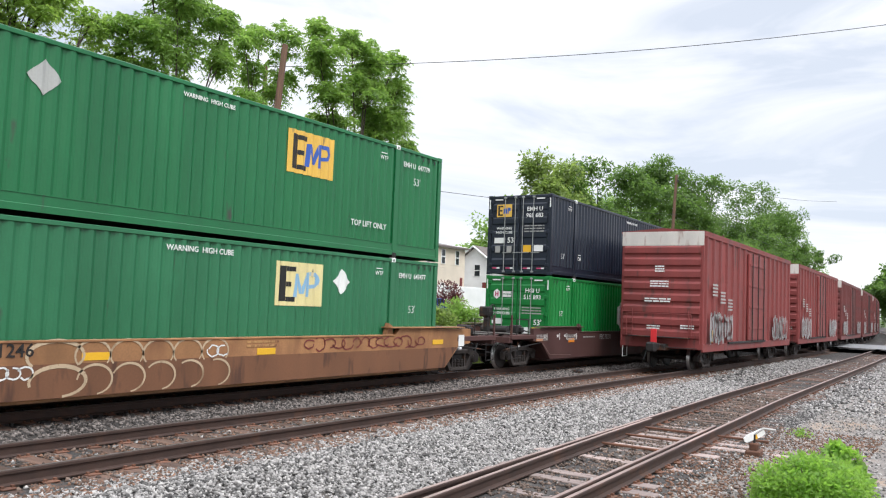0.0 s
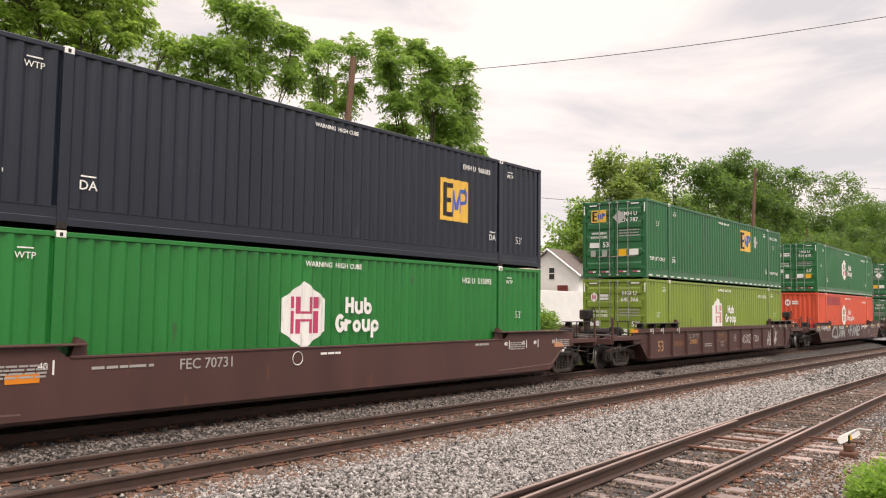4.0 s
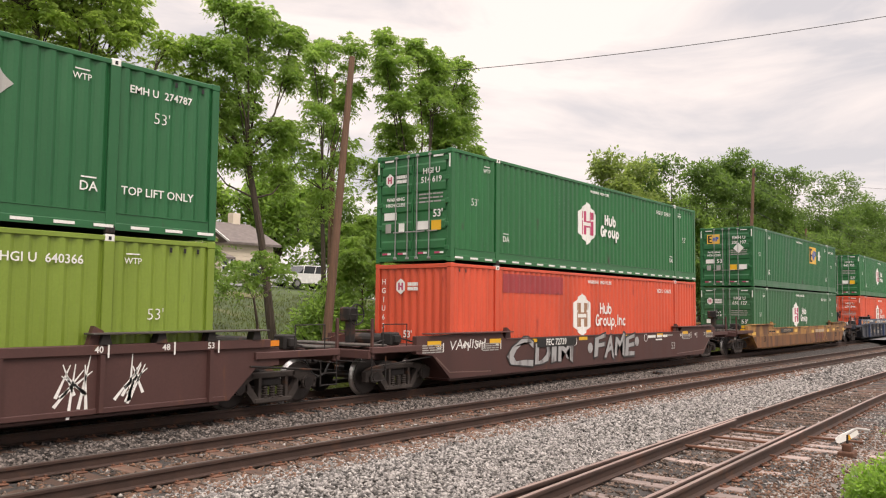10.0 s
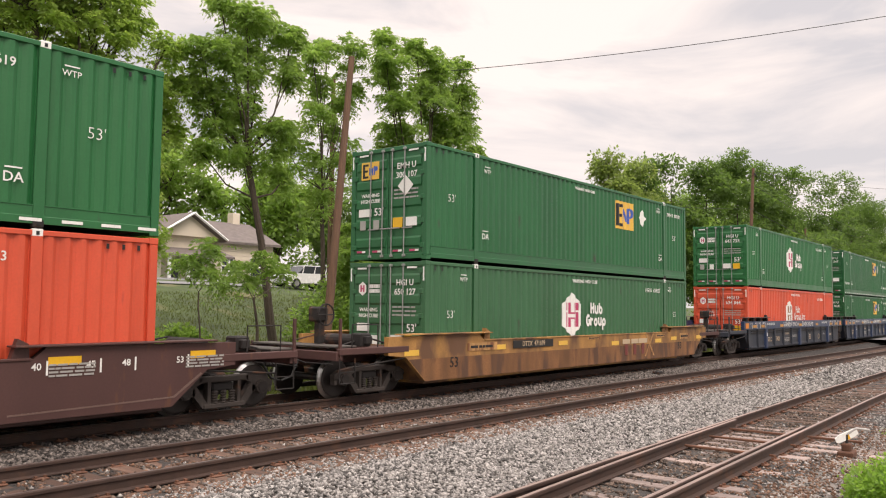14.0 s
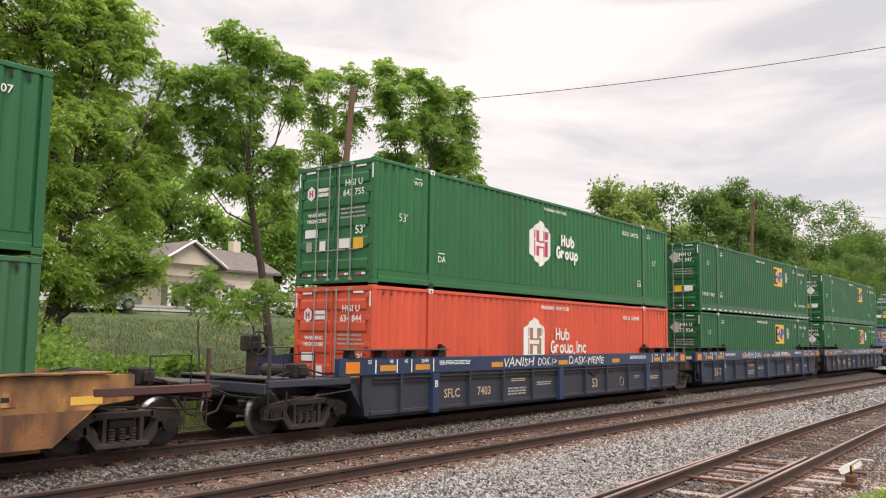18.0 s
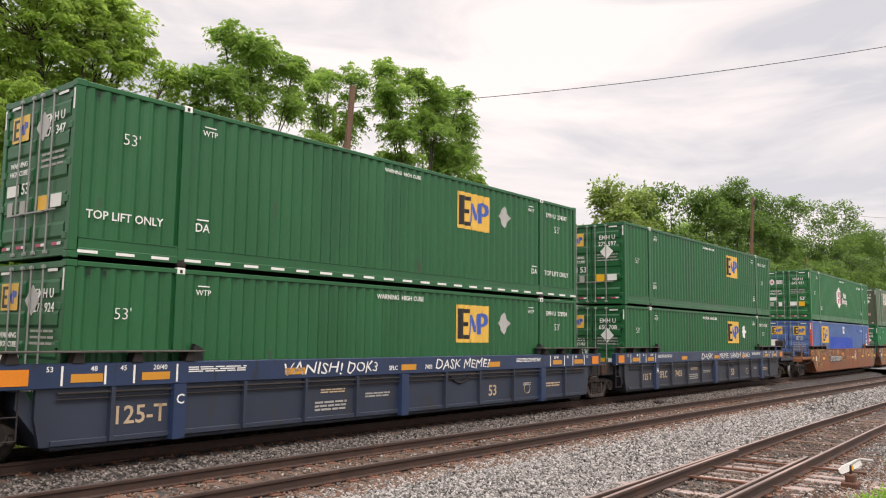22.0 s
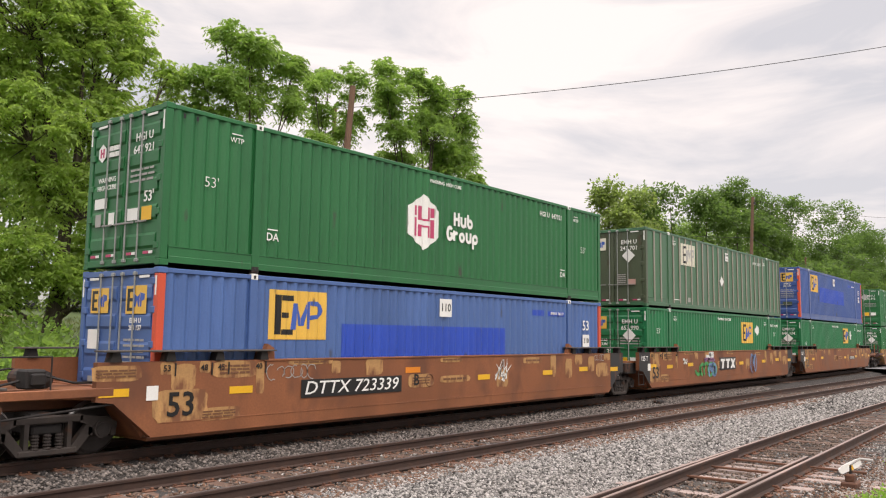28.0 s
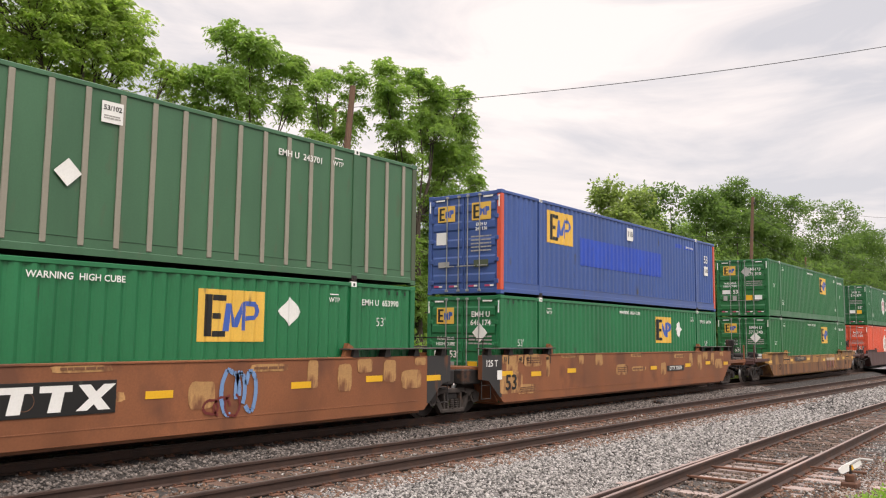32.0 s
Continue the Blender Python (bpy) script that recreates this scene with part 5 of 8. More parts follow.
# the loads
stack(X[0], container("chalky green container with yellow and white company mark", GREEN_WORN, "emp", "EMHU", "643477", board=CREAM, second=SKY_MARK, side_diamond=WHITE, diamond_x=4.05, diamond_z=2.2, emp_x=2.62, warn=0.112),
      container("dark green container with yellow company mark", GREEN_SUNNY, "emp", "EMHU", "647779", top_lift="inner", emp_x=2.8, side_diamond=GREY_BOARD, diamond_x=-3.5, diamond_z=2.24, size_z=2.04))
stack(X[1], container("bright green container with white six-sided sign", GREEN_LIVELY, "hub", "HGIU", "515893", warn=0.112),
      container("black-blue container with yellow company mark", NAVY, "emp", "EMHU", "968683", emp_x=4.0, emp_w=1.15, emp_h=1.06, emp_z=1.55, number_x=4.9, size_z=0.72, outer=True))
stack(X[2], container("yellow-green container with white house-shaped sign", LIME, "hub", "HGIU", "640366", bar=PINK_FADED, house=True, hex_z=1.62, warn=0.112),
      container("dark green container with yellow company mark", GREEN, "emp", "EMHU", "274787", top_lift=True, reflect=True, diamond=GREY_BOARD, side_diamond=GREY_BOARD, size_z=2.03))
stack(X[3], container("orange-red container with faded sides and blank end", ORANGE_RED, "hub", "HGIU", "636613", doors=False, bar=BAR_BROWN, hex_x=-1.3, patch=((-4.13, 2.45, 3.2, 0.52, RED_PATCH),), warn=0.112),
      container("mid green container with white six-sided sign", GREEN_HUB, "hub", "HGIU", "514619", reflect=True))
stack(X[4], container("faded green container with white six-sided sign", GREEN_OLD, "hub", "HGIU", "650127", warn=0.112),
      container("dark green container with yellow company mark", GREEN, "emp", "EMHU", "300107", diamond=WHITE, low_diamond=True, side_diamond=WHITE))
stack(X[5], container("orange-red container with white house-shaped sign", ORANGE_RED, "hub", "HGIU", "634844", house=True, bar=BAR_BROWN, hex_x=-1.28, hex_z=1.66, warn=0.112),
      container("mid green container with white six-sided sign", GREEN_HUB, "hub", "HGIU", "643755"))
stack(X[6], container("deep green container with yellow company mark", GREEN_DEEP, "emp", "EMHU", "273924", side_diamond=GREY_BOARD, diamond=GREY_BOARD, size_z=2.05, warn=0.112),
      container("deep green container with yellow company mark", GREEN_DEEP, "emp", "EMHU", "274347", top_lift=True, reflect=True, side_diamond=GREY_BOARD, diamond=GREY_BOARD, size_z=2.05))
stack(X[7], container("deep green container with yellow company mark", GREEN_DEEP, "emp", "EMHU", "650708", side_diamond=WHITE, diamond=WHITE, low_diamond=True, size_z=2.03, warn=0.112),
      container("deep green container with yellow company mark", GREEN_DEEP, "emp", "EMHU", "275597", side_diamond=None, diamond=WHITE, low_diamond=True))


def blue_container(number, label, blue):
    c = container(label, blue, "emp", "EMHU", number, post=ORANGE_RED, post_label="orange-red corner post", emp_x=-4.87, emp_z=2.14, emp_w=1.5, emp_h=0.98,
                  number_x=5.3, patch=((-0.55, 1.55, 6.2, 0.88, BLUE_PATCH),))
    for x, z, w, h, t in ((-0.1, 2.45, 0.48, 0.44, 0.2), (7.05, 1.66, 0.42, 0.38, 0.17)):
        part("size_board", panel(w, h, WHITE), None, c, "white board with a number", Matrix.Translation((x, -CW - 0.002, z)))
        part("size_mark", lettering("110", BLACK, t, 0.003), None, c, "", Matrix.Translation((x, -CW - 0.009, z)))
    part("size_mark", lettering("53", WHITE, 0.32, 0.004), None, c, "", Matrix.Translation((7.05, -CW + 0.002, 2.12)))
    part("repaint_patch", draped(panel(0.62, 0.16, BLUE_PATCH), 4.3), None, c, "overpainted patch", Matrix.Translation((4.3, -CW + 0.012, 2.46)))
    part("repaint_patch", draped(panel(0.9, 0.14, BLUE_PATCH), 5.3), None, c, "overpainted patch", Matrix.Translation((5.3, -CW + 0.012, 2.45)))
    return c


stack(X[8], blue_container("286137", "faded blue container with red corner posts", BLUE), container("mid green container with white six-sided sign", GREEN_HUB, "hub", "HGIU", "647921"))
stack(X[9], container("blue-green container with yellow company mark", GREEN_TEAL, "emp", "EMHU", "653990", side_diamond=WHITE, diamond=WHITE, low_diamond=True, emp_x=2.85, diamond_x=4.25, diamond_z=2.2, size_z=2.03, warn=0.112),
      container("grey-green container with outside posts", GREEN_GREY, "emp", "EMHU", "243701", style="posts", door_paint=OLIVE_OLD, post=OLIVE_OLD, board=CREAM_PALE, second=GREY_BOARD, emp_x=-4.1, emp_z=2.17, emp_w=1.42, emp_h=0.86, side_diamond=WHITE, diamond=WHITE, low_diamond=True, diamond_x=-0.42, diamond_z=1.34, number_x=4.4))
stack(X[10], container("blue-green container with yellow company mark", GREEN_TEAL, "emp", "EMHU", "646174", side_diamond=WHITE, diamond=WHITE, low_diamond=True, warn=0.112),
      blue_container("243110", "deep blue container with red corner posts", BLUE_DEEP))
stack(X[11], container("mid green container with yellow company mark", GREEN_HUB, "emp", "EMHU", "371248", diamond=WHITE, low_diamond=True, warn=0.112),
      container("mid green container with yellow company mark", GREEN_HUB, "emp", "EMHU", "275310", diamond=GREY_BOARD))
stack(X[12], container("orange-red container with white six-sided sign", ORANGE_RED, "hub", "HGIU", "635120", bar=GREY_MARK, warn=0.112),
      container("dark green container with white six-sided sign", GREEN, "hub", "HGIU", "514377"))
# ---- paint, numbers, reflectors and sprayed tags on the cars ----
TAN_PATCH = material("faded_tan_patch_paint", (0.47, 0.26, 0.10), 0.7, 0, 0.35, 2.5, 30, 0.1, (0.18, 0.072, 0.032), 0.62, 3.2, streak=(1.2, 1.2, 0.5))
RUSTED_LOW = material("rust_streaked_lower_paint", (0.22, 0.100, 0.040), 0.75, 0, 0.4, 1.4, 26, 0.15, (0.095, 0.046, 0.026), 0.62, 1.6, streak=(1.6, 1.6, 0.4))
LOW_BROWN = paint("brown_lower_side_paint", (0.17, 0.075, 0.036), (0.08, 0.035, 0.02), 0.4, 0.65, 0.2)
TAG_RED = paint("dull_red_spray", (0.16, 0.03, 0.026))
TAG_GREEN = paint("green_spray", (0.04, 0.30, 0.08))
TAG_BLUE = paint("pale_blue_spray", (0.16, 0.28, 0.50))
TAG_PURPLE = paint("dull_purple_spray", (0.22, 0.10, 0.20))
TAG_DARK = paint("dark_spray", (0.03, 0.03, 0.03))


def reflectors(c, spots, mat=YELLOW, w=0.52, h=0.13):
    for x, z in spots:
        mark(c, panel(w, h, mat), x, z, name="yellow_reflector", label="orange-yellow reflective strip")


def size_scale(c, z, spots, mat=WHITE, y=SIDE_Y - 0.006):
    for x, word in spots:
        mark(c, lettering(word, mat, 0.11, 0.002), x - 0.16, z, y, "size_scale")
        mark(c, panel(0.03, 0.22, mat), x, z - 0.02, y, "scale_line")


def sprayed(word, mat, w, h, slant=0.2, bold=0.0, shaky=1.0):
    """Painted letters, slanted and, when shaky, uneven: w wide and h high."""
    def make():
        me = lettering(word, mat, 1.0, bold).copy()
        xs_ = [v.co.x for v in me.vertices]
        k = w / (max(xs_) - min(xs_))
        for v in me.vertices:
            lift = shaky * (0.08 * math.sin(v.co.x * 4.1 + len(word)) + 0.05 * math.sin(v.co.x * 9.7))
            v.co = (v.co.x * k + slant * v.co.z * h, v.co.y * 0.5, (v.co.z * (1 + 0.12 * shaky * math.sin(v.co.x * 3.3)) + lift) * h)
        return me
    return cached(("sprayed", word, w, h, mat.name), make)


def spikes(w, h, mat, seed):
    """A bunch of crossing sprayed strokes."""
    r, s = random.Random(seed), Shape()
    for k in range(9):
        a = r.uniform(0.3, 2.8)
        l, x0, z0 = r.uniform(0.35, 0.6), r.uniform(-0.25, 0.25) * w, r.uniform(-0.15, 0.1) * h
        dx, dz = math.cos(a) * l * w * 0.6, math.sin(a) * l * h
        n = math.hypot(dx, dz)
        ox, oz = -dz / n * 0.028, dx / n * 0.028
        s.add([(x0 - dx + ox, 0, z0 - dz + oz), (x0 - dx - ox, 0, z0 - dz - oz), (x0 + dx - ox * 0.3, 0, z0 + dz - oz * 0.3), (x0 + dx + ox * 0.3, 0, z0 + dz + oz * 0.3)], [(0, 1, 2, 3)])
    return s.mesh("sprayed_tag", mat)


def bubble(w, h, mat, seed):
    """Fat sprayed rounds, as outlines."""
    def make():
        r, s = random.Random(seed), Shape()
        n = 6
        for k in range(n):
            cx, rx = -w / 2 + w * (k + 0.5) / n, w / n * (0.75 if k == 0 else 0.5)
            for zc, a0, a1 in ((0.22 * h, -0.6, 3.8), (-0.22 * h, -1.4, 3.4 - 0.3 * k)):
                pts = [(cx + rx * math.cos(a0 + (a1 - a0) * i / 16) - 0.15 * zc, zc + 0.27 * h * math.sin(a0 + (a1 - a0) * i / 16)) for i in range(17)]
                for i, ((xa, za), (xb, zb)) in enumerate(zip(pts, pts[1:])):
                    d = math.hypot(xb - xa, zb - za) or 1
                    t = (0.034 if k == 0 else 0.022) * (0.6 + 0.4 * math.sin(i / 16 * 3.14))
                    ox, oz = -(zb - za) / d * t, (xb - xa) / d * t
                    s.add([(xa + ox, 0, za + oz), (xa - ox, 0, za - oz), (xb - ox, 0, zb - oz), (xb + ox, 0, zb + oz)], [(0, 1, 2, 3)])
        return s.mesh("sprayed_tag", mat)
    return cached(("bubble", w, h, seed), make)


def band(c, z0, z1, mat, x0=-9.5, x1=9.5, low_cut=0.0):
    part("lower_band", Shape().prism(((x0 + low_cut, z0), (x1 - low_cut, z0), (x1, z1), (x0, z1)), "y", SIDE_Y - 0.004, SIDE_Y + 0.002), mat, c, "darker lower part of the side")


def ring(name, r, mat):
    """A thin painted ring."""
    return cached((name, r), lambda: Shape().path([(r * math.cos(k * 0.3491), 0, r * math.sin(k * 0.3491)) for k in range(19)], 0.008, 4).mesh(name, mat))


OUT = SIDE_Y - 0.010
# tan car: darker lower half, long bubble tag, faint red scrawl
band(ca, 0.275, 0.82, LOW_BROWN, -8.9, 8.9, 0.62)
mark(ca, bubble(3.9, 0.92, LETTER_TAN, 4), -1.45, 0.74, OUT, "sprayed_tag", "pale sprayed bubble letters")
mark(ca, scrawl(31, 4.6, 0.32, TAG_RED, 14, 0.034), 4.9, 1.02, OUT, "sprayed_tag", "dull red sprayed scrawl")
mark(ca, scrawl(62, 0.8, 0.24, WHITE, 4, 0.03), -3.9, 0.70, OUT, "sprayed_tag", "small white sprayed tag")
mark(ca, scrawl(63, 0.5, 0.26, WHITE, 2, 0.03), 0.2, 0.95, OUT, "sprayed_tag", "small white sprayed tag")
mark(ca, lettering("71246", DARK_STEEL, 0.22, 0.003), -3.85, 1.04, OUT, "car_number")
reflectors(ca, ((-2.4, 0.92), (1.5, 0.90), (7.9, 0.98)))
mark(ca, bars(0.9, 0.16, 2, TAN_PATCH, 8), 1.4, 1.06, OUT)
mark(ca, panel(0.3, 0.32, WHITE), 9.1, 1.0, OUT, "sticker", "white sticker")
# dark brown smooth cars
for c_, num in ((cb, "FEC 70731"), (cd, "FEC 72739")):
    size_scale(c_, 1.06, ((6.15, "40"), (7.0, "45"), (7.6, "48"), (8.6, "53")))
    size_scale(c_, 1.06, ((-6.15, "40"), (-7.0, "45"), (-7.6, "48"), (-8.6, "53")))
    for x in (-6.6, 6.55):
        mark(c_, bars(0.75, 0.22, 4, GREY_MARK, 3), x, 1.0, OUT)
    for x in (-9.0, 8.95):
        mark(c_, bars(0.8, 0.22, 4, GREY_MARK, 5), x, 1.02, OUT)
    mark(c_, bars(0.6, 0.10, 1, GREY_MARK, 6), 4.9, 1.08, OUT)
    part("crease_line", Shape().prism(((-8.9, 0.80), (-8.35, 0.42), (-6.6, 0.36), (-6.6, 0.385), (-8.32, 0.445), (-8.86, 0.82)), "y", SIDE_Y - 0.006, SIDE_Y), CREASE, c_, "thin pale line along the bend")
    part("crease_line", Shape().prism(((8.9, 0.80), (8.35, 0.42), (5.6, 0.36), (5.6, 0.385), (8.32, 0.445), (8.86, 0.82)), "y", SIDE_Y - 0.006, SIDE_Y), CREASE, c_, "thin pale line along the bend")
mark(cb, ring("round_mark", 0.13, WHITE), -1.31, 0.98, OUT, "round_mark")
mark(cb, lettering("FEC 70731", GREY_MARK, 0.19, 0.002), -3.4, 0.98, OUT, "car_number")
reflectors(cb, ((-9.15, 0.98), (-6.6, 0.9), (8.75, 0.98)), ORANGE, 0.5, 0.15)
mark(cb, bars(0.6, 0.08, 1, WHITE, 2), -0.4, 1.05, OUT)
mark(cb, bars(1.1, 0.08, 1, GREY_MARK, 9), -5.0, 1.0, OUT)
reflectors(cd, ((-8.95, 1.14), (-6.4, 1.14), (-4.45, 1.13), (-1.66, 1.12), (1.44, 1.12), (4.06, 1.12), (6.42, 1.14), (8.9, 1.14)))
mark(cd, panel(2.2, 0.26, BLACK), -3.25, 1.04, OUT - 0.014, "number_board", "black number patch")
mark(cd, lettering("FEC 72739", WHITE, 0.19, 0.003), -3.3, 1.04, OUT - 0.020, "car_number")
mark(cd, lettering("53", GREY_MARK, 0.27, 0.004), 5.25, 0.67, OUT, "size_mark")
for x_, w_, z_ in ((3.35, 0.62, 1.06), (4.02, 0.40, 1.06), (4.50, 0.40, 1.06), (3.95, 0.55, 0.94)):
    mark(cd, panel(w_, 0.09 if z_ > 1 else 0.05, WHITE), x_, z_, OUT, "company_name", "white bar of a company name")
mark(cd, ring("round_mark", 0.13, WHITE), 2.85, 1.03, OUT, "round_mark")
mark(cd, ring("round_mark", 0.13, WHITE), -2.2, 1.03, OUT, "round_mark")
mark(cd, sprayed("VANISH", WHITE, 1.5, 0.22), -7.6, 1.08, OUT, "sprayed_tag", "white sprayed tag")


def silver_letters(c, word, x, z, w, h, seed):
    """Large sprayed block letters: silver faces on a black backing."""
    n = len(word)
    for k, ch_ in enumerate(word):
        at_x, at_z = x - w / 2 + w * (k + 0.5) / n, z + (0.03, -0.02, 0.02, -0.01)[k % 4]
        mark(c, sprayed(ch_, TAG_DARK, w / n * 1.10, h * 1.02, 0.12, 0.06), at_x, at_z, OUT - 0.003 - 0.002 * k, "tag_backing", "black sprayed outline")
        mark(c, sprayed(ch_, SILVER, w / n * 0.97, h * 0.92, 0.12, 0.03), at_x, at_z, OUT - 0.012 - 0.001 * k, "block_letter", "silver sprayed block letter")


silver_letters(cd, "FAME", 0.45, 0.76, 2.9, 0.72, 1)
mark(cd, cached(("tagdot",), lambda: Shape().disc((0, 0, 0), "y", ((-0.002, 0.02), (-0.002, 0.16), (0.002, 0.16), (0.002, 0.02)), 16).mesh("tag_dot", SILVER)), 2.12, 0.92, OUT - 0.004, "tag_dot", "silver sprayed dot")
mark(cd, cached(("tagdot",), None), -1.22, 0.80, OUT - 0.004, "tag_dot", "silver sprayed dot")
mark(cd, cached(("tagdot",), None), -2.6, 0.68, OUT - 0.004, "tag_dot", "silver sprayed dot")
for k, (ch_, dx, hh) in enumerate((("C", -5.2, 0.72), ("D", -4.05, 0.66), ("I", -3.42, 0.62), ("M", -2.75, 0.56))):
    mark(cd, sprayed(ch_, TAG_DARK, (1.4, 0.9, 0.36, 0.95)[k], hh + 0.05, 0.05, 0.055), dx, 0.70, OUT - 0.002, "tag_backing", "black sprayed backing")
    mark(cd, sprayed(ch_, SILVER, (1.3, 0.82, 0.27, 0.87)[k], hh, 0.05, 0.03), dx, 0.70, OUT - 0.008, "block_letter", "silver sprayed block letter")
# ribbed brown car
reflectors(cc, ((-9.3, 1.28), (-6.5, 1.28), (-4.35, 1.28), (-2.24, 1.28), (-0.12, 1.28), (2.0, 1.28), (4.14, 1.28), (6.27, 1.28), (9.2, 1.28)), ORANGE, 0.5, 0.11)
IN = SIDE_Y + 0.044
mark(cc, lettering("53", TAN_PATCH, 0.40, 0.006), -7.25, 0.68, IN, "size_mark")
mark(cc, bars(0.95, 0.2, 1, LOW_BROWN, 19, 0.1), -5.6, 0.76, IN, "company_name", "faded bars of a company name")
mark(cc, lettering("208009", TAN_PATCH, 0.2, 0.003), -4.1, 0.78, IN, "car_number")
mark(cc, bars(0.8, 0.16, 2, GREY_MARK, 21), -2.55, 0.62, IN)
mark(cc, scrawl(56, 1.0, 0.18, GREY_MARK, 7, 0.014), -4.1, 1.0, IN, "sprayed_tag", "thin grey sprayed tag")
size_scale(cc, 1.28, ((5.95, "40"), (7.15, "48"), (8.05, "53"), (-7.15, "48"), (-8.05, "53"), (-5.7, "20")), WHITE, SIDE_Y - 0.018)
mark(cc, lettering("IL 53-2", GREY_MARK, 0.10, 0.001), -0.97, 0.69, IN - 0.002, "car_sizes")
mark(cc, lettering("IW 8-8", GREY_MARK, 0.10, 0.001), -0.96, 0.55, IN - 0.002, "car_sizes")
mark(cc, scrawl(51, 1.1, 0.36, TAN_PATCH, 5, 0.02), -1.0, 0.90, IN, "sprayed_tag", "tan sprayed tag")
mark(cc, panel(0.02, 0.24, GREY_MARK), 0.52, 0.84, IN)
mark(cc, panel(0.02, 0.24, GREY_MARK), 0.74, 0.84, IN)
mark(cc, panel(0.24, 0.02, GREY_MARK), 0.63, 0.97, IN - 0.004)
mark(cc, panel(0.24, 0.02, GREY_MARK), 0.63, 0.71, IN - 0.004)
mark(cc, bars(0.12, 0.14, 3, GREY_MARK, 22), 0.63, 0.84, IN)
mark(cc, scrawl(57, 1.25, 0.42, WHITE, 8, 0.022), 2.05, 0.76, IN, "sprayed_tag", "white sprayed tag")
mark(cc, scrawl(58, 0.6, 0.42, WHITE, 3, 0.028), 3.5, 0.76, IN, "sprayed_tag", "white sprayed tag")
for x_, w_, h_ in ((5.45, 0.8, 0.75), (6.42, 0.6, 0.75)):
    mark(cc, cached(("spikes", x_), lambda: spikes(w_, h_, WHITE, int(x_ * 10))), x_, 0.76, IN, "sprayed_tag", "white sprayed tag with spikes and drips")
# weathered yellow cars
for c_ in (ce, ck):
    band(c_, 0.275, 0.80, RUSTED_LOW, -8.9, 8.9, 0.62)
    reflectors(c_, ((-8.8, 0.95), (-5.2, 0.98), (-1.9, 1.0), (1.5, 0.9), (4.9, 0.9), (6.3, 0.95), (8.8, 0.95)), MARK_YELLOW)
    for x, z, w_, h_ in ((-6.0, 1.02, 1.3, 0.2), (-3.2, 1.05, 1.0, 0.16), (0.0, 1.1, 0.8, 0.09), (5.1, 1.08, 0.8, 0.12), (7.3, 1.02, 0.9, 0.22)):
        mark(c_, panel(w_, h_, TAN_PATCH), x, z, OUT - 0.002, "faded_patch", "faded lettering patch")
        mark(c_, bars(w_ * 0.8, h_ * 0.6, 1, DARK_STEEL, int(x * 3) + 40), x, z, OUT - 0.007)
    mark(c_, panel(2.1, 0.21, BLACK), -3.55, 1.03, OUT - 0.010, "number_board", "black number patch")
    mark(c_, lettering("DTTX  471699", LETTER_TAN, 0.14, 0.002), -3.55, 1.03, OUT - 0.016, "car_number")
    mark(c_, lettering("53", DARK_STEEL, 0.26, 0.004), 6.85, 0.66, OUT, "size_mark")
    mark(c_, lettering("53", DARK_STEEL, 0.26, 0.004), -7.2, 0.66, OUT, "size_mark")
    for turn in (-1, 1):
        mark(c_, cached(("patch_cross", turn), lambda: Shape().prism(((-0.42, -0.42 * turn), (-0.30, -0.42 * turn), (0.42, 0.42 * turn), (0.30, 0.42 * turn)), "y", -0.001, 0.001).mesh("faded_patch", TAN_PATCH)), 4.15, 0.80, OUT - 0.004 - 0.002 * turn, "faded_patch", "pale crossed streak of a faded mark")
    for k, (dx, w_) in enumerate(((2.3, 0.55), (2.95, 0.55), (3.6, 0.7))):
        mark(c_, panel(w_, 0.16, LETTER_TAN), dx, 0.93, OUT - 0.002, "company_mark", "pale block of a faded company mark")
        mark(c_, panel(0.22, 0.36, TAG_RED), dx, 0.66, OUT - 0.002, "company_mark", "dull red block of a faded company mark")
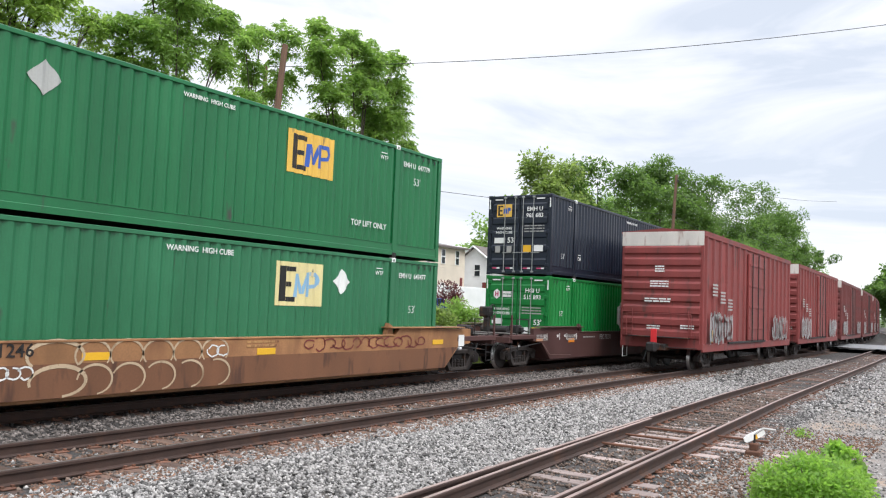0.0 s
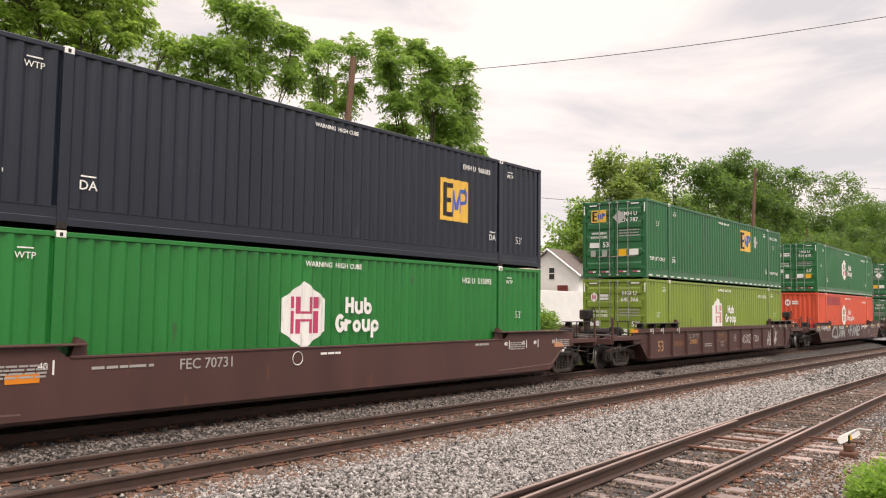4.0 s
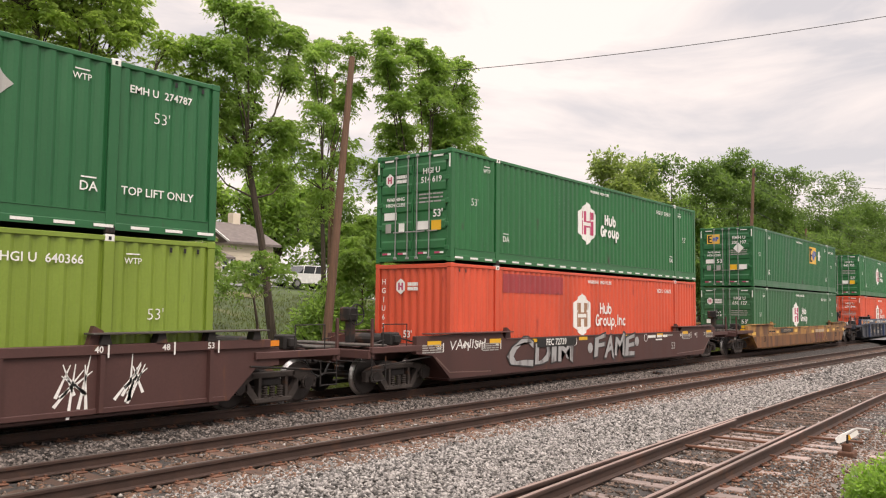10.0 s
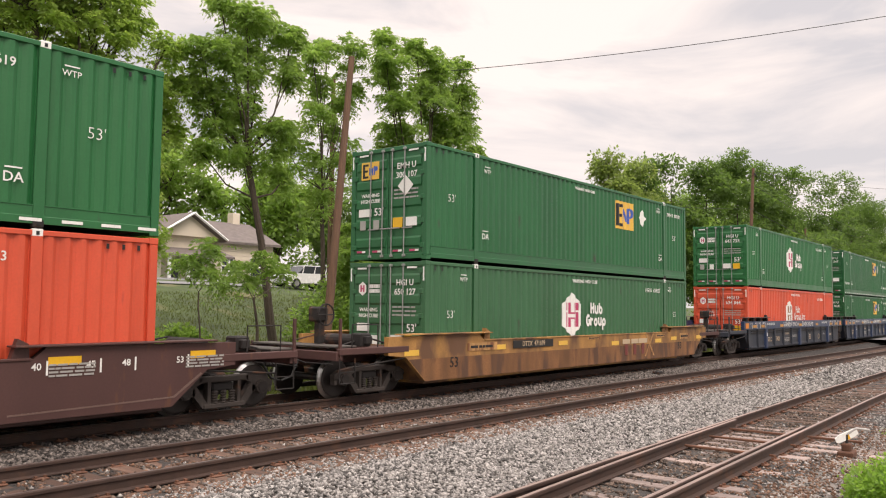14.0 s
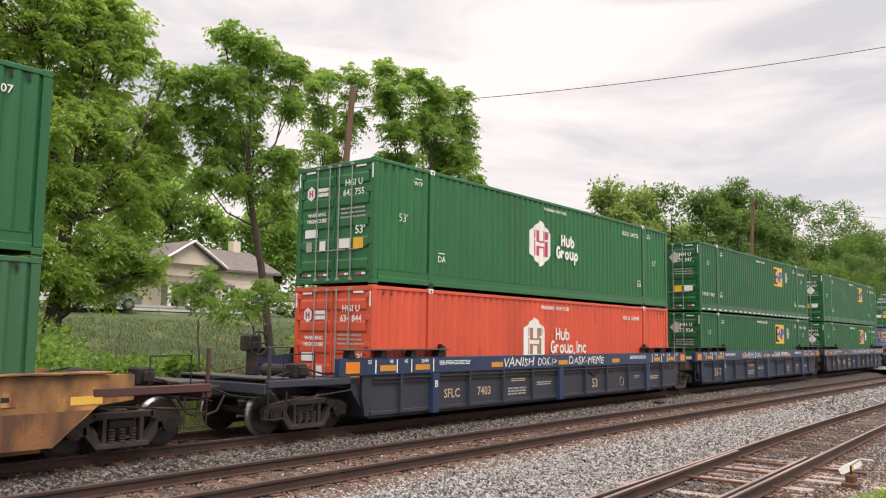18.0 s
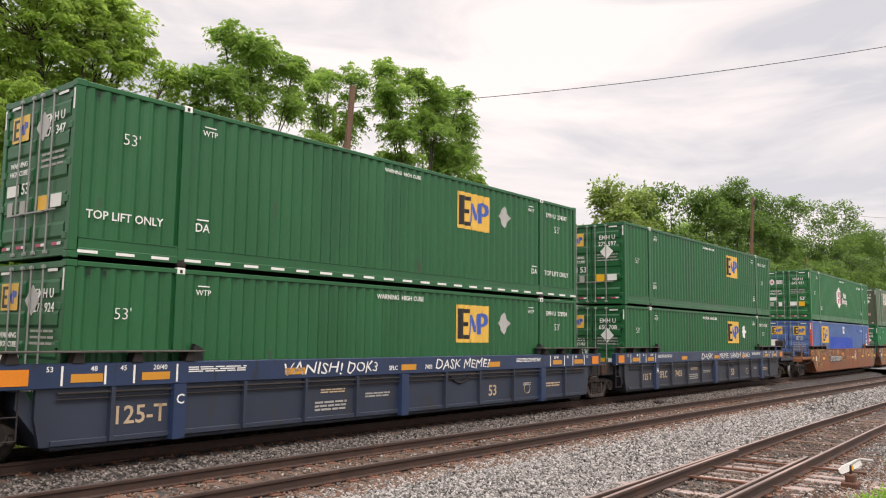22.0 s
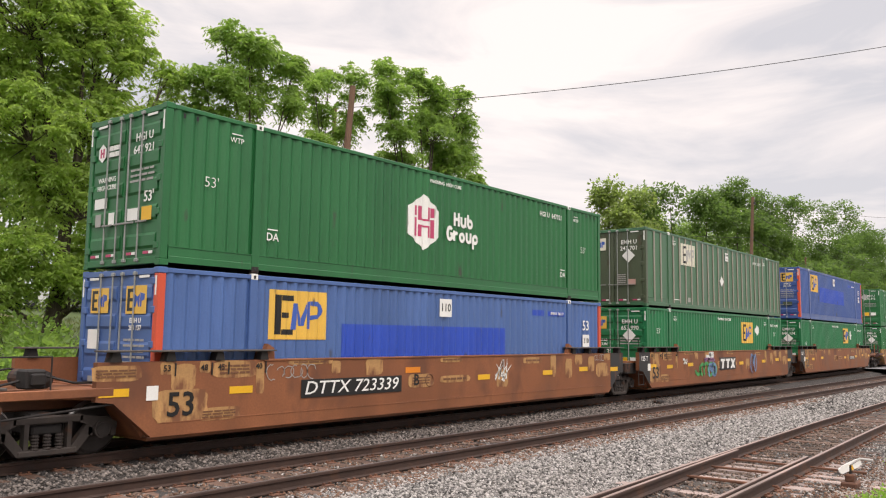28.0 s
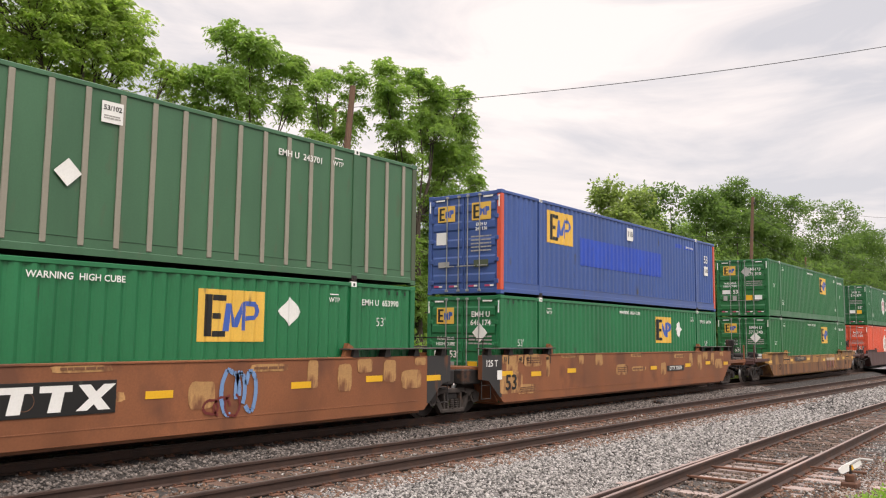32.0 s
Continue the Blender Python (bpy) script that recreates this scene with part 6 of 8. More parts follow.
# blue three-platform car
for i, c_ in enumerate(ua):
    yo = SIDE_Y - 0.016
    for x in (-7.75, -6.55, -3.5, -0.09, 3.32, 6.55, 7.8):
        mark(c_, panel(0.52, 0.13, WORN_ORANGE), x, 1.29, yo, "yellow_reflector", "orange-yellow reflective strip")
    for e_ in (-1, 1):
        for x, word in ((6.15, "20/40"), (6.95, "45"), (7.45, "48"), (8.15, "53")):
            mark(c_, panel(0.035, 0.30, WHITE), e_ * x, 1.33, yo, "scale_line")
            mark(c_, lettering(word, WHITE, 0.085, 0.001), e_ * x + (0.10 + 0.045 * len(word) if e_ > 0 else -0.10 - 0.045 * len(word)), 1.43, yo, "size_scale")
        mark(c_, panel(0.42, 0.24, ORANGE), e_ * 8.86, 1.32, yo - 0.003, "end_reflector", "large orange reflective plate")
    for x in (-5.3, 5.0):
        mark(c_, bars(1.25, 0.11, 3, WHITE, 60), x, 1.38, yo)
    yi = SIDE_Y + 0.044
    mark(c_, lettering("53", LETTER_TAN, 0.28, 0.005), (1.98, 3.34, 1.98)[i], 0.60, yi, "size_mark")
    mark(c_, bars(0.9, 0.22, 3, GREY_MARK, 68), -2.45, 0.56, yi)
    mark(c_, bars(0.8, 0.12, 2, GREY_MARK, 70), -1.05, 0.72, yi)
    mark(c_, bars(0.7, 0.10, 2, LETTER_TAN, 71), -2.4, 0.86, yi)
    mark(c_, bars(0.4, 0.10, 2, GREY_MARK, 72), 5.0, 0.72, yi)
    mark(c_, bars(0.9, 0.14, 2, LETTER_TAN, 73), 6.35, 0.66, yi)
    mark(c_, ring("round_marking", 0.14, LETTER_TAN), 3.85 if i != 1 else 5.0, 0.60, yi, "round_mark")
    part("slack_cable", Shape().path([(1.5 + 0.1 * k, SIDE_Y + 0.02, 1.02 - 0.16 * math.sin(k / 8 * math.pi)) for k in range(9)], 0.02), DARK_STEEL, c_, "drooping pipe loop")
    part("rail_pipe", Shape().tube((-8.2, SIDE_Y + 0.0, 1.06), (8.2, SIDE_Y + 0.0, 1.06), 0.022), DARK_STEEL, c_, "long brake pipe")
    part("rail_pipe", Shape().tube((-8.2, SIDE_Y + 0.01, 0.97), (8.2, SIDE_Y + 0.01, 0.97), 0.014), DARK_STEEL, c_, "long brake pipe")
    mark(c_, lettering("BCA"[i], WHITE, 0.17, 0.003), -6.1, 0.88, SIDE_Y - 0.072, "unit_letter")
mark(ua[0], lettering("SFLC", LETTER_TAN, 0.22, 0.004), -5.35, 0.62, SIDE_Y + 0.044, "car_code")
mark(ua[0], lettering("7403", LETTER_TAN, 0.22, 0.004), -4.0, 0.62, SIDE_Y + 0.044, "car_number")
mark(ua[1], lettering("125-T", LETTER_TAN, 0.30, 0.005), -6.78, 0.66, SIDE_Y + 0.044, "car_number")
mark(ua[2], lettering("SFLC", LETTER_TAN, 0.24, 0.004), -5.35, 0.70, SIDE_Y + 0.044, "car_code")
mark(ua[2], lettering("7403", LETTER_TAN, 0.24, 0.004), -3.95, 0.70, SIDE_Y + 0.044, "car_number")
mark(ua[2], lettering("125 T", LETTER_TAN, 0.22, 0.004), -6.75, 0.66, SIDE_Y + 0.044, "car_number")
mark(ua[1], lettering("SFLC", WHITE, 0.10, 0.002), -0.62, 1.28, SIDE_Y - 0.017, "car_code")
mark(ua[1], lettering("7403", WHITE, 0.10, 0.002), 0.62, 1.28, SIDE_Y - 0.017, "car_number")
for c_, spots in ((ua[0], (("VANISH", -2.45, 1.5), ("DOK.1>", -0.98, 1.0), ("DASK-MEME", 1.35, 2.2))), (ua[1], (("VANISH!", -3.0, 1.6), ("DOK3", -1.6, 0.9), ("DASK MEME?", 2.0, 2.2))), (ua[2], (("DASK", -1.15, 1.2), ("MEME:", 0.8, 1.1), ("VANISH", 2.2, 1.3), ("DOK3", 3.6, 0.9)))):
    for word, x, w_ in spots:
        mark(c_, sprayed(word, WHITE, w_, 0.23, 0.25, 0.0), x, 1.32, SIDE_Y - 0.018, "sprayed_tag", "white sprayed tag")
# rusty brown three-platform car
DARK_END = paint("dark_grey_end_paint", (0.030, 0.029, 0.029), RUST, 0.25, 0.6, 0.2)
for i, c_ in enumerate(ub):
    r = random.Random(80 + i)
    d_ = -0.2 if i else 0.0
    for k, (x, z, w_, h_) in enumerate(((-8.87, 1.34, 0.95, 0.26), (-7.63 + d_, 1.24, 0.55, 0.5), (-6.55 + d_, 1.36, 0.9, 0.34), (-5.97, 1.18, 0.2, 0.66), (-6.86 + d_, 0.58, 0.95, 0.26), (-7.66 + d_, 0.77, 1.0, 0.60), (-7.95 + d_, 1.40, 0.3, 0.24), (-7.2 + d_, 1.41, 0.24, 0.2),
                         (-4.7, 1.46, 1.2, 0.10), (-4.0, 1.34, 0.3, 0.3), (-2.85, 1.32, 0.55, 0.36), (-1.25, 0.97, 0.85, 0.34), (-0.1, 1.44, 0.95, 0.14), (0.04, 0.97, 1.25, 0.17), (2.1, 0.92, 0.5, 0.5),
                         (3.6, 1.36, 1.0, 0.16), (4.7, 1.2, 0.3, 0.6), (5.6, 1.1, 0.4, 0.6), (6.2, 1.34, 0.5, 0.3), (7.0, 1.2, 0.4, 0.5), (7.75, 1.0, 0.8, 0.42), (8.05, 1.40, 0.4, 0.2))):
        w2, h2 = w_ * r.uniform(0.88, 1.12), h_ * r.uniform(0.88, 1.1)
        if 1 <= i and x < -8.6:
            continue
        mark(c_, cached(("fade", i, k), lambda: Shape().prism(tuple((w2 / 2 * math.copysign(abs(math.cos(a)) ** 0.4, math.cos(a)) * r.uniform(0.92, 1.04), h2 / 2 * math.copysign(abs(math.sin(a)) ** 0.4, math.sin(a)) * r.uniform(0.92, 1.04)) for a in [q * 0.2618 for q in range(24)]), "y", -0.0008, 0.0008).mesh("faded_patch", TAN_PATCH)), x, z, SIDE_Y - 0.003 - 0.0003 * k, "faded_patch", "faded tan repaint patch")
        if h_ < 0.35 and w_ > 0.6:
            mark(c_, bars(w_ * 0.75, h_ * 0.55, 3 if h_ > 0.2 else 1, LOW_BROWN, int(x * 5) + 90), x, z, SIDE_Y - 0.013)
    reflectors(c_, ((-8.9 if not i else -8.05, 1.03), (-6.4 + d_, 0.98), (-3.5 if not i else -4.6, 1.02), (1.26, 0.97), (4.4, 1.0), (6.5, 1.05), (8.55, 1.0)))
    mark(c_, lettering("53", BLACK, 0.42, 0.008), -7.66 + d_, 0.77, SIDE_Y - 0.016, "size_mark")
    size_scale(c_, 1.40, ((-7.8 + d_, "53"), (-7.06 + d_, "48"), (-6.7 + d_, "45"), (-5.85, "40")), BLACK, SIDE_Y - 0.016)
    mark(c_, panel(0.22, 0.24, WHITE), -8.22 + d_, 1.0, SIDE_Y - 0.012, "sticker", "white sticker")
    mark(c_, ring("round_stencil", 0.14, LOW_BROWN), -0.96, 0.97, SIDE_Y - 0.014, "round_mark")
    part("weld_seam", Shape().cbox(-8.0, 8.0, SIDE_Y - 0.006, SIDE_Y + 0.002, 0.485, 0.505, 0.002), BROWN_TTX, c_, "long weld seam")
    for e_ in (-1, 1):
        if (e_ < 0 and i > 0) or (e_ > 0 and i < 2):
            part("end_panel", Shape().prism(((e_ * 9.2, 0.90), (e_ * 8.9, 0.86), (e_ * 8.40, 0.42), (e_ * 8.31, 0.42), (e_ * 8.31, 1.522), (e_ * 9.2, 1.522)), "y", SIDE_Y - 0.0025, SIDE_Y + 0.001), DARK_END, c_, "dark grey end panel")
    if i:
        mark(c_, lettering("125 T", WHITE, 0.17, 0.003), -8.78, 1.30, SIDE_Y - 0.008, "car_number")
mark(ub[0], panel(3.0, 0.36, BLACK), -3.45, 0.93, SIDE_Y - 0.014, "number_board", "black number patch")
mark(ub[0], sprayed("DTTX 723339", WHITE, 2.75, 0.27, 0.28, 0.006, 0.0), -3.45, 0.93, SIDE_Y - 0.020, "car_number")
reflectors(ub[0], ((-1.55, 1.22),), ORANGE)
mark(ub[0], lettering("B", BLACK, 0.26, 0.006), -1.43, 0.98, SIDE_Y - 0.016, "unit_letter")
mark(ub[0], scrawl(59, 1.2, 0.34, GREY_MARK, 6, 0.018), -5.2, 1.28, SIDE_Y - 0.016, "sprayed_tag", "pale sprayed tag")
mark(ub[0], spikes(0.8, 0.6, WHITE, 60), 2.12, 1.12, SIDE_Y - 0.016, "sprayed_tag", "white sprayed tag")
mark(ub[0], scrawl(61, 0.6, 0.22, GREY_MARK, 4, 0.016), 7.5, 1.38, SIDE_Y - 0.016, "sprayed_tag", "pale sprayed tag")
mark(ub[1], panel(1.95, 0.52, BLACK), -0.5, 0.99, SIDE_Y - 0.014, "number_board", "black company board")
mark(ub[1], cached(("crossmark",), lambda: Shape().prism(((-0.30, -0.20), (-0.12, -0.20), (0.34, 0.20), (0.14, 0.20)), "y", -0.002, 0.002).prism(((-0.28, 0.20), (-0.08, 0.20), (0.26, -0.20), (0.06, -0.20)), "y", -0.0045, -0.0025).mesh("company_mark", WHITE)), 0.12, 0.99, SIDE_Y - 0.020, "company_mark", "white crossed bars of a company mark")
for dx, w_ in ((-1.1, 0.50), (-0.5, 0.50)):
    mark(ub[1], cached(("blockmark", w_), lambda: Shape().prism(((-w_ / 2, 0.10), (w_ / 2, 0.10), (w_ / 2, 0.20), (-w_ / 2, 0.20)), "y", -0.002, 0.002).prism(((-0.12, -0.20), (0.08, -0.20), (0.13, 0.10), (-0.06, 0.10)), "y", -0.002, 0.002).mesh("company_mark", WHITE)), dx, 0.99, SIDE_Y - 0.020, "company_mark", "white block of a company mark")
for sd, x, z, w_, h_, m_, n_, t_ in ((83, -3.0, 0.80, 2.2, 0.62, TAG_GREEN, 5, 0.14), (84, -2.3, 0.76, 0.8, 0.55, TAG_BLUE, 4, 0.12), (85, -2.6, 1.36, 0.7, 0.22, WHITE, 2, 0.16), (86, 2.9, 0.95, 0.7, 0.9, TAG_BLUE, 3, 0.09), (87, 2.5, 0.7, 0.7, 0.4, TAG_RED, 3, 0.05), (88, -5.2, 1.16, 0.4, 0.25, WHITE, 2, 0.09), (89, -2.7, 1.18, 0.9, 0.14, TAG_PURPLE, 2, 0.1)):
    mark(ub[1], scrawl(sd, w_, h_, m_, n_, t_), x, z, SIDE_Y - 0.012 - 0.001 * (sd - 82), "sprayed_tag", "coloured sprayed patch")
mark(ub[2], panel(1.6, 0.2, BLACK), 3.2, 0.92, SIDE_Y - 0.014, "number_board", "black number patch")
mark(ub[2], lettering("DTTX 723339", WHITE, 0.14, 0.003), 3.2, 0.92, SIDE_Y - 0.020, "car_number")
# ---- the red boxcars leaving on the near main track ----
BOXCARS = []
FLAG_RED = paint("bright_red_flag_paint", (0.62, 0.03, 0.035))
BAND_WHITE = paint("dirty_white_band_paint", (0.60, 0.56, 0.51), (0.36, 0.26, 0.22), 0.35)


def boxcar(label, red, length=16.0, plain_end=True):
    h, w = length / 2, 1.55
    c = thing("boxcar", label, "freight car", group="boxcar train")
    zb, zt = 0.95, 5.05
    part("body", Shape().cbox(-h + 0.05, h - 0.05, -w + 0.05, w - 0.05, zb, zt, 0.02), red, c)
    part("roof", Shape().prism(((-w - 0.02, zt - 0.03), (w + 0.02, zt - 0.03), (w + 0.02, zt + 0.04), (0, zt + 0.16), (-w - 0.02, zt + 0.04)), "x", -h, h), red, c, "low gable roof painted red")
    for side in (-1, 1):
        part("side_sill", Shape().cbox(-h + 0.05, h - 0.05, min(side * w, side * (w - 0.1)), max(side * w, side * (w - 0.1)), 0.72, 1.02, 0.015), red, c)
        part("top_plate", Shape().cbox(-h + 0.02, h - 0.02, min(side * (w + 0.01), side * (w - 0.1)), max(side * (w + 0.01), side * (w - 0.1)), zt - 0.16, zt, 0.015), red, c)
        y = side * (w - 0.02)
        for k in range(17):
            x = -h + 0.35 + k * (2 * h - 0.7) / 16
            if -1.6 < x < 1.9:
                continue
            part("side_post", cached(("bpost", red.name), lambda: Shape().prism(((-0.09, -0.03), (0.09, -0.03), (0.05, 0.045), (-0.05, 0.045)), "z", 1.0, 4.92).mesh("side_post", red)), None, c, at=Matrix.Translation((x, y, 0)) @ Matrix.Rotation(math.pi if side < 0 else 0, 4, "Z"))
        d = part("door", Shape().cbox(-1.35, 1.75, min(side * (w + 0.055), side * (w - 0.03)), max(side * (w + 0.055), side * (w - 0.03)), 1.08, 4.75, 0.015), red, c, "sliding plug door")
        for z in (1.6, 2.5, 3.4, 4.3):
            part("door_rib", Shape().cbox(-1.3, 1.7, min(side * (w + 0.085), side * (w + 0.05)), max(side * (w + 0.085), side * (w + 0.05)), z - 0.05, z + 0.05, 0.01), red, d)
        for x in (-0.9, 0.2, 1.3):
            part("door_bar", Shape().tube((x, side * (w + 0.10), 1.05), (x, side * (w + 0.10), 4.8), 0.022), DARK_STEEL, d)
        part("door_track", Shape().cbox(-4.6, 1.9, min(side * (w + 0.07), side * w), max(side * (w + 0.07), side * w), 0.98, 1.06, 0.01), DARK_STEEL, c)
    for e_ in (-1, 1):
        en = part("end_wall", Shape().cbox(min(e_ * (h - 0.06), e_ * (h - 0.0)), max(e_ * (h - 0.06), e_ * h), -w + 0.01, w - 0.01, zb - 0.15, zt + 0.02, 0.02), red, c)
        for k in range(8):
            z = 1.15 + k * 0.44
            part("end_rib", Shape().prism(((e_ * h, z), (e_ * (h + 0.055), z + 0.06), (e_ * (h + 0.055), z + 0.26), (e_ * h, z + 0.34)), "y", -w + 0.12, w - 0.12), red, en, "pressed horizontal end rib")
        part("white_band", Shape().cbox(min(e_ * (h + 0.012), e_ * h), max(e_ * (h + 0.012), e_ * h), -w + 0.01, w - 0.01, 4.56, zt + 0.03, 0.004), BAND_WHITE, en, "dirty white painted upper end")
        for y, z, ww, rows in ((0.05, 3.70, 0.36, 3), (0.05, 3.15, 0.7, 3), (0.1, 2.55, 1.0, 2), (0.25, 1.55, 0.5, 2), (-1.0, 1.6, 0.5, 2)):
            part("marking", bars(ww, rows * 0.09, rows, WHITE, int(z * 10)), None, en, "", Matrix.Translation((e_ * (h + 0.07), y, z)) @ Matrix.Rotation(e_ * math.pi / 2, 4, "Z"))
        x = e_ * (h + 0.28)
        part("end_walk", Shape().cbox(min(e_ * h, e_ * (h + 0.35)), max(e_ * h, e_ * (h + 0.35)), -1.1, 1.1, 1.18, 1.22, 0.006), DARK_STEEL, c, "crossover platform")
        for y in (-1.45, 1.45):
            part("ladder", Shape().path([(e_ * (h + 0.1), y, 1.0), (e_ * (h + 0.1), y, 2.2)], 0.016).path([(e_ * (h + 0.1), y - 0.4 * (1 if y > 0 else -1), 1.0), (e_ * (h + 0.1), y - 0.4 * (1 if y > 0 else -1), 2.2)], 0.016)
                 .path([(e_ * (h + 0.1), y, 1.3), (e_ * (h + 0.1), y - 0.4 * (1 if y > 0 else -1), 1.3)], 0.014).path([(e_ * (h + 0.1), y, 1.7), (e_ * (h + 0.1), y - 0.4 * (1 if y > 0 else -1), 1.7)], 0.014).path([(e_ * (h + 0.1), y, 2.1), (e_ * (h + 0.1), y - 0.4 * (1 if y > 0 else -1), 2.1)], 0.014), red, c, "short ladder")
            part("corner_step", Shape().path([(e_ * (h - 0.05), y, 0.95), (e_ * (h - 0.05), y, 0.40), (e_ * (h - 0.5), y, 0.40), (e_ * (h - 0.5), y, 0.95)], 0.016), WHITE if y > 0 else DARK_STEEL, c)
        part("grab_rail", Shape().path([(x, -1.2, 1.22), (x, -1.2, 2.05), (x, 1.2, 2.05), (x, 1.2, 1.22)], 0.016), red, c, "thin hand rail")
        part("centre_sill", Shape().cbox(min(e_ * (h - 3), e_ * (h + 0.35)), max(e_ * (h - 3), e_ * (h + 0.35)), -0.3, 0.3, 0.72, 0.96, 0.02), DARK_STEEL, c)
        part("coupler", Shape().cbox(min(e_ * (h + 0.3), e_ * (h + 1.0)), max(e_ * (h + 0.3), e_ * (h + 1.0)), -0.11, 0.11, 0.74, 0.98, 0.03).cbox(min(e_ * (h + 0.8), e_ * (h + 1.12)), max(e_ * (h + 0.8), e_ * (h + 1.12)), -0.18, 0.16, 0.68, 1.02, 0.05), DARK_STEEL, c, "dark cast steel coupler")
        part("uncoupling_lever", Shape().path([(e_ * (h + 0.35), -1.45, 0.85), (e_ * (h + 0.4), -0.5, 0.85), (e_ * (h + 0.6), -0.1, 0.95)], 0.016), DARK_STEEL, c)
        part("air_hose", Shape().path([(e_ * (h + 0.5), 0.3, 0.8), (e_ * (h + 0.7), 0.33, 0.5), (e_ * (h + 0.95), 0.28, 0.36)], 0.025), RUBBER, c, "black rubber air hose")
        truck(c, e_ * (h - 2.2))
    r = random.Random(int(length * 10) + len(BOXCARS))
    for x, ww in ((-h + 2.2, 3.2), (h - 3.0, 3.4)):
        part("sprayed_tag", scrawl(r.randint(0, 99), ww, 1.2, SILVER, 15, 0.12), None, c, "silver sprayed tag", Matrix.Translation((x, -w - 0.09, 1.6)))
    for k in range(3):
        part("marking", bars(0.7, 0.5, 4, GREY_MARK, k + 7), None, c, "", Matrix.Translation((-h + 1.3 + k * 1.1, -w - 0.07, 3.0 - 0.25 * k)))
    part("yellow_reflector", panel(0.1, 0.45, YELLOW), None, c, "yellow reflective strip", Matrix.Translation((-h + 0.9, -w - 0.08, 1.3)))
    return c


for i in range(6):
    b = boxcar("dull red boxcar with white upper ends" if i else "red boxcar with white upper end at the rear of its train", BOX_RED if i in (0, 1) else BOX_RED_DARK)
    BOXCARS.append((b, 29.4 + 8.0 + i * 18.2))
tail = BOXCARS[0][0]
part("rear_flag", Shape().cbox(-8.78, -8.74, -0.12, 0.10, 0.95, 1.5, 0.01), FLAG_RED, tail, "red rear marker flag")


def left(t):
    """How far the boxcars have gone away along the line after t seconds."""
    return 20.5 * t
# ---- trees ----
def leaf_cloud(name, centres, radii, per, size, mat, seed, droop=0.5, long=2.8, flat=0.75):
    """Leaves as small folded blades about many clump centres."""
    r = np.random.RandomState(seed)
    c = np.repeat(np.asarray(centres), per, axis=0)
    rad = np.repeat(np.asarray(radii), per)
    n = len(c)
    d = r.normal(size=(n, 3))
    d /= np.linalg.norm(d, axis=1)[:, None]
    p = c + d * (rad * r.uniform(0.25, 1.0, n) ** 0.6)[:, None] * np.array([1, 1, flat])
    way = d + r.normal(scale=0.6, size=(n, 3)) + np.array([0, 0, -droop])
    way /= np.linalg.norm(way, axis=1)[:, None]
    side = np.cross(way, r.normal(scale=0.5, size=(n, 3)) + np.array([0, 0, 1.0]))
    side /= np.linalg.norm(side, axis=1)[:, None] + 1e-6
    s = (size * r.uniform(0.6, 1.3, n))[:, None]
    v = np.stack([p, p + way * s * 0.5 + side * s * 0.5 / long, p + way * s, p + way * s * 0.5 - side * s * 0.5 / long], 1)
    f = np.arange(4 * n).reshape(n, 4)
    return raw_mesh(name, v.reshape(-1, 3), f, mat)


def spray_cloud(name, centres, radii, fronds, size, mat, seed, pairs=5):
    """Feathered leaves: fronds that fan out from many twig ends and droop, each with pairs of narrow leaflets."""
    r = np.random.RandomState(seed)
    c = np.repeat(np.asarray(centres), fronds, axis=0)
    rad = np.repeat(np.asarray(radii), fronds)
    n = len(c)
    a, up = r.uniform(0, 6.283, n), r.uniform(-0.7, 0.95, n)
    d = np.stack([np.cos(a), np.sin(a), up], -1)
    d /= np.linalg.norm(d, axis=1)[:, None]
    length = rad * r.uniform(0.7, 1.3, n)
    start = c + r.normal(scale=0.12, size=(n, 3)) * rad[:, None]
    out = np.stack([-np.sin(a), np.cos(a), np.zeros(n)], -1)
    quads = []
    for k in range(pairs):
        q = (k + 0.8) / pairs
        base = start + d * (length * q)[:, None] + np.array([0, 0, -0.55]) * (length * q * q)[:, None]
        for side in (-1, 1):
            w = d * 0.55 + out * side + np.array([0, 0, -0.35 - 0.5 * q]) + r.normal(scale=0.22, size=(n, 3))
            w /= np.linalg.norm(w, axis=1)[:, None]
            l = (size * r.uniform(0.75, 1.2, n) * (1.05 - 0.3 * q))[:, None]
            b = d * 0.15 * l + r.normal(scale=0.035, size=(n, 3)) * l + np.array([0, 0, 1.0]) * r.uniform(-0.2, 0.2, n)[:, None] * l
            quads.append(np.stack([base, base + w * l * 0.5 + b, base + w * l, base + w * l * 0.5 - b], 1))
    v = np.concatenate(quads).reshape(-1, 3)
    return raw_mesh(name, v, np.arange(len(v)).reshape(-1, 4), mat)


def limb(s, r, p, d, length, rad, depth, tips):
    """A tapering, crooked limb that forks; gathers its tips."""
    n = 4
    for i in range(n):
        d = (d + Vector((r.uniform(-0.16, 0.16), r.uniform(-0.16, 0.16), r.uniform(-0.04, 0.12)))).normalized()
        q = p + d * (length / n)
        s.tube(p, q, rad * (1 - 0.16 * i), rad * (1 - 0.16 * (i + 1)), 7 if rad > 0.06 else 5, False)
        p = q
        if depth <= 1 and i > 0:
            tips.append(p.copy())
    if depth == 0:
        tips.append(p.copy())
        return
    for k in range(r.choice((2, 3, 3))):
        a = r.uniform(0, 6.28)
        nd = (d * 0.9 + Vector((math.cos(a), math.sin(a), r.uniform(-0.1, 0.5))) * r.uniform(0.5, 0.95)).normalized()
        limb(s, r, p, nd, length * r.uniform(0.6, 0.8), rad * 0.58, depth - 1, tips)


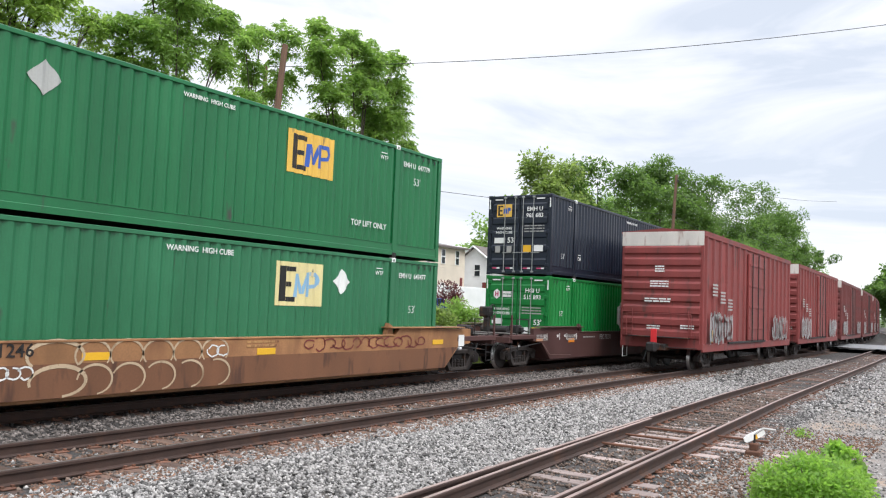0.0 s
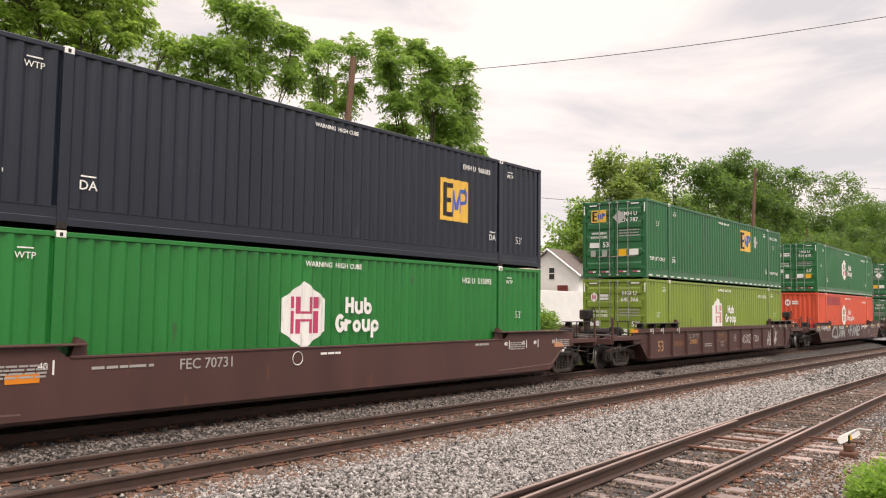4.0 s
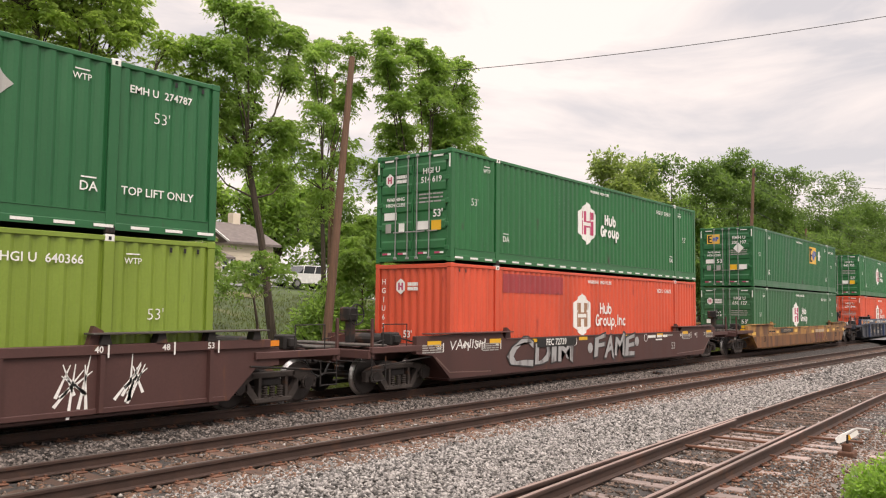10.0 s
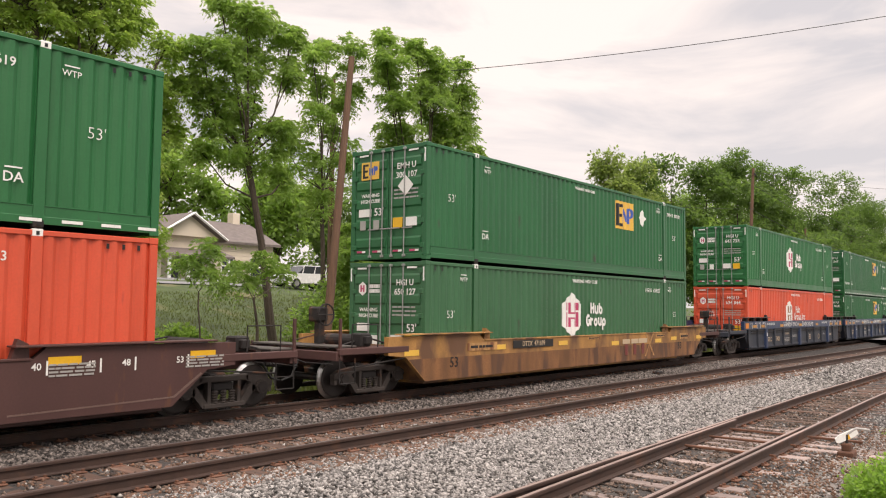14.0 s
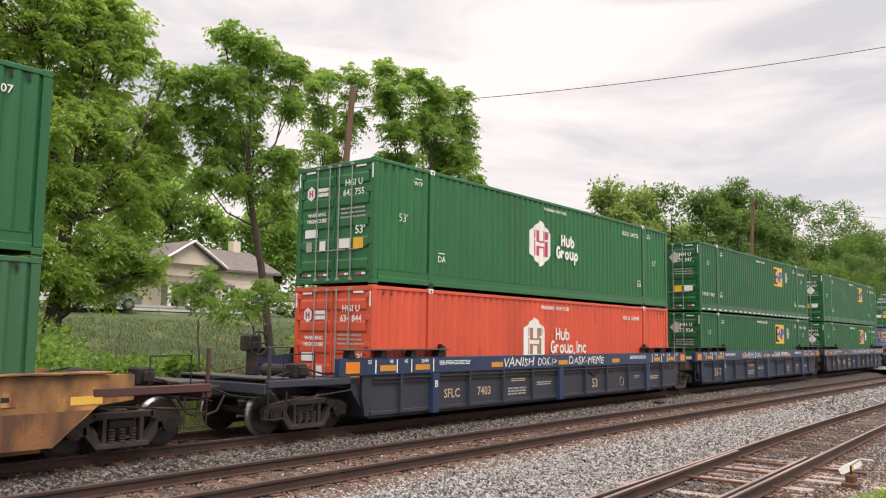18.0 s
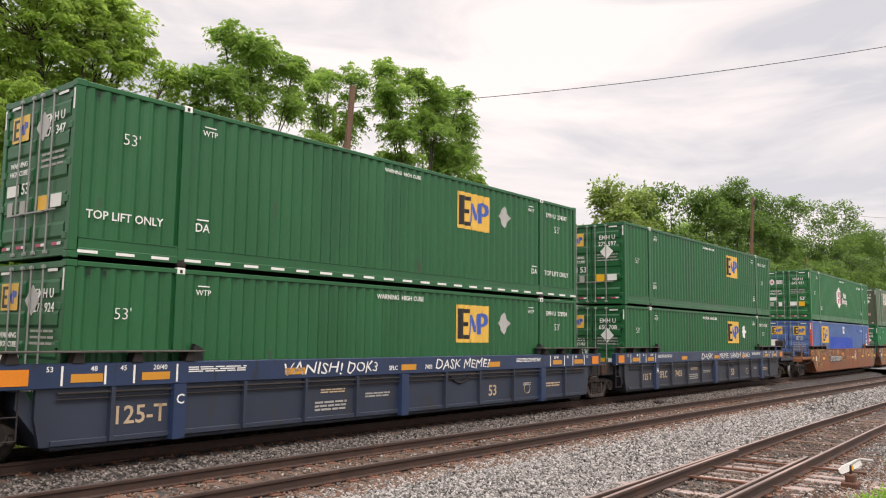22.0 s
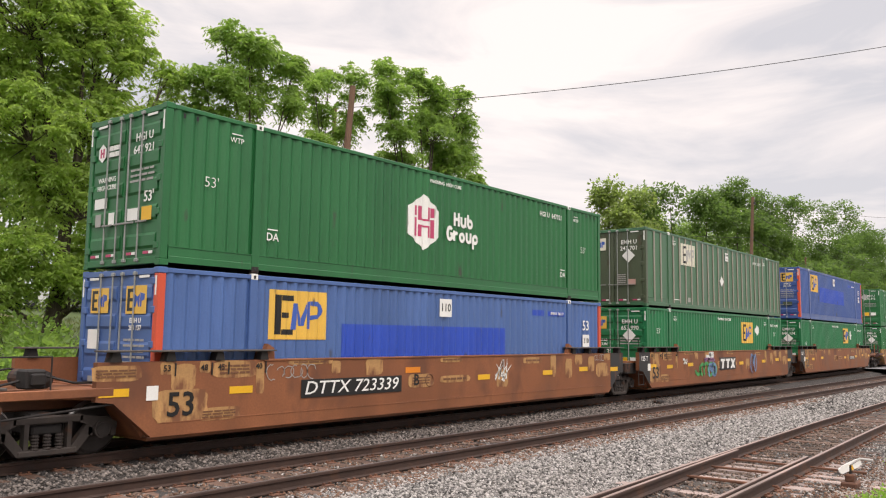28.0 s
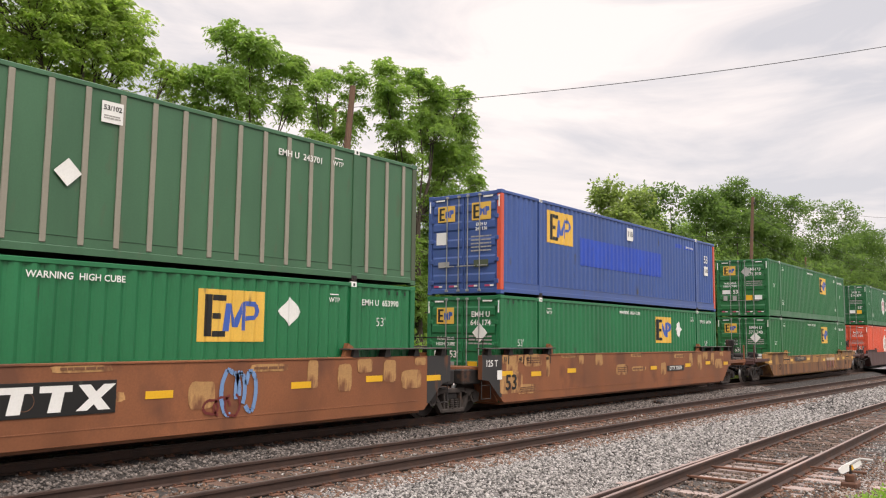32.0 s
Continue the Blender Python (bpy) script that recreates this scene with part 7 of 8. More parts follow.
def tree(label, x, y, height, spread, trunk_r, mat, seed, fork=0.35, clumps=170, per=70, leaf=0.34, lean=(0, 0), low=0.3, clump_r=0.95, droop=0.5, group="far woodland"):
    """A broad-leaved tree: trunk and forking limbs, with leaf clumps at the limb tips and over an uneven crown."""
    r = random.Random(seed)
    z0 = float(ground_z(x, y)) - 0.1
    t = thing("tree", label, "tree", Matrix.Translation((x, y, z0)), group)
    s, tips = Shape(), []
    p, d = Vector((0, 0, 0)), Vector((lean[0], lean[1], 1)).normalized()
    hf = height * fork
    s.tube((0, 0, -0.2), (0, 0, 0.25), trunk_r * 1.5, trunk_r, 9, False)
    for i in range(4):
        q = p + (d + Vector((r.uniform(-0.07, 0.07), r.uniform(-0.07, 0.07), 0))) * (hf / 4)
        s.tube(p, q, trunk_r * (1 - 0.1 * i), trunk_r * (1 - 0.1 * (i + 1)), 9, False)
        p = q
    top_ = Vector((lean[0] * height, lean[1] * height, height * 0.82))
    s.tube(p, p.lerp(top_, 0.5), trunk_r * 0.55, trunk_r * 0.35, 7, False)
    s.tube(p.lerp(top_, 0.5), top_, trunk_r * 0.35, trunk_r * 0.12, 6, False)
    for k in range(5):
        a = k * 1.2566 + r.uniform(-0.4, 0.4)
        nd = Vector((math.cos(a) * 0.7, math.sin(a) * 0.7, r.uniform(0.5, 1.3))).normalized()
        limb(s, r, p, nd, min((height - hf) * 0.36, spread * 0.75) * r.uniform(0.8, 1.15), trunk_r * 0.5, 2, tips)
    part("trunk", s, BARK, t, "crooked grey-brown trunk and limbs")
    rr = np.random.RandomState(seed)
    mid = Vector((lean[0] * height * 0.6, lean[1] * height * 0.6, 0))
    cs, rs_ = [], []
    lobes = [(rr.uniform(-0.55, 0.55) * spread, rr.uniform(-0.55, 0.55) * spread, height * rr.uniform(low + 0.15, 0.86), spread * rr.uniform(0.30, 0.52)) for _ in range(9)] + [(0, 0, height * 0.88, spread * 0.4)] + [(rr.uniform(-0.2, 0.2) * spread, rr.uniform(-0.2, 0.2) * spread, height * q, spread * 0.62) for q in np.arange(max(low + 0.12, 0.24), 0.8, 0.15)]
    while len(cs) < clumps:
        lx, ly, lz, lr = lobes[rr.randint(len(lobes))]
        v = rr.normal(size=3)
        v /= np.linalg.norm(v)
        v *= rr.uniform(0.55, 1.0) * lr
        q = (lx + v[0] + mid.x, ly + v[1] + mid.y, lz + v[2] * 0.9)
        if q[2] > height * low and q[2] < height + 0.4:
            cs.append(q)
            rs_.append(clump_r * rr.uniform(0.6, 1.2))
    for q in tips:
        if rr.rand() < 0.75 or math.hypot(q.x, q.y) > spread * 0.9:
            cs.append(tuple(q))
            rs_.append(clump_r * rr.uniform(0.5, 0.9))
    part("crown", leaf_cloud("crown", cs, rs_, per, leaf, mat, seed, droop, 1.8, 0.7), None, t, "uneven crown of small leaves")
    return t


def bush(label, x, y, w, h, mat, seed, count=40, per=60, leaf=0.10, z=None, category="bush", group="", stems=True):
    r = np.random.RandomState(seed)
    z0 = float(ground_z(x, y)) if z is None else z
    t = thing("bush", label, category, Matrix.Translation((x, y, z0)), group)
    cs, rs_ = [], []
    for _ in range(count):
        a, q = r.uniform(0, 6.28), r.uniform(0, 1) ** 0.5
        zz = h * r.uniform(0.15, 0.92) * (1 - 0.45 * q * q)
        cs.append((math.cos(a) * q * w / 2, math.sin(a) * q * w / 2, zz))
        rs_.append(0.22 * w * r.uniform(0.6, 1.1))
    if stems:
        s = Shape()
        for q in cs[:10]:
            s.tube((q[0] * 0.15, q[1] * 0.15, -0.1), q, 0.02 + 0.006 * h, 0.006, 5, False)
        part("stem", s, BARK, t)
    part("foliage", leaf_cloud("foliage", cs, rs_, per, leaf, mat, seed, 0.1, 1.8), None, t)
    return t


def crown_tree(label, x, y, fork, lobes, mat, seed, trunk_r=0.2, dense=26.0, fronds=11, lean_depth=0.7, name="tree", category="tree"):
    """A tree drawn limb by limb: a trunk to its fork, a bent limb to each lobe (across, height, radius) of the crown,
    and on every lobe tufts of drooping feathered leaves."""
    r, rr = random.Random(seed), np.random.RandomState(seed)
    z0 = float(ground_z(x, y)) - 0.1
    t = thing(name, label, category, Matrix.Translation((x, y, z0)), "trees behind the railway")
    s = Shape()
    s.tube((0, 0, -0.2), (0, 0, 0.3), trunk_r * 1.5, trunk_r, 9, False)
    spine, top = [Vector((0, 0, 0))], Vector((fork[0], r.uniform(-0.3, 0.3), fork[1] - z0))
    for i in range(1, 6):
        q = i / 5
        spine.append(top * q + Vector((0.25 * math.sin(q * 5 + seed), 0.2 * math.cos(q * 4 + seed), 0)) * q * (1.3 - q))
    for i, (a, b) in enumerate(zip(spine, spine[1:])):
        s.tube(a, b, trunk_r * (1 - 0.09 * i), trunk_r * (1 - 0.09 * (i + 1)), 9, False)
    cs, rs_ = [], []
    for dx, z, rad in lobes:
        c = Vector((dx, r.uniform(-lean_depth, lean_depth), z - z0))
        low = [p for p in spine if p.z < c.z - 0.4] or spine[:2]
        a = low[-1]
        mid = a.lerp(c, 0.5) + Vector((r.uniform(-0.2, 0.2), r.uniform(-0.3, 0.3), -0.12 * (c - a).length))
        thick = trunk_r * 0.34 * min(1.0, 0.45 + 0.4 * rad)
        s.tube(a, mid, thick, thick * 0.72, 6, False)
        s.tube(mid, c, thick * 0.72, thick * 0.4, 5, False)
        count = max(9, int(rad * rad * dense * 0.72))
        for k in range(count):
            v = rr.normal(size=3)
            v[2] += 0.25
            v /= np.linalg.norm(v)
            q = c + Vector(v * max(0.2, rad - 0.20) * rr.uniform(0.45, 1.08))
            cs.append(tuple(q))
            rs_.append(rr.uniform(0.40, 0.66))
            if k % 3 == 0:
                s.tube(c.lerp(mid, 0.3), q, thick * 0.3, 0.008, 4, False)
    mids = [Vector((dx, 0, z - z0)) for dx, z, rad in lobes]
    for a, m in enumerate(mids):
        for b in sorted(range(len(mids)), key=lambda k: (mids[k] - m).length)[1:3]:
            gap = (mids[b] - m).length
            for k in range(int(gap * dense * 0.07) + 1):
                q = m.lerp(mids[b], rr.uniform(0.15, 0.85)) + Vector(rr.normal(size=3) * (0.32, lean_depth * 0.6, 0.32))
                cs.append(tuple(q))
                rs_.append(rr.uniform(0.35, 0.6))
    part("trunk", s, BARK, t, "crooked grey-brown trunk and limbs")
    part("crown", spray_cloud("crown", cs, rs_, fronds, 0.235, mat, seed), None, t, "uneven crown of feathered leaves in tufts")
    return t


# the near row behind the far track
crown_tree("tall broad tree with dense green foliage", 12.4, 26.0, (0.4, 5.5),
           tuple((dx + 1.3, z, q) for dx, z, q in ((-2.5, 12.6, 2.0), (-0.6, 12.4, 1.3), (1.0, 12.0, 0.9), (2.3, 11.2, 0.6), (0.2, 11.0, 1.5), (-2.0, 10.5, 1.8), (2.2, 9.8, 1.0), (-0.3, 8.9, 1.7), (-2.5, 8.3, 1.8),
            (2.8, 8.3, 0.8), (1.2, 7.4, 1.5), (-1.3, 6.5, 1.6), (1.9, 5.7, 1.1), (0.1, 4.8, 1.3), (-2.3, 4.4, 1.2), (2.5, 9.1, 0.7), (-2.2, 14.3, 1.3), (-3.6, 14.2, 1.5), (0.2, 13.3, 0.5), (1.0, 13.0, 0.45), (-0.7, 13.5, 0.6), (1.5, 4.1, 1.0), (-0.9, 3.5, 1.0), (-2.9, 3.0, 1.1), (0.4, 3.4, 0.8))), LEAF_SUNLIT, 11, 0.34, 26.0)
crown_tree("tall broad tree with dense green foliage", 8.9, 27.5, (0.3, 6.0),
           ((0.3, 12.4, 1.9), (1.0, 9.7, 2.0), (0.4, 6.7, 1.9), (1.3, 4.7, 1.6), (-1.1, 8.4, 2.0), (1.2, 14.2, 1.7), (-2.0, 12.0, 1.9), (-2.2, 5.2, 1.8)), LEAF_SUNLIT, 21, 0.34, 21.0)
crown_tree("tall slender tree with a forked trunk and airy crown", 20.9, 25.0, (-1.6, 7.6),
           ((-2.9, 13.3, 0.4), (-2.3, 12.7, 0.9), (-0.8, 13.0, 0.9), (0.5, 12.7, 0.8), (-3.9, 11.2, 0.6), (-3.0, 11.1, 0.9), (-1.4, 11.4, 0.9), (-4.0, 10.0, 0.6), (-3.1, 9.8, 0.9),
            (-1.4, 9.8, 0.9), (0.3, 11.1, 0.6), (-2.7, 8.6, 0.8), (-0.5, 8.8, 0.8), (-3.8, 7.5, 0.5), (0.1, 6.9, 0.7), (-1.6, 7.6, 0.4)), LEAF, 12, 0.19, 30.0, 11)
crown_tree("slender tree with thin light green crown", 24.5, 26.3, (-0.2, 7.0),
           ((0.3, 13.6, 0.7), (1.2, 13.5, 0.6), (-1.2, 12.9, 0.6), (-0.3, 11.7, 0.7), (1.5, 11.9, 0.6), (-1.1, 10.2, 0.7), (0.8, 10.0, 0.7), (-1.8, 8.7, 0.6), (-0.2, 8.2, 0.8), (1.6, 8.5, 0.7),
            (-0.5, 6.4, 0.8), (0.8, 11.2, 0.5)), LEAF, 13, 0.14, 20.0, 10)
crown_tree("leafy tree with thick green crown down to the ground", 30.1, 25.5, (-0.4, 7.5),
           ((-2.6, 14.7, 0.5), (-3.0, 13.4, 0.6), (-2.1, 13.0, 0.8), (-0.5, 14.5, 0.7), (0.7, 13.9, 1.0), (2.6, 14.4, 0.7), (-2.3, 11.5, 0.9), (0.2, 12.1, 1.2), (2.9, 12.9, 0.9), (-1.0, 10.2, 1.2),
            (1.8, 10.7, 1.4), (3.5, 11.4, 0.7), (4.9, 10.4, 0.3), (-1.8, 8.2, 1.2), (1.2, 8.3, 1.6), (3.8, 8.6, 1.0), (-2.1, 6.0, 1.2), (0.8, 6.0, 1.5), (4.0, 6.4, 1.2), (-0.9, 3.9, 1.3),
            (2.6, 4.1, 1.5), (5.1, 4.8, 0.8), (0.2, 2.3, 1.1), (3.6, 2.4, 1.1)), LEAF_DARK, 14, 0.22, 36.0)
crown_tree("young bright green tree beside the leaning pole", 24.2, 23.6, (0.0, 2.6),
           ((-0.1, 4.8, 0.8), (0.8, 4.2, 0.9), (-0.9, 4.0, 0.7), (-0.1, 3.4, 0.9), (1.3, 3.0, 0.8), (-1.0, 2.7, 0.7), (0.4, 5.5, 0.5)), LEAF, 17, 0.07, 28.0, 11, 0.5)
crown_tree("small crooked tree with sparse leaves before the lawn", 18.6, 23.2, (-0.4, 2.2),
           ((-0.9, 3.3, 0.4), (0.2, 3.7, 0.45), (0.9, 3.2, 0.4), (-1.5, 2.7, 0.3), (-0.3, 2.9, 0.35)), LEAF_DARK, 18, 0.07, 10.0, 4, 0.5)
crown_tree("young sapling with sparse leaves before the lawn", 15.8, 22.8, (0.1, 2.4),
           ((-0.4, 3.4, 0.35), (0.4, 3.8, 0.4), (0.1, 3.0, 0.3)), LEAF, 19, 0.04, 10.0, 4, 0.4)
# trees behind the houses
for i, (x, y, h, s_) in enumerate(((28, 60, 15.5, 5), (38, 62, 15, 5.5), (48, 58, 14, 5), (58, 60, 14, 6), (16, 56, 16, 6), (68, 62, 13, 5), (80, 64, 14, 5))):
    tree("tree behind the houses", x, y, h, s_, 0.3, LEAF if i < 3 else LEAF_FAR, 70 + i, 0.25, 190, 34, 0.50, (0, 0), 0.08, 1.2, 0.4, "garden trees")
# the far wood along the bend
far_trees = ((82.5, 42, 20.2, 3.8, LEAF_PALE), (90, 42, 20.4, 4.2, LEAF_PALE), (97.5, 41, 22, 4.6, LEAF_FAR), (107, 40, 22.6, 5, LEAF_FAR), (116, 39, 25.4, 5.4, LEAF_FAR), (128, 39, 25.4, 6, LEAF_FAR),
             (139.5, 38, 26, 6.5, LEAF_FAR), (157, 38, 27.5, 7.5, LEAF_FAR), (175, 38, 30, 8, LEAF_FAR), (193, 38, 28, 9, LEAF_FAR), (214, 40, 28, 9, LEAF_FAR), (240, 46, 30, 10, LEAF_DARK),
             (102, 47, 20, 7, LEAF_DARK), (122, 47, 22, 8, LEAF_DARK), (147, 48, 24, 9, LEAF_DARK), (86, 47, 15, 5, LEAF_DARK), (94, 33, 11, 5, LEAF_FAR), (112, 32, 12, 6, LEAF_FAR), (133, 31, 13, 6, LEAF_FAR), (158, 31, 13, 7, LEAF_FAR))
for i, (x, y, h, s_, m_) in enumerate(far_trees):
    tree("distant broad tree in a row of woodland", x, y, h * 1.03, s_, 0.35, m_, 40 + i, 0.2, 420 if m_ is not LEAF_PALE else 260, 40, 0.46, (0, 0), 0.02, 1.15, 0.4, "far woodland")
for i, (x, y, h) in enumerate(((150, 10.5, 11), (168, 13, 13), (188, 12, 14), (140, 5.5, 8))):
    tree("tree beyond the bend on the near side of the line", x, y, h, 4.5, 0.25, LEAF_FAR, 90 + i, 0.2, 110, 40, 0.6, (0, 0), 0.04, 1.1, 0.4, "far woodland")
# ---- houses, street, poles, wires and plants ----
def sash_window(parent, x, y, z, w, h, turn=0.0):
    f = part("window", Shape().cbox(-w / 2, w / 2, -0.04, 0.02, -h / 2, h / 2, 0.01), SIDING_WHITE, parent, "white window frame", Matrix.Translation((x, y, z)) @ Matrix.Rotation(turn, 4, "Z"))
    for s in (-1, 1):
        part("pane", Shape().box(-w / 2 + 0.08, w / 2 - 0.08, -0.05, -0.042, s * h / 4 - h / 4 + 0.05, s * h / 4 + h / 4 - 0.05), GLASS_DARK, f)


def gable_house(label, x, y, z, w, d, wall_h, roof_h, wall_mat, ridge="x"):
    """A house with its long side along x, clapboards, gable roof, windows and chimney; front towards -y."""
    h = thing("house", label, "house", Matrix.Translation((x, y, z)))
    part("wall", Shape().box(-w / 2, w / 2, -d / 2, d / 2, -1.5, wall_h), wall_mat, h)
    n = int(wall_h / 0.3)
    for k in range(n):
        zz = k * wall_h / n
        part("clapboard", Shape().prism(((-d / 2 - 0.035, zz), (-d / 2, zz), (-d / 2, zz + wall_h / n)), "x", -w / 2, w / 2), wall_mat, h)
    o = 0.45
    if ridge == "x":
        part("roof", Shape().prism(((-d / 2 - o, wall_h - 0.1), (0, wall_h + roof_h), (d / 2 + o, wall_h - 0.1), (d / 2 + o, wall_h + 0.08), (0, wall_h + roof_h + 0.2), (-d / 2 - o, wall_h + 0.08)), "x", -w / 2 - o, w / 2 + o), ROOF, h, "shingled gable roof")
        part("gable", Shape().prism(((-d / 2, wall_h), (d / 2, wall_h), (0, wall_h + roof_h)), "x", -w / 2, w / 2), wall_mat, h)
    else:
        part("roof", Shape().prism(((-w / 2 - o, wall_h - 0.1), (0, wall_h + roof_h), (w / 2 + o, wall_h - 0.1), (w / 2 + o, wall_h + 0.08), (0, wall_h + roof_h + 0.2), (-w / 2 - o, wall_h + 0.08)), "y", -d / 2 - o, d / 2 + o), ROOF, h, "shingled gable roof")
        part("gable", Shape().prism(((-w / 2, wall_h), (w / 2, wall_h), (0, wall_h + roof_h)), "y", -d / 2, d / 2), wall_mat, h)
        for s in (-1, 1):
            part("barge_board", Shape().tube((s * (w / 2 + o), -d / 2 - o, wall_h), (0, -d / 2 - o, wall_h + roof_h + 0.1), 0.10, 0.10, 4), SIDING_WHITE, h)
    return h


bungalow = gable_house("cream bungalow with brown roof and columned porch", 35.6, 53.0, 2.85, 10.5, 7.0, 3.6, 1.7, SIDING)
wing = Shape().prism(((-2.3, 3.7), (0, 5.1), (2.3, 3.7)), "y", -5.2, 0.0)
part("front_gable", wing.moved(Matrix.Translation((-3.3, 0, 0))), SIDING, bungalow, "cream front gable")
part("front_room", Shape().box(-5.2, -1.4, -4.8, -3.5, -1.0, 3.7), SIDING, bungalow)
for s in (-1, 1):
    part("roof_plane", Shape().prism(((s * 2.75, 3.45), (0, 5.15), (0, 5.33), (s * 2.75, 3.63)), "y", -5.6, 0.0).moved(Matrix.Translation((-3.3, 0, 0))), ROOF, bungalow, "brown shingled roof plane")
    part("barge_board", Shape().tube((-3.3 + s * 2.8, -5.62, 3.55), (-3.3, -5.62, 5.27), 0.09, 0.09, 4), SIDING_WHITE, bungalow)
part("porch_roof", Shape().prism(((-6.6, 2.2), (-4.8, 2.75), (-4.8, 2.9), (-6.6, 2.35)), "x", -5.9, -0.6), ROOF, bungalow)
for x in (-5.6, -4.2, -2.6, -1.0):
    part("porch_column", Shape().cbox(x - 0.09, x + 0.09, -6.5, -6.3, 0.0, 2.3, 0.02), SIDING_WHITE, bungalow)
part("porch_deck", Shape().box(-5.9, -0.6, -6.6, -4.8, -1.2, 0.05), ROOF, bungalow)
part("chimney", Shape().cbox(3.9, 4.6, -0.2, 0.5, 4.0, 6.3, 0.02), SIDING, bungalow)
for x in (-4.3, -2.4):
    sash_window(bungalow, x, -4.82, 1.5, 0.9, 1.4)
for x in (1.0, 3.6):
    sash_window(bungalow, x, -3.55, 1.9, 1.1, 1.4)

tall = gable_house("tall beige house with narrow windows", 68.0, 48.4, 1.0, 8.0, 7.0, 6.6, 0.5, SIDING)
for x in (-2.8, -0.2, 2.4):
    sash_window(tall, x, -3.55, 5.6, 0.75, 1.5)
    sash_window(tall, x, -3.55, 2.2, 0.75, 1.5)
part("chimney", Shape().cbox(-2.0, -1.4, 0, 0.6, 6.8, 8.2, 0.02), SIDING, tall)
part("shutter", Shape().cbox(3.1, 3.5, -3.6, -3.53, 1.2, 3.6, 0.01), TAG_RED, tall, "dark red shutter")
white_house = gable_house("white gabled house with one small window", 80.0, 46.1, 1.0, 7.4, 8.0, 4.25, 2.9, SIDING_WHITE, "y")
white_house.matrix_basis = white_house.matrix_basis @ Matrix.Rotation(-math.pi / 2, 4, "Z")
sash_window(white_house, 0.4, -4.05, 4.6, 0.8, 1.3)
part("porch_rail", Shape().cbox(1.2, 2.4, -4.3, -4.1, 2.6, 3.3, 0.01), TAG_RED, white_house, "dull red porch rail")
solid("garden_wall", Shape().cbox(58, 80, 42.0, 42.3, 0.2, 3.6, 0.03), SIDING_WHITE, "low white building wall behind the lawn", "wall")

# street on the rise, with parked cars
st = Shape()
for i in range(30):
    xa, xb = -22 + i * 2.6, -22 + (i + 1) * 2.6
    pts = [(xa, 41.5), (xb, 41.5), (xb, 46.5), (xa, 46.5)]
    st.add([(px, py, float(ground_z(px, py)) + 0.06) for px, py in pts], [(0, 1, 2, 3)])
solid("street", st, ASPHALT, "pale asphalt street on the rise", "road", "structure")


def parked_car(label, x, y, z, turn, mat, boxy=False):
    c = thing("parked_car", label, "car", Matrix.Translation((x, y, z)) @ Matrix.Rotation(turn, 4, "Z"), "parked cars")
    body = ((-2.2, 0.35), (2.2, 0.35), (2.25, 0.75), (1.9, 0.92), (1.2, 1.0), (-2.0, 1.02), (-2.25, 0.85))
    roof = ((1.15, 1.0), (0.55, 1.50), (-1.3 if not boxy else -1.9, 1.52), (-2.0 if not boxy else -2.15, 1.02))
    part("body", Shape().prism(body, "y", -0.88, 0.88), mat, c)
    part("cabin", Shape().prism(roof, "y", -0.74, 0.74), GLASS_DARK, c, "dark glass cabin")
    part("roof_panel", Shape().cbox(-1.7 if boxy else -1.25, 0.5, -0.70, 0.70, 1.49, 1.56, 0.02), mat, c)
    for s in (-1, 1):
        for q in (-1.2, -0.2, 0.8):
            part("pillar", Shape().tube((q, s * 0.75, 1.0), (q - 0.15, s * 0.72, 1.5), 0.035, 0.035, 5), mat, c)
        for q in (-1.4, 1.4):
            w = part("wheel", Shape().disc((q, s * 0.82, 0.33), "y", ((-0.1, 0.18), (-0.1, 0.33), (0.1, 0.33), (0.1, 0.18)), 18), RUBBER, c, "black tyre")
            part("rim", Shape().disc((q, s * 0.83, 0.33), "y", ((-0.105, 0.05), (-0.105, 0.19), (0.105, 0.19), (0.105, 0.05)), 14), GALV, w, "silver rim")
        part("headlight", Shape().cbox(2.15, 2.27, min(s * 0.55, s * 0.85), max(s * 0.55, s * 0.85), 0.62, 0.76, 0.02), GALV, c)
        part("tail_light", Shape().cbox(-2.27, -2.2, min(s * 0.6, s * 0.85), max(s * 0.6, s * 0.85), 0.75, 0.95, 0.02), TAG_RED, c)
    return c


for lab, x, y, t_, m_, b_ in (("silver hatchback parked on the street", 22.0, 41.0, 0.05, CAR_PAINT_GREY, False), ("pale van parked on the street", 17.0, 41.2, 0.0, CAR_PAINT_WHITE, True),
                              ("white car parked on the street", 37.5, 42.0, 3.1, CAR_PAINT_WHITE, False), ("blue estate car parked beside the lawn", 51.0, 34.6, 0.35, CAR_PAINT_BLUE, True)):
    parked_car(lab, x, y, float(ground_z(x, y)) + 0.05, t_, m_, b_)


def wooden_pole(label, base, top, r0, arm=True):
    p = thing("utility_pole", label, "utility pole", Matrix.Translation(base), "utility poles")
    d = Vector(top) - Vector(base)
    part("shaft", Shape().tube((0, 0, -0.5), d, r0, r0 * 0.62, 12), POLE_WOOD, p)
    if arm:
        part("insulator", Shape().tube(d * 0.985 + Vector((0, -0.16, 0)), d * 0.985 + Vector((0, -0.16, 0.22)), 0.05, 0.04, 8), GALV, p)
        part("hardware", Shape().cbox(d.x - 0.25, d.x + 0.25, d.y - 0.14, d.y - 0.10, d.z * 0.955, d.z * 0.97, 0.01), DARK_STEEL, p)
    return p


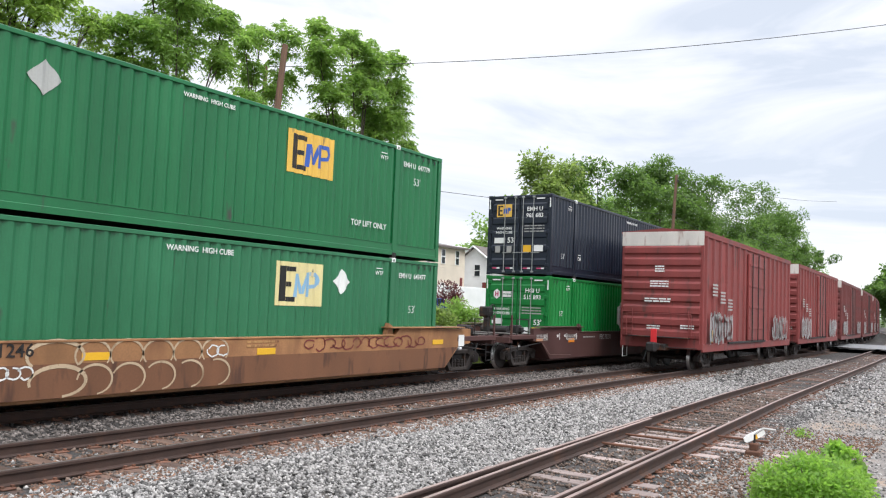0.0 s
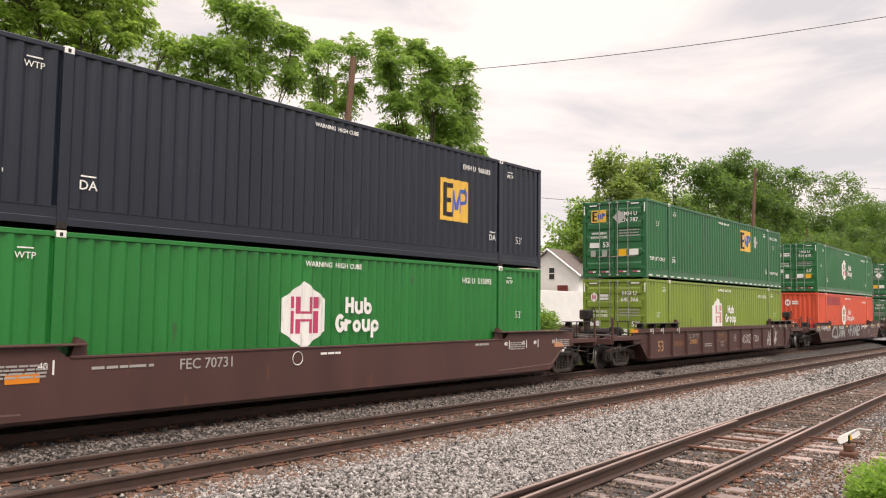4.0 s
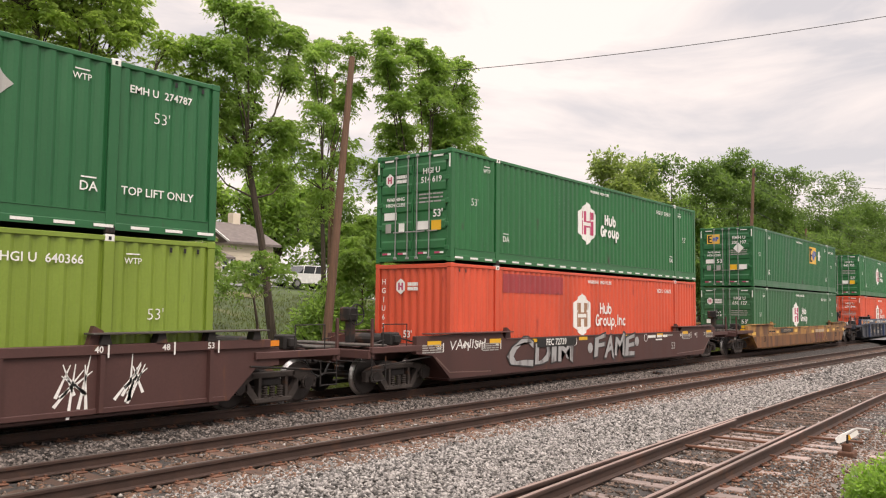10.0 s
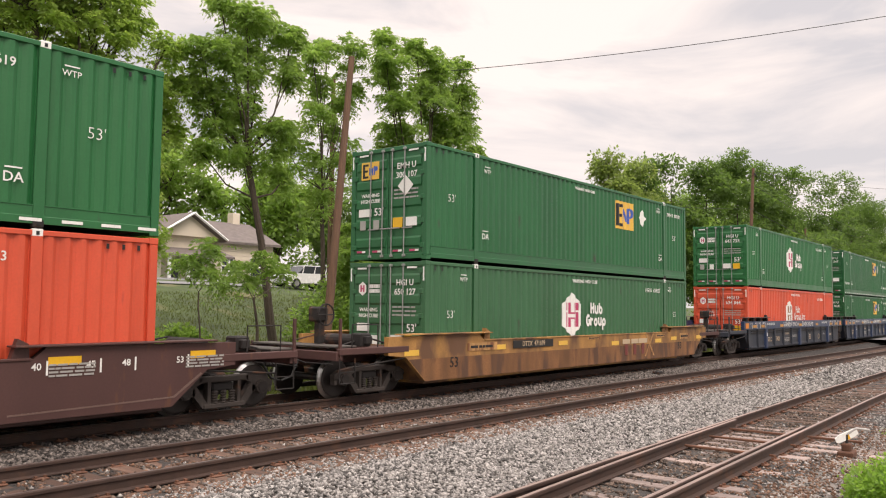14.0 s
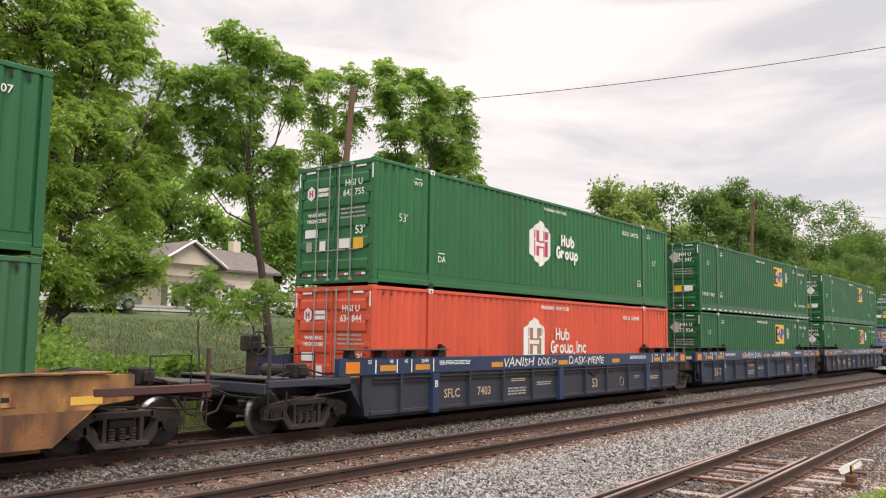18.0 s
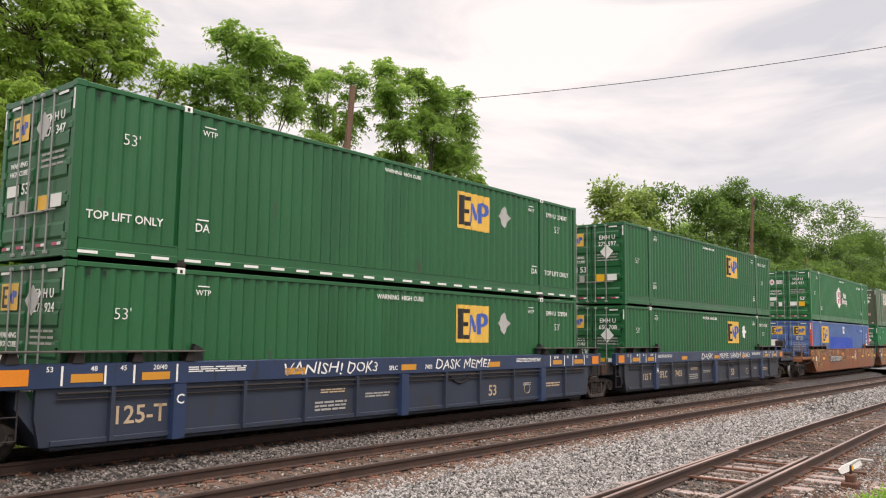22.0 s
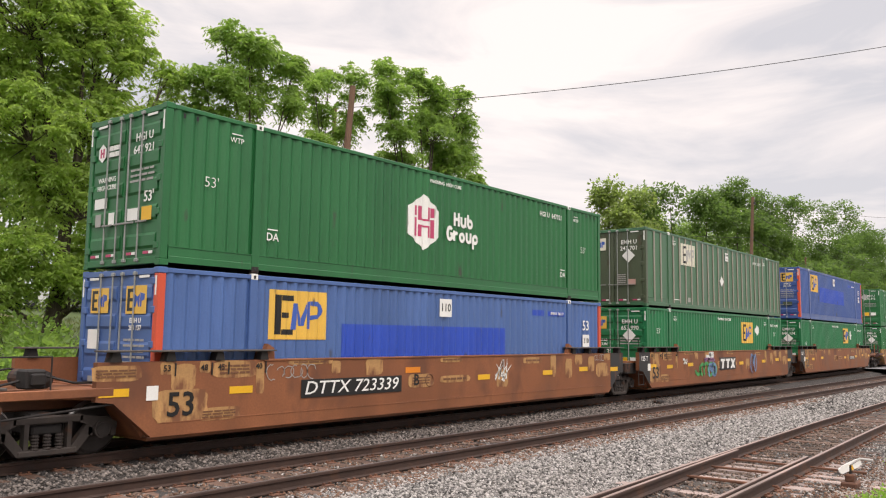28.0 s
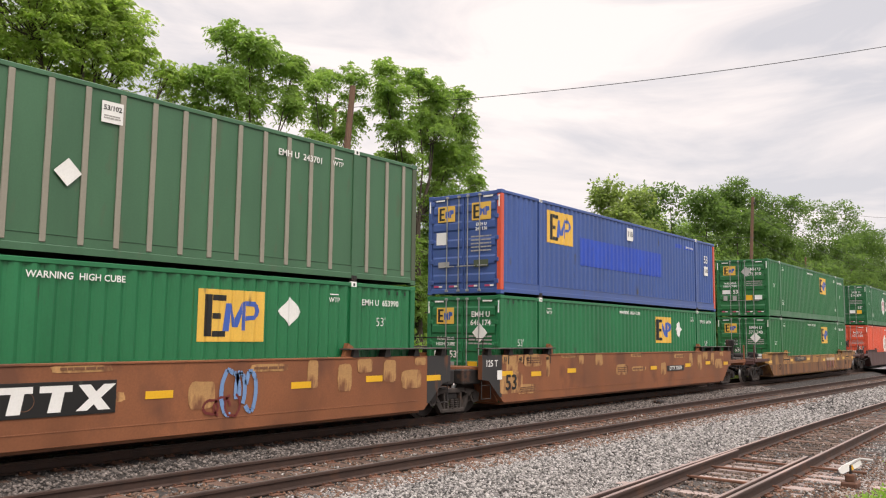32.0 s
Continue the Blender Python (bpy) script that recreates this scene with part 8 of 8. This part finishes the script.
POLE_A = (22.1, 22.3, 11.7)
wooden_pole("leaning weathered wooden pole beside the trees", (20.9, 22.3, -0.2), POLE_A, 0.19, False)
wooden_pole("weathered wooden utility pole", (69.3, 22.6, -0.3), (69.7, 22.0, 13.9), 0.19)
wooden_pole("short wooden pole in front of the wood", (116.8, 30.3, -0.5), (116.6, 30.0, 12.9), 0.2, False)


def wire(label, a, b, sag, r=0.018):
    a, b = Vector(a), Vector(b)
    pts = [a.lerp(b, k / 24) - Vector((0, 0, sag * 4 * (k / 24) * (1 - k / 24))) for k in range(25)]
    s, n = Shape(), 5
    ring = [(r * math.cos(k * 1.2566), r * math.sin(k * 1.2566)) for k in range(n)]
    out = Vector((b.y - a.y, a.x - b.x, 0)).normalized()
    v = [p + out * q[0] + Vector((0, 0, q[1])) for p in pts for q in ring]
    s.add(v, [(i * n + k, i * n + (k + 1) % n, (i + 1) * n + (k + 1) % n, (i + 1) * n + k) for i in range(24) for k in range(n)])
    solid("overhead_wire", s, CABLE, label, "cable", group="overhead wires")


wooden_pole("wooden pole among the trees", (27.6, 29.1, 0.5), (27.6, 29.1, 13.3), 0.17, False)
wooden_pole("wooden pole on the near verge", (46.0, 3.0, -0.5), (46.0, 3.0, 17.1), 0.2, False)
wire("black overhead wire sagging from pole to pole across the tracks", (27.6, 29.1, 13.2), (46.0, 3.0, 17.0), 0.5)
for dz, s in ((13.3, 0.6), (12.4, 0.7), (10.2, 0.8)):
    wire("thin black wire along the far side of the line", (69.7, 21.9, dz), (135.0, 24.5, dz - 0.5), s, 0.02)
wire("thin black wire along the far side of the line", (22.1, 22.3, 6.9), (69.7, 21.9, 10.4), 0.3, 0.014)
wire("thin black wire along the far side of the line", (69.7, 22.0, 13.6), (150, 20, 21.5), 0.6, 0.02)

# switch stand beside the siding
stand = thing("switch_stand", "low switch stand with a yellow-banded white target", "switch stand", Matrix.Translation((14.65, 3.2, -0.36)))
part("base", Shape().cbox(-0.16, 0.16, -0.12, 0.12, 0, 0.10, 0.02).cbox(-0.08, 0.08, -0.07, 0.07, 0.09, 0.22, 0.02), PLATE, stand, "rusty cast base")
part("spindle", Shape().tube((0, 0, 0.2), (0, 0, 0.36), 0.022), DARK_STEEL, stand)
tg = part("target", Shape().prism(((-0.25, -0.05), (-0.20, -0.08), (0.14, -0.08), (0.24, -0.04), (0.24, 0.06), (0.18, 0.085), (-0.16, 0.07), (-0.25, 0.03)), "y", -0.012, 0.012), WHITE, stand, "white painted metal target",
          Matrix.Translation((0, 0, 0.34)) @ Euler((0, radians(-22), radians(-50))).to_matrix().to_4x4() @ Matrix.Scale(0.8, 4))
part("target_band", Shape().box(-0.02, 0.05, -0.015, 0.015, -0.082, 0.02), YELLOW, tg, "yellow band")
part("lever", Shape().path([(0, 0, 0.36), (0.10, -0.12, 0.46), (0.2, -0.3, 0.44)], 0.02, 8), GREY_MARK, stand, "pale grey throw lever")

# plants on the camera's side
bush("rounded bright green shrub on the near verge", 11.15, 1.75, 1.15, 0.70, LEAF_BRIGHT, 5, 190, 95, 0.055, -0.36, "shrub")
bush("tall yellow-green weeds behind the shrub", 12.3, 1.55, 0.55, 0.72, LEAF_BRIGHT, 6, 60, 46, 0.11, -0.36, "weed")
for i, (x, y, w_, h_) in enumerate(((9.9, 2.75, 0.35, 0.12), (17.9, 2.95, 0.5, 0.14), (9.2, 2.6, 0.25, 0.1), (13.2, 2.2, 0.4, 0.16))):
    bush("low tuft of weeds in the cinders", x, y, w_, h_, LEAF_BRIGHT, 30 + i, 14, 24, 0.05, float(verge_z(x, y)), "weed", "weeds", False)
# brush behind the far track
for i, (x, y, w_, h_, m_) in enumerate(((9.6, 20.8, 2.6, 2.2, LEAF), (11.6, 25.0, 3.4, 2.6, LEAF_DARK), (8.6, 24.5, 3.0, 2.4, LEAF), (10.6, 23.0, 2.6, 2.2, LEAF_DARK), (13.6, 23.5, 2.4, 1.6, LEAF_DARK), (22.6, 24.0, 2.6, 3.4, LEAF), (24.6, 24.6, 2.6, 3.0, LEAF_DARK), (27.0, 23.6, 2.8, 2.8, LEAF),
                                        (31.0, 22.6, 2.2, 2.4, LEAF_DARK), (33.5, 24.0, 2.4, 2.2, LEAF), (17.0, 25.5, 1.6, 1.2, LEAF), (39.0, 26.0, 2.2, 1.8, LEAF_PALE), (46.0, 29.0, 2.6, 2.2, LEAF), (55, 36, 3.0, 3.6, LEAF_PURPLE))):
    bush("dense leafy shrub behind the tracks", x, y, w_, h_, m_, 100 + i, 60, 60, 0.20, None, "shrub", "brush")


def grass_field(name, label, n, x0, x1, y0, y1, h, seed):
    r = np.random.RandomState(seed)
    x, y = r.uniform(x0, x1, n), r.uniform(y0, y1, n)
    z = ground_z(x, y)
    a, hh, w = r.uniform(0, 6.28, n), h * r.uniform(0.4, 1.2, n), 0.025
    lean = r.normal(scale=0.3, size=(n, 2)) * hh[:, None]
    dx, dy = np.cos(a) * w, np.sin(a) * w
    v = np.stack([np.stack([x - dx, y - dy, z - 0.03], -1), np.stack([x + dx, y + dy, z - 0.03], -1), np.stack([x + lean[:, 0], y + lean[:, 1], z + hh], -1)], 1)
    solid(name, raw_mesh(name, v.reshape(-1, 3), np.arange(3 * n).reshape(n, 3), GRASS), None, label, "grass", "stuff")


grass_field("tall_grass", "tall rough grass between the track and the lawn", 60000, 3, 45, 17.3, 27, 0.42, 3)
grass_field("meadow_grass", "rough grass along the railway", 26000, 45, 75, 18.5, 36, 0.6, 4)
grass_field("lawn_grass", "short lawn grass on the rise", 26000, 5, 50, 27, 38.5, 0.14, 5)

# scraps between the tracks
for i, (x, y) in enumerate(((27.45, 12.1),)):
    z = float(bed_z(x, y))
    solid("scrap_metal", Shape().cbox(-0.22, 0.2, -0.12, 0.12, 0.0, 0.12, 0.03).tube((-0.3, 0, 0.08), (0.28, 0.1, 0.14), 0.03).moved(Matrix.Translation((x, y, z)) @ Matrix.Rotation(i * 1.1, 4, "Z")), DARK_STEEL, "dark rusty scrap lying in the ballast", "scrap", "", "scraps")

# loose ballast
def bare_zone(x, c, r):
    """Fewer stones where the siding lies in cinders."""
    return (c > 5.75) | (r.rand(len(x)) < 0.4)


def in_track(x, c, r):
    """Only between and just outside the rails."""
    return (np.abs(c - 9.77) < 1.25) | (np.abs(c - 13.83) < 1.25) | (np.abs(c - 4.85 - 0.02 * (x - 8)) < 1.0)


scatter_stones(70000, 3.0, 13.5, 4.2, 11.6, 0.034, STONE, "ballast_stones", "loose grey crushed stones between the tracks", 1, bare_zone)
scatter_stones(52000, 13.5, 28.0, 4.2, 11.4, 0.039, STONE, "ballast_stones", "loose grey crushed stones between the tracks", 2, bare_zone)
scatter_stones(15000, 28.0, 52.0, 5.0, 11.4, 0.052, STONE, "ballast_stones", "loose grey crushed stones between the tracks", 3, bare_zone)
# this strip is coloured darker to stand for shade next to the train
scatter_stones(34000, 3.0, 40.0, 10.9, 13.0, 0.037, STONE_MID_SHADED, "ballast_stones", "loose brown-grey crushed stones between the main tracks, darkened for shade", 4)
# the shade below the cars is put into these stones' colour
scatter_stones(20000, 1.0, 34.0, 12.5, 15.4, 0.04, STONE_OILY_SHADED, "fouled_stones", "oily stones under the train, coloured black for its shade", 19, None, False)
scatter_stones(48000, 3.0, 26.0, 4.0, 12.6, 0.034, STONE_DARK, "fouled_stones", "dark fouled stones between the rails", 9, in_track, False)
scatter_stones(9000, 3.0, 34.0, 8.1, 8.75, 0.036, BALLAST_RUSTY, "rusty_stones", "rust-brown stones along the near main track", 16, None, False)
scatter_stones(11000, 3.0, 30.0, 8.6, 11.0, 0.036, BALLAST_RUSTY, "rusty_stones", "rust-brown stones along the near main track", 6, None, False)
scatter_stones(12000, 23.0, 62.0, 2.4, 6.4, 0.055, STONE, "ballast_stones", "loose grey crushed stones along the siding", 12)
scatter_stones(9000, 22.0, 50.0, -1.5, 3.0, 0.045, STONE, "cinder_stones", "small grey stones in the cinder verge", 13)
scatter_stones(13000, 7.0, 24.0, 0.5, 4.3, 0.026, STONE, "cinder_stones", "small grey stones in the cinder verge", 7)
scatter_stones(7500, 7.0, 19.0, 1.6, 4.2, 0.028, BALLAST_RUSTY, "brown_scraps", "brown chips and dead leaves beside the siding", 8, None, False)
# ---- all that moves ----
def motions():
    """Key both trains along their tracks, and every wheelset on its truck."""
    times = [i * 0.5 for i in range(65)]
    for ob, x, z in TRAIN:
        walk(ob, [(t, on_track(1, x - gone(t)) @ Matrix.Translation((0, 0, z))) for t in times])
    for ob, x in BOXCARS:
        walk(ob, [(t, on_track(2, x + left(t))) for t in (0, 0.25, 0.5, 0.75, 1, 1.5, 2, 3, 4, 5, 6, 8, 32)])
    out = {b for b, _ in BOXCARS}
    fine = [i * 0.065 for i in range(492)] + [32.0]
    for w, dx, r, car in WHEELS:
        if car in out:
            rows = [(t, Matrix.Translation((dx, 0, r)) @ Matrix.Rotation(left(t) / r, 4, "Y")) for t in [i * 0.03 for i in range(61)] + [1.83]]
            rows.append((32.0, rows[-1][1]))
        else:
            rows = [(t, Matrix.Translation((dx, 0, r)) @ Matrix.Rotation(-gone(t) / r, 4, "Y")) for t in fine]
        walk(w, rows)


motions()
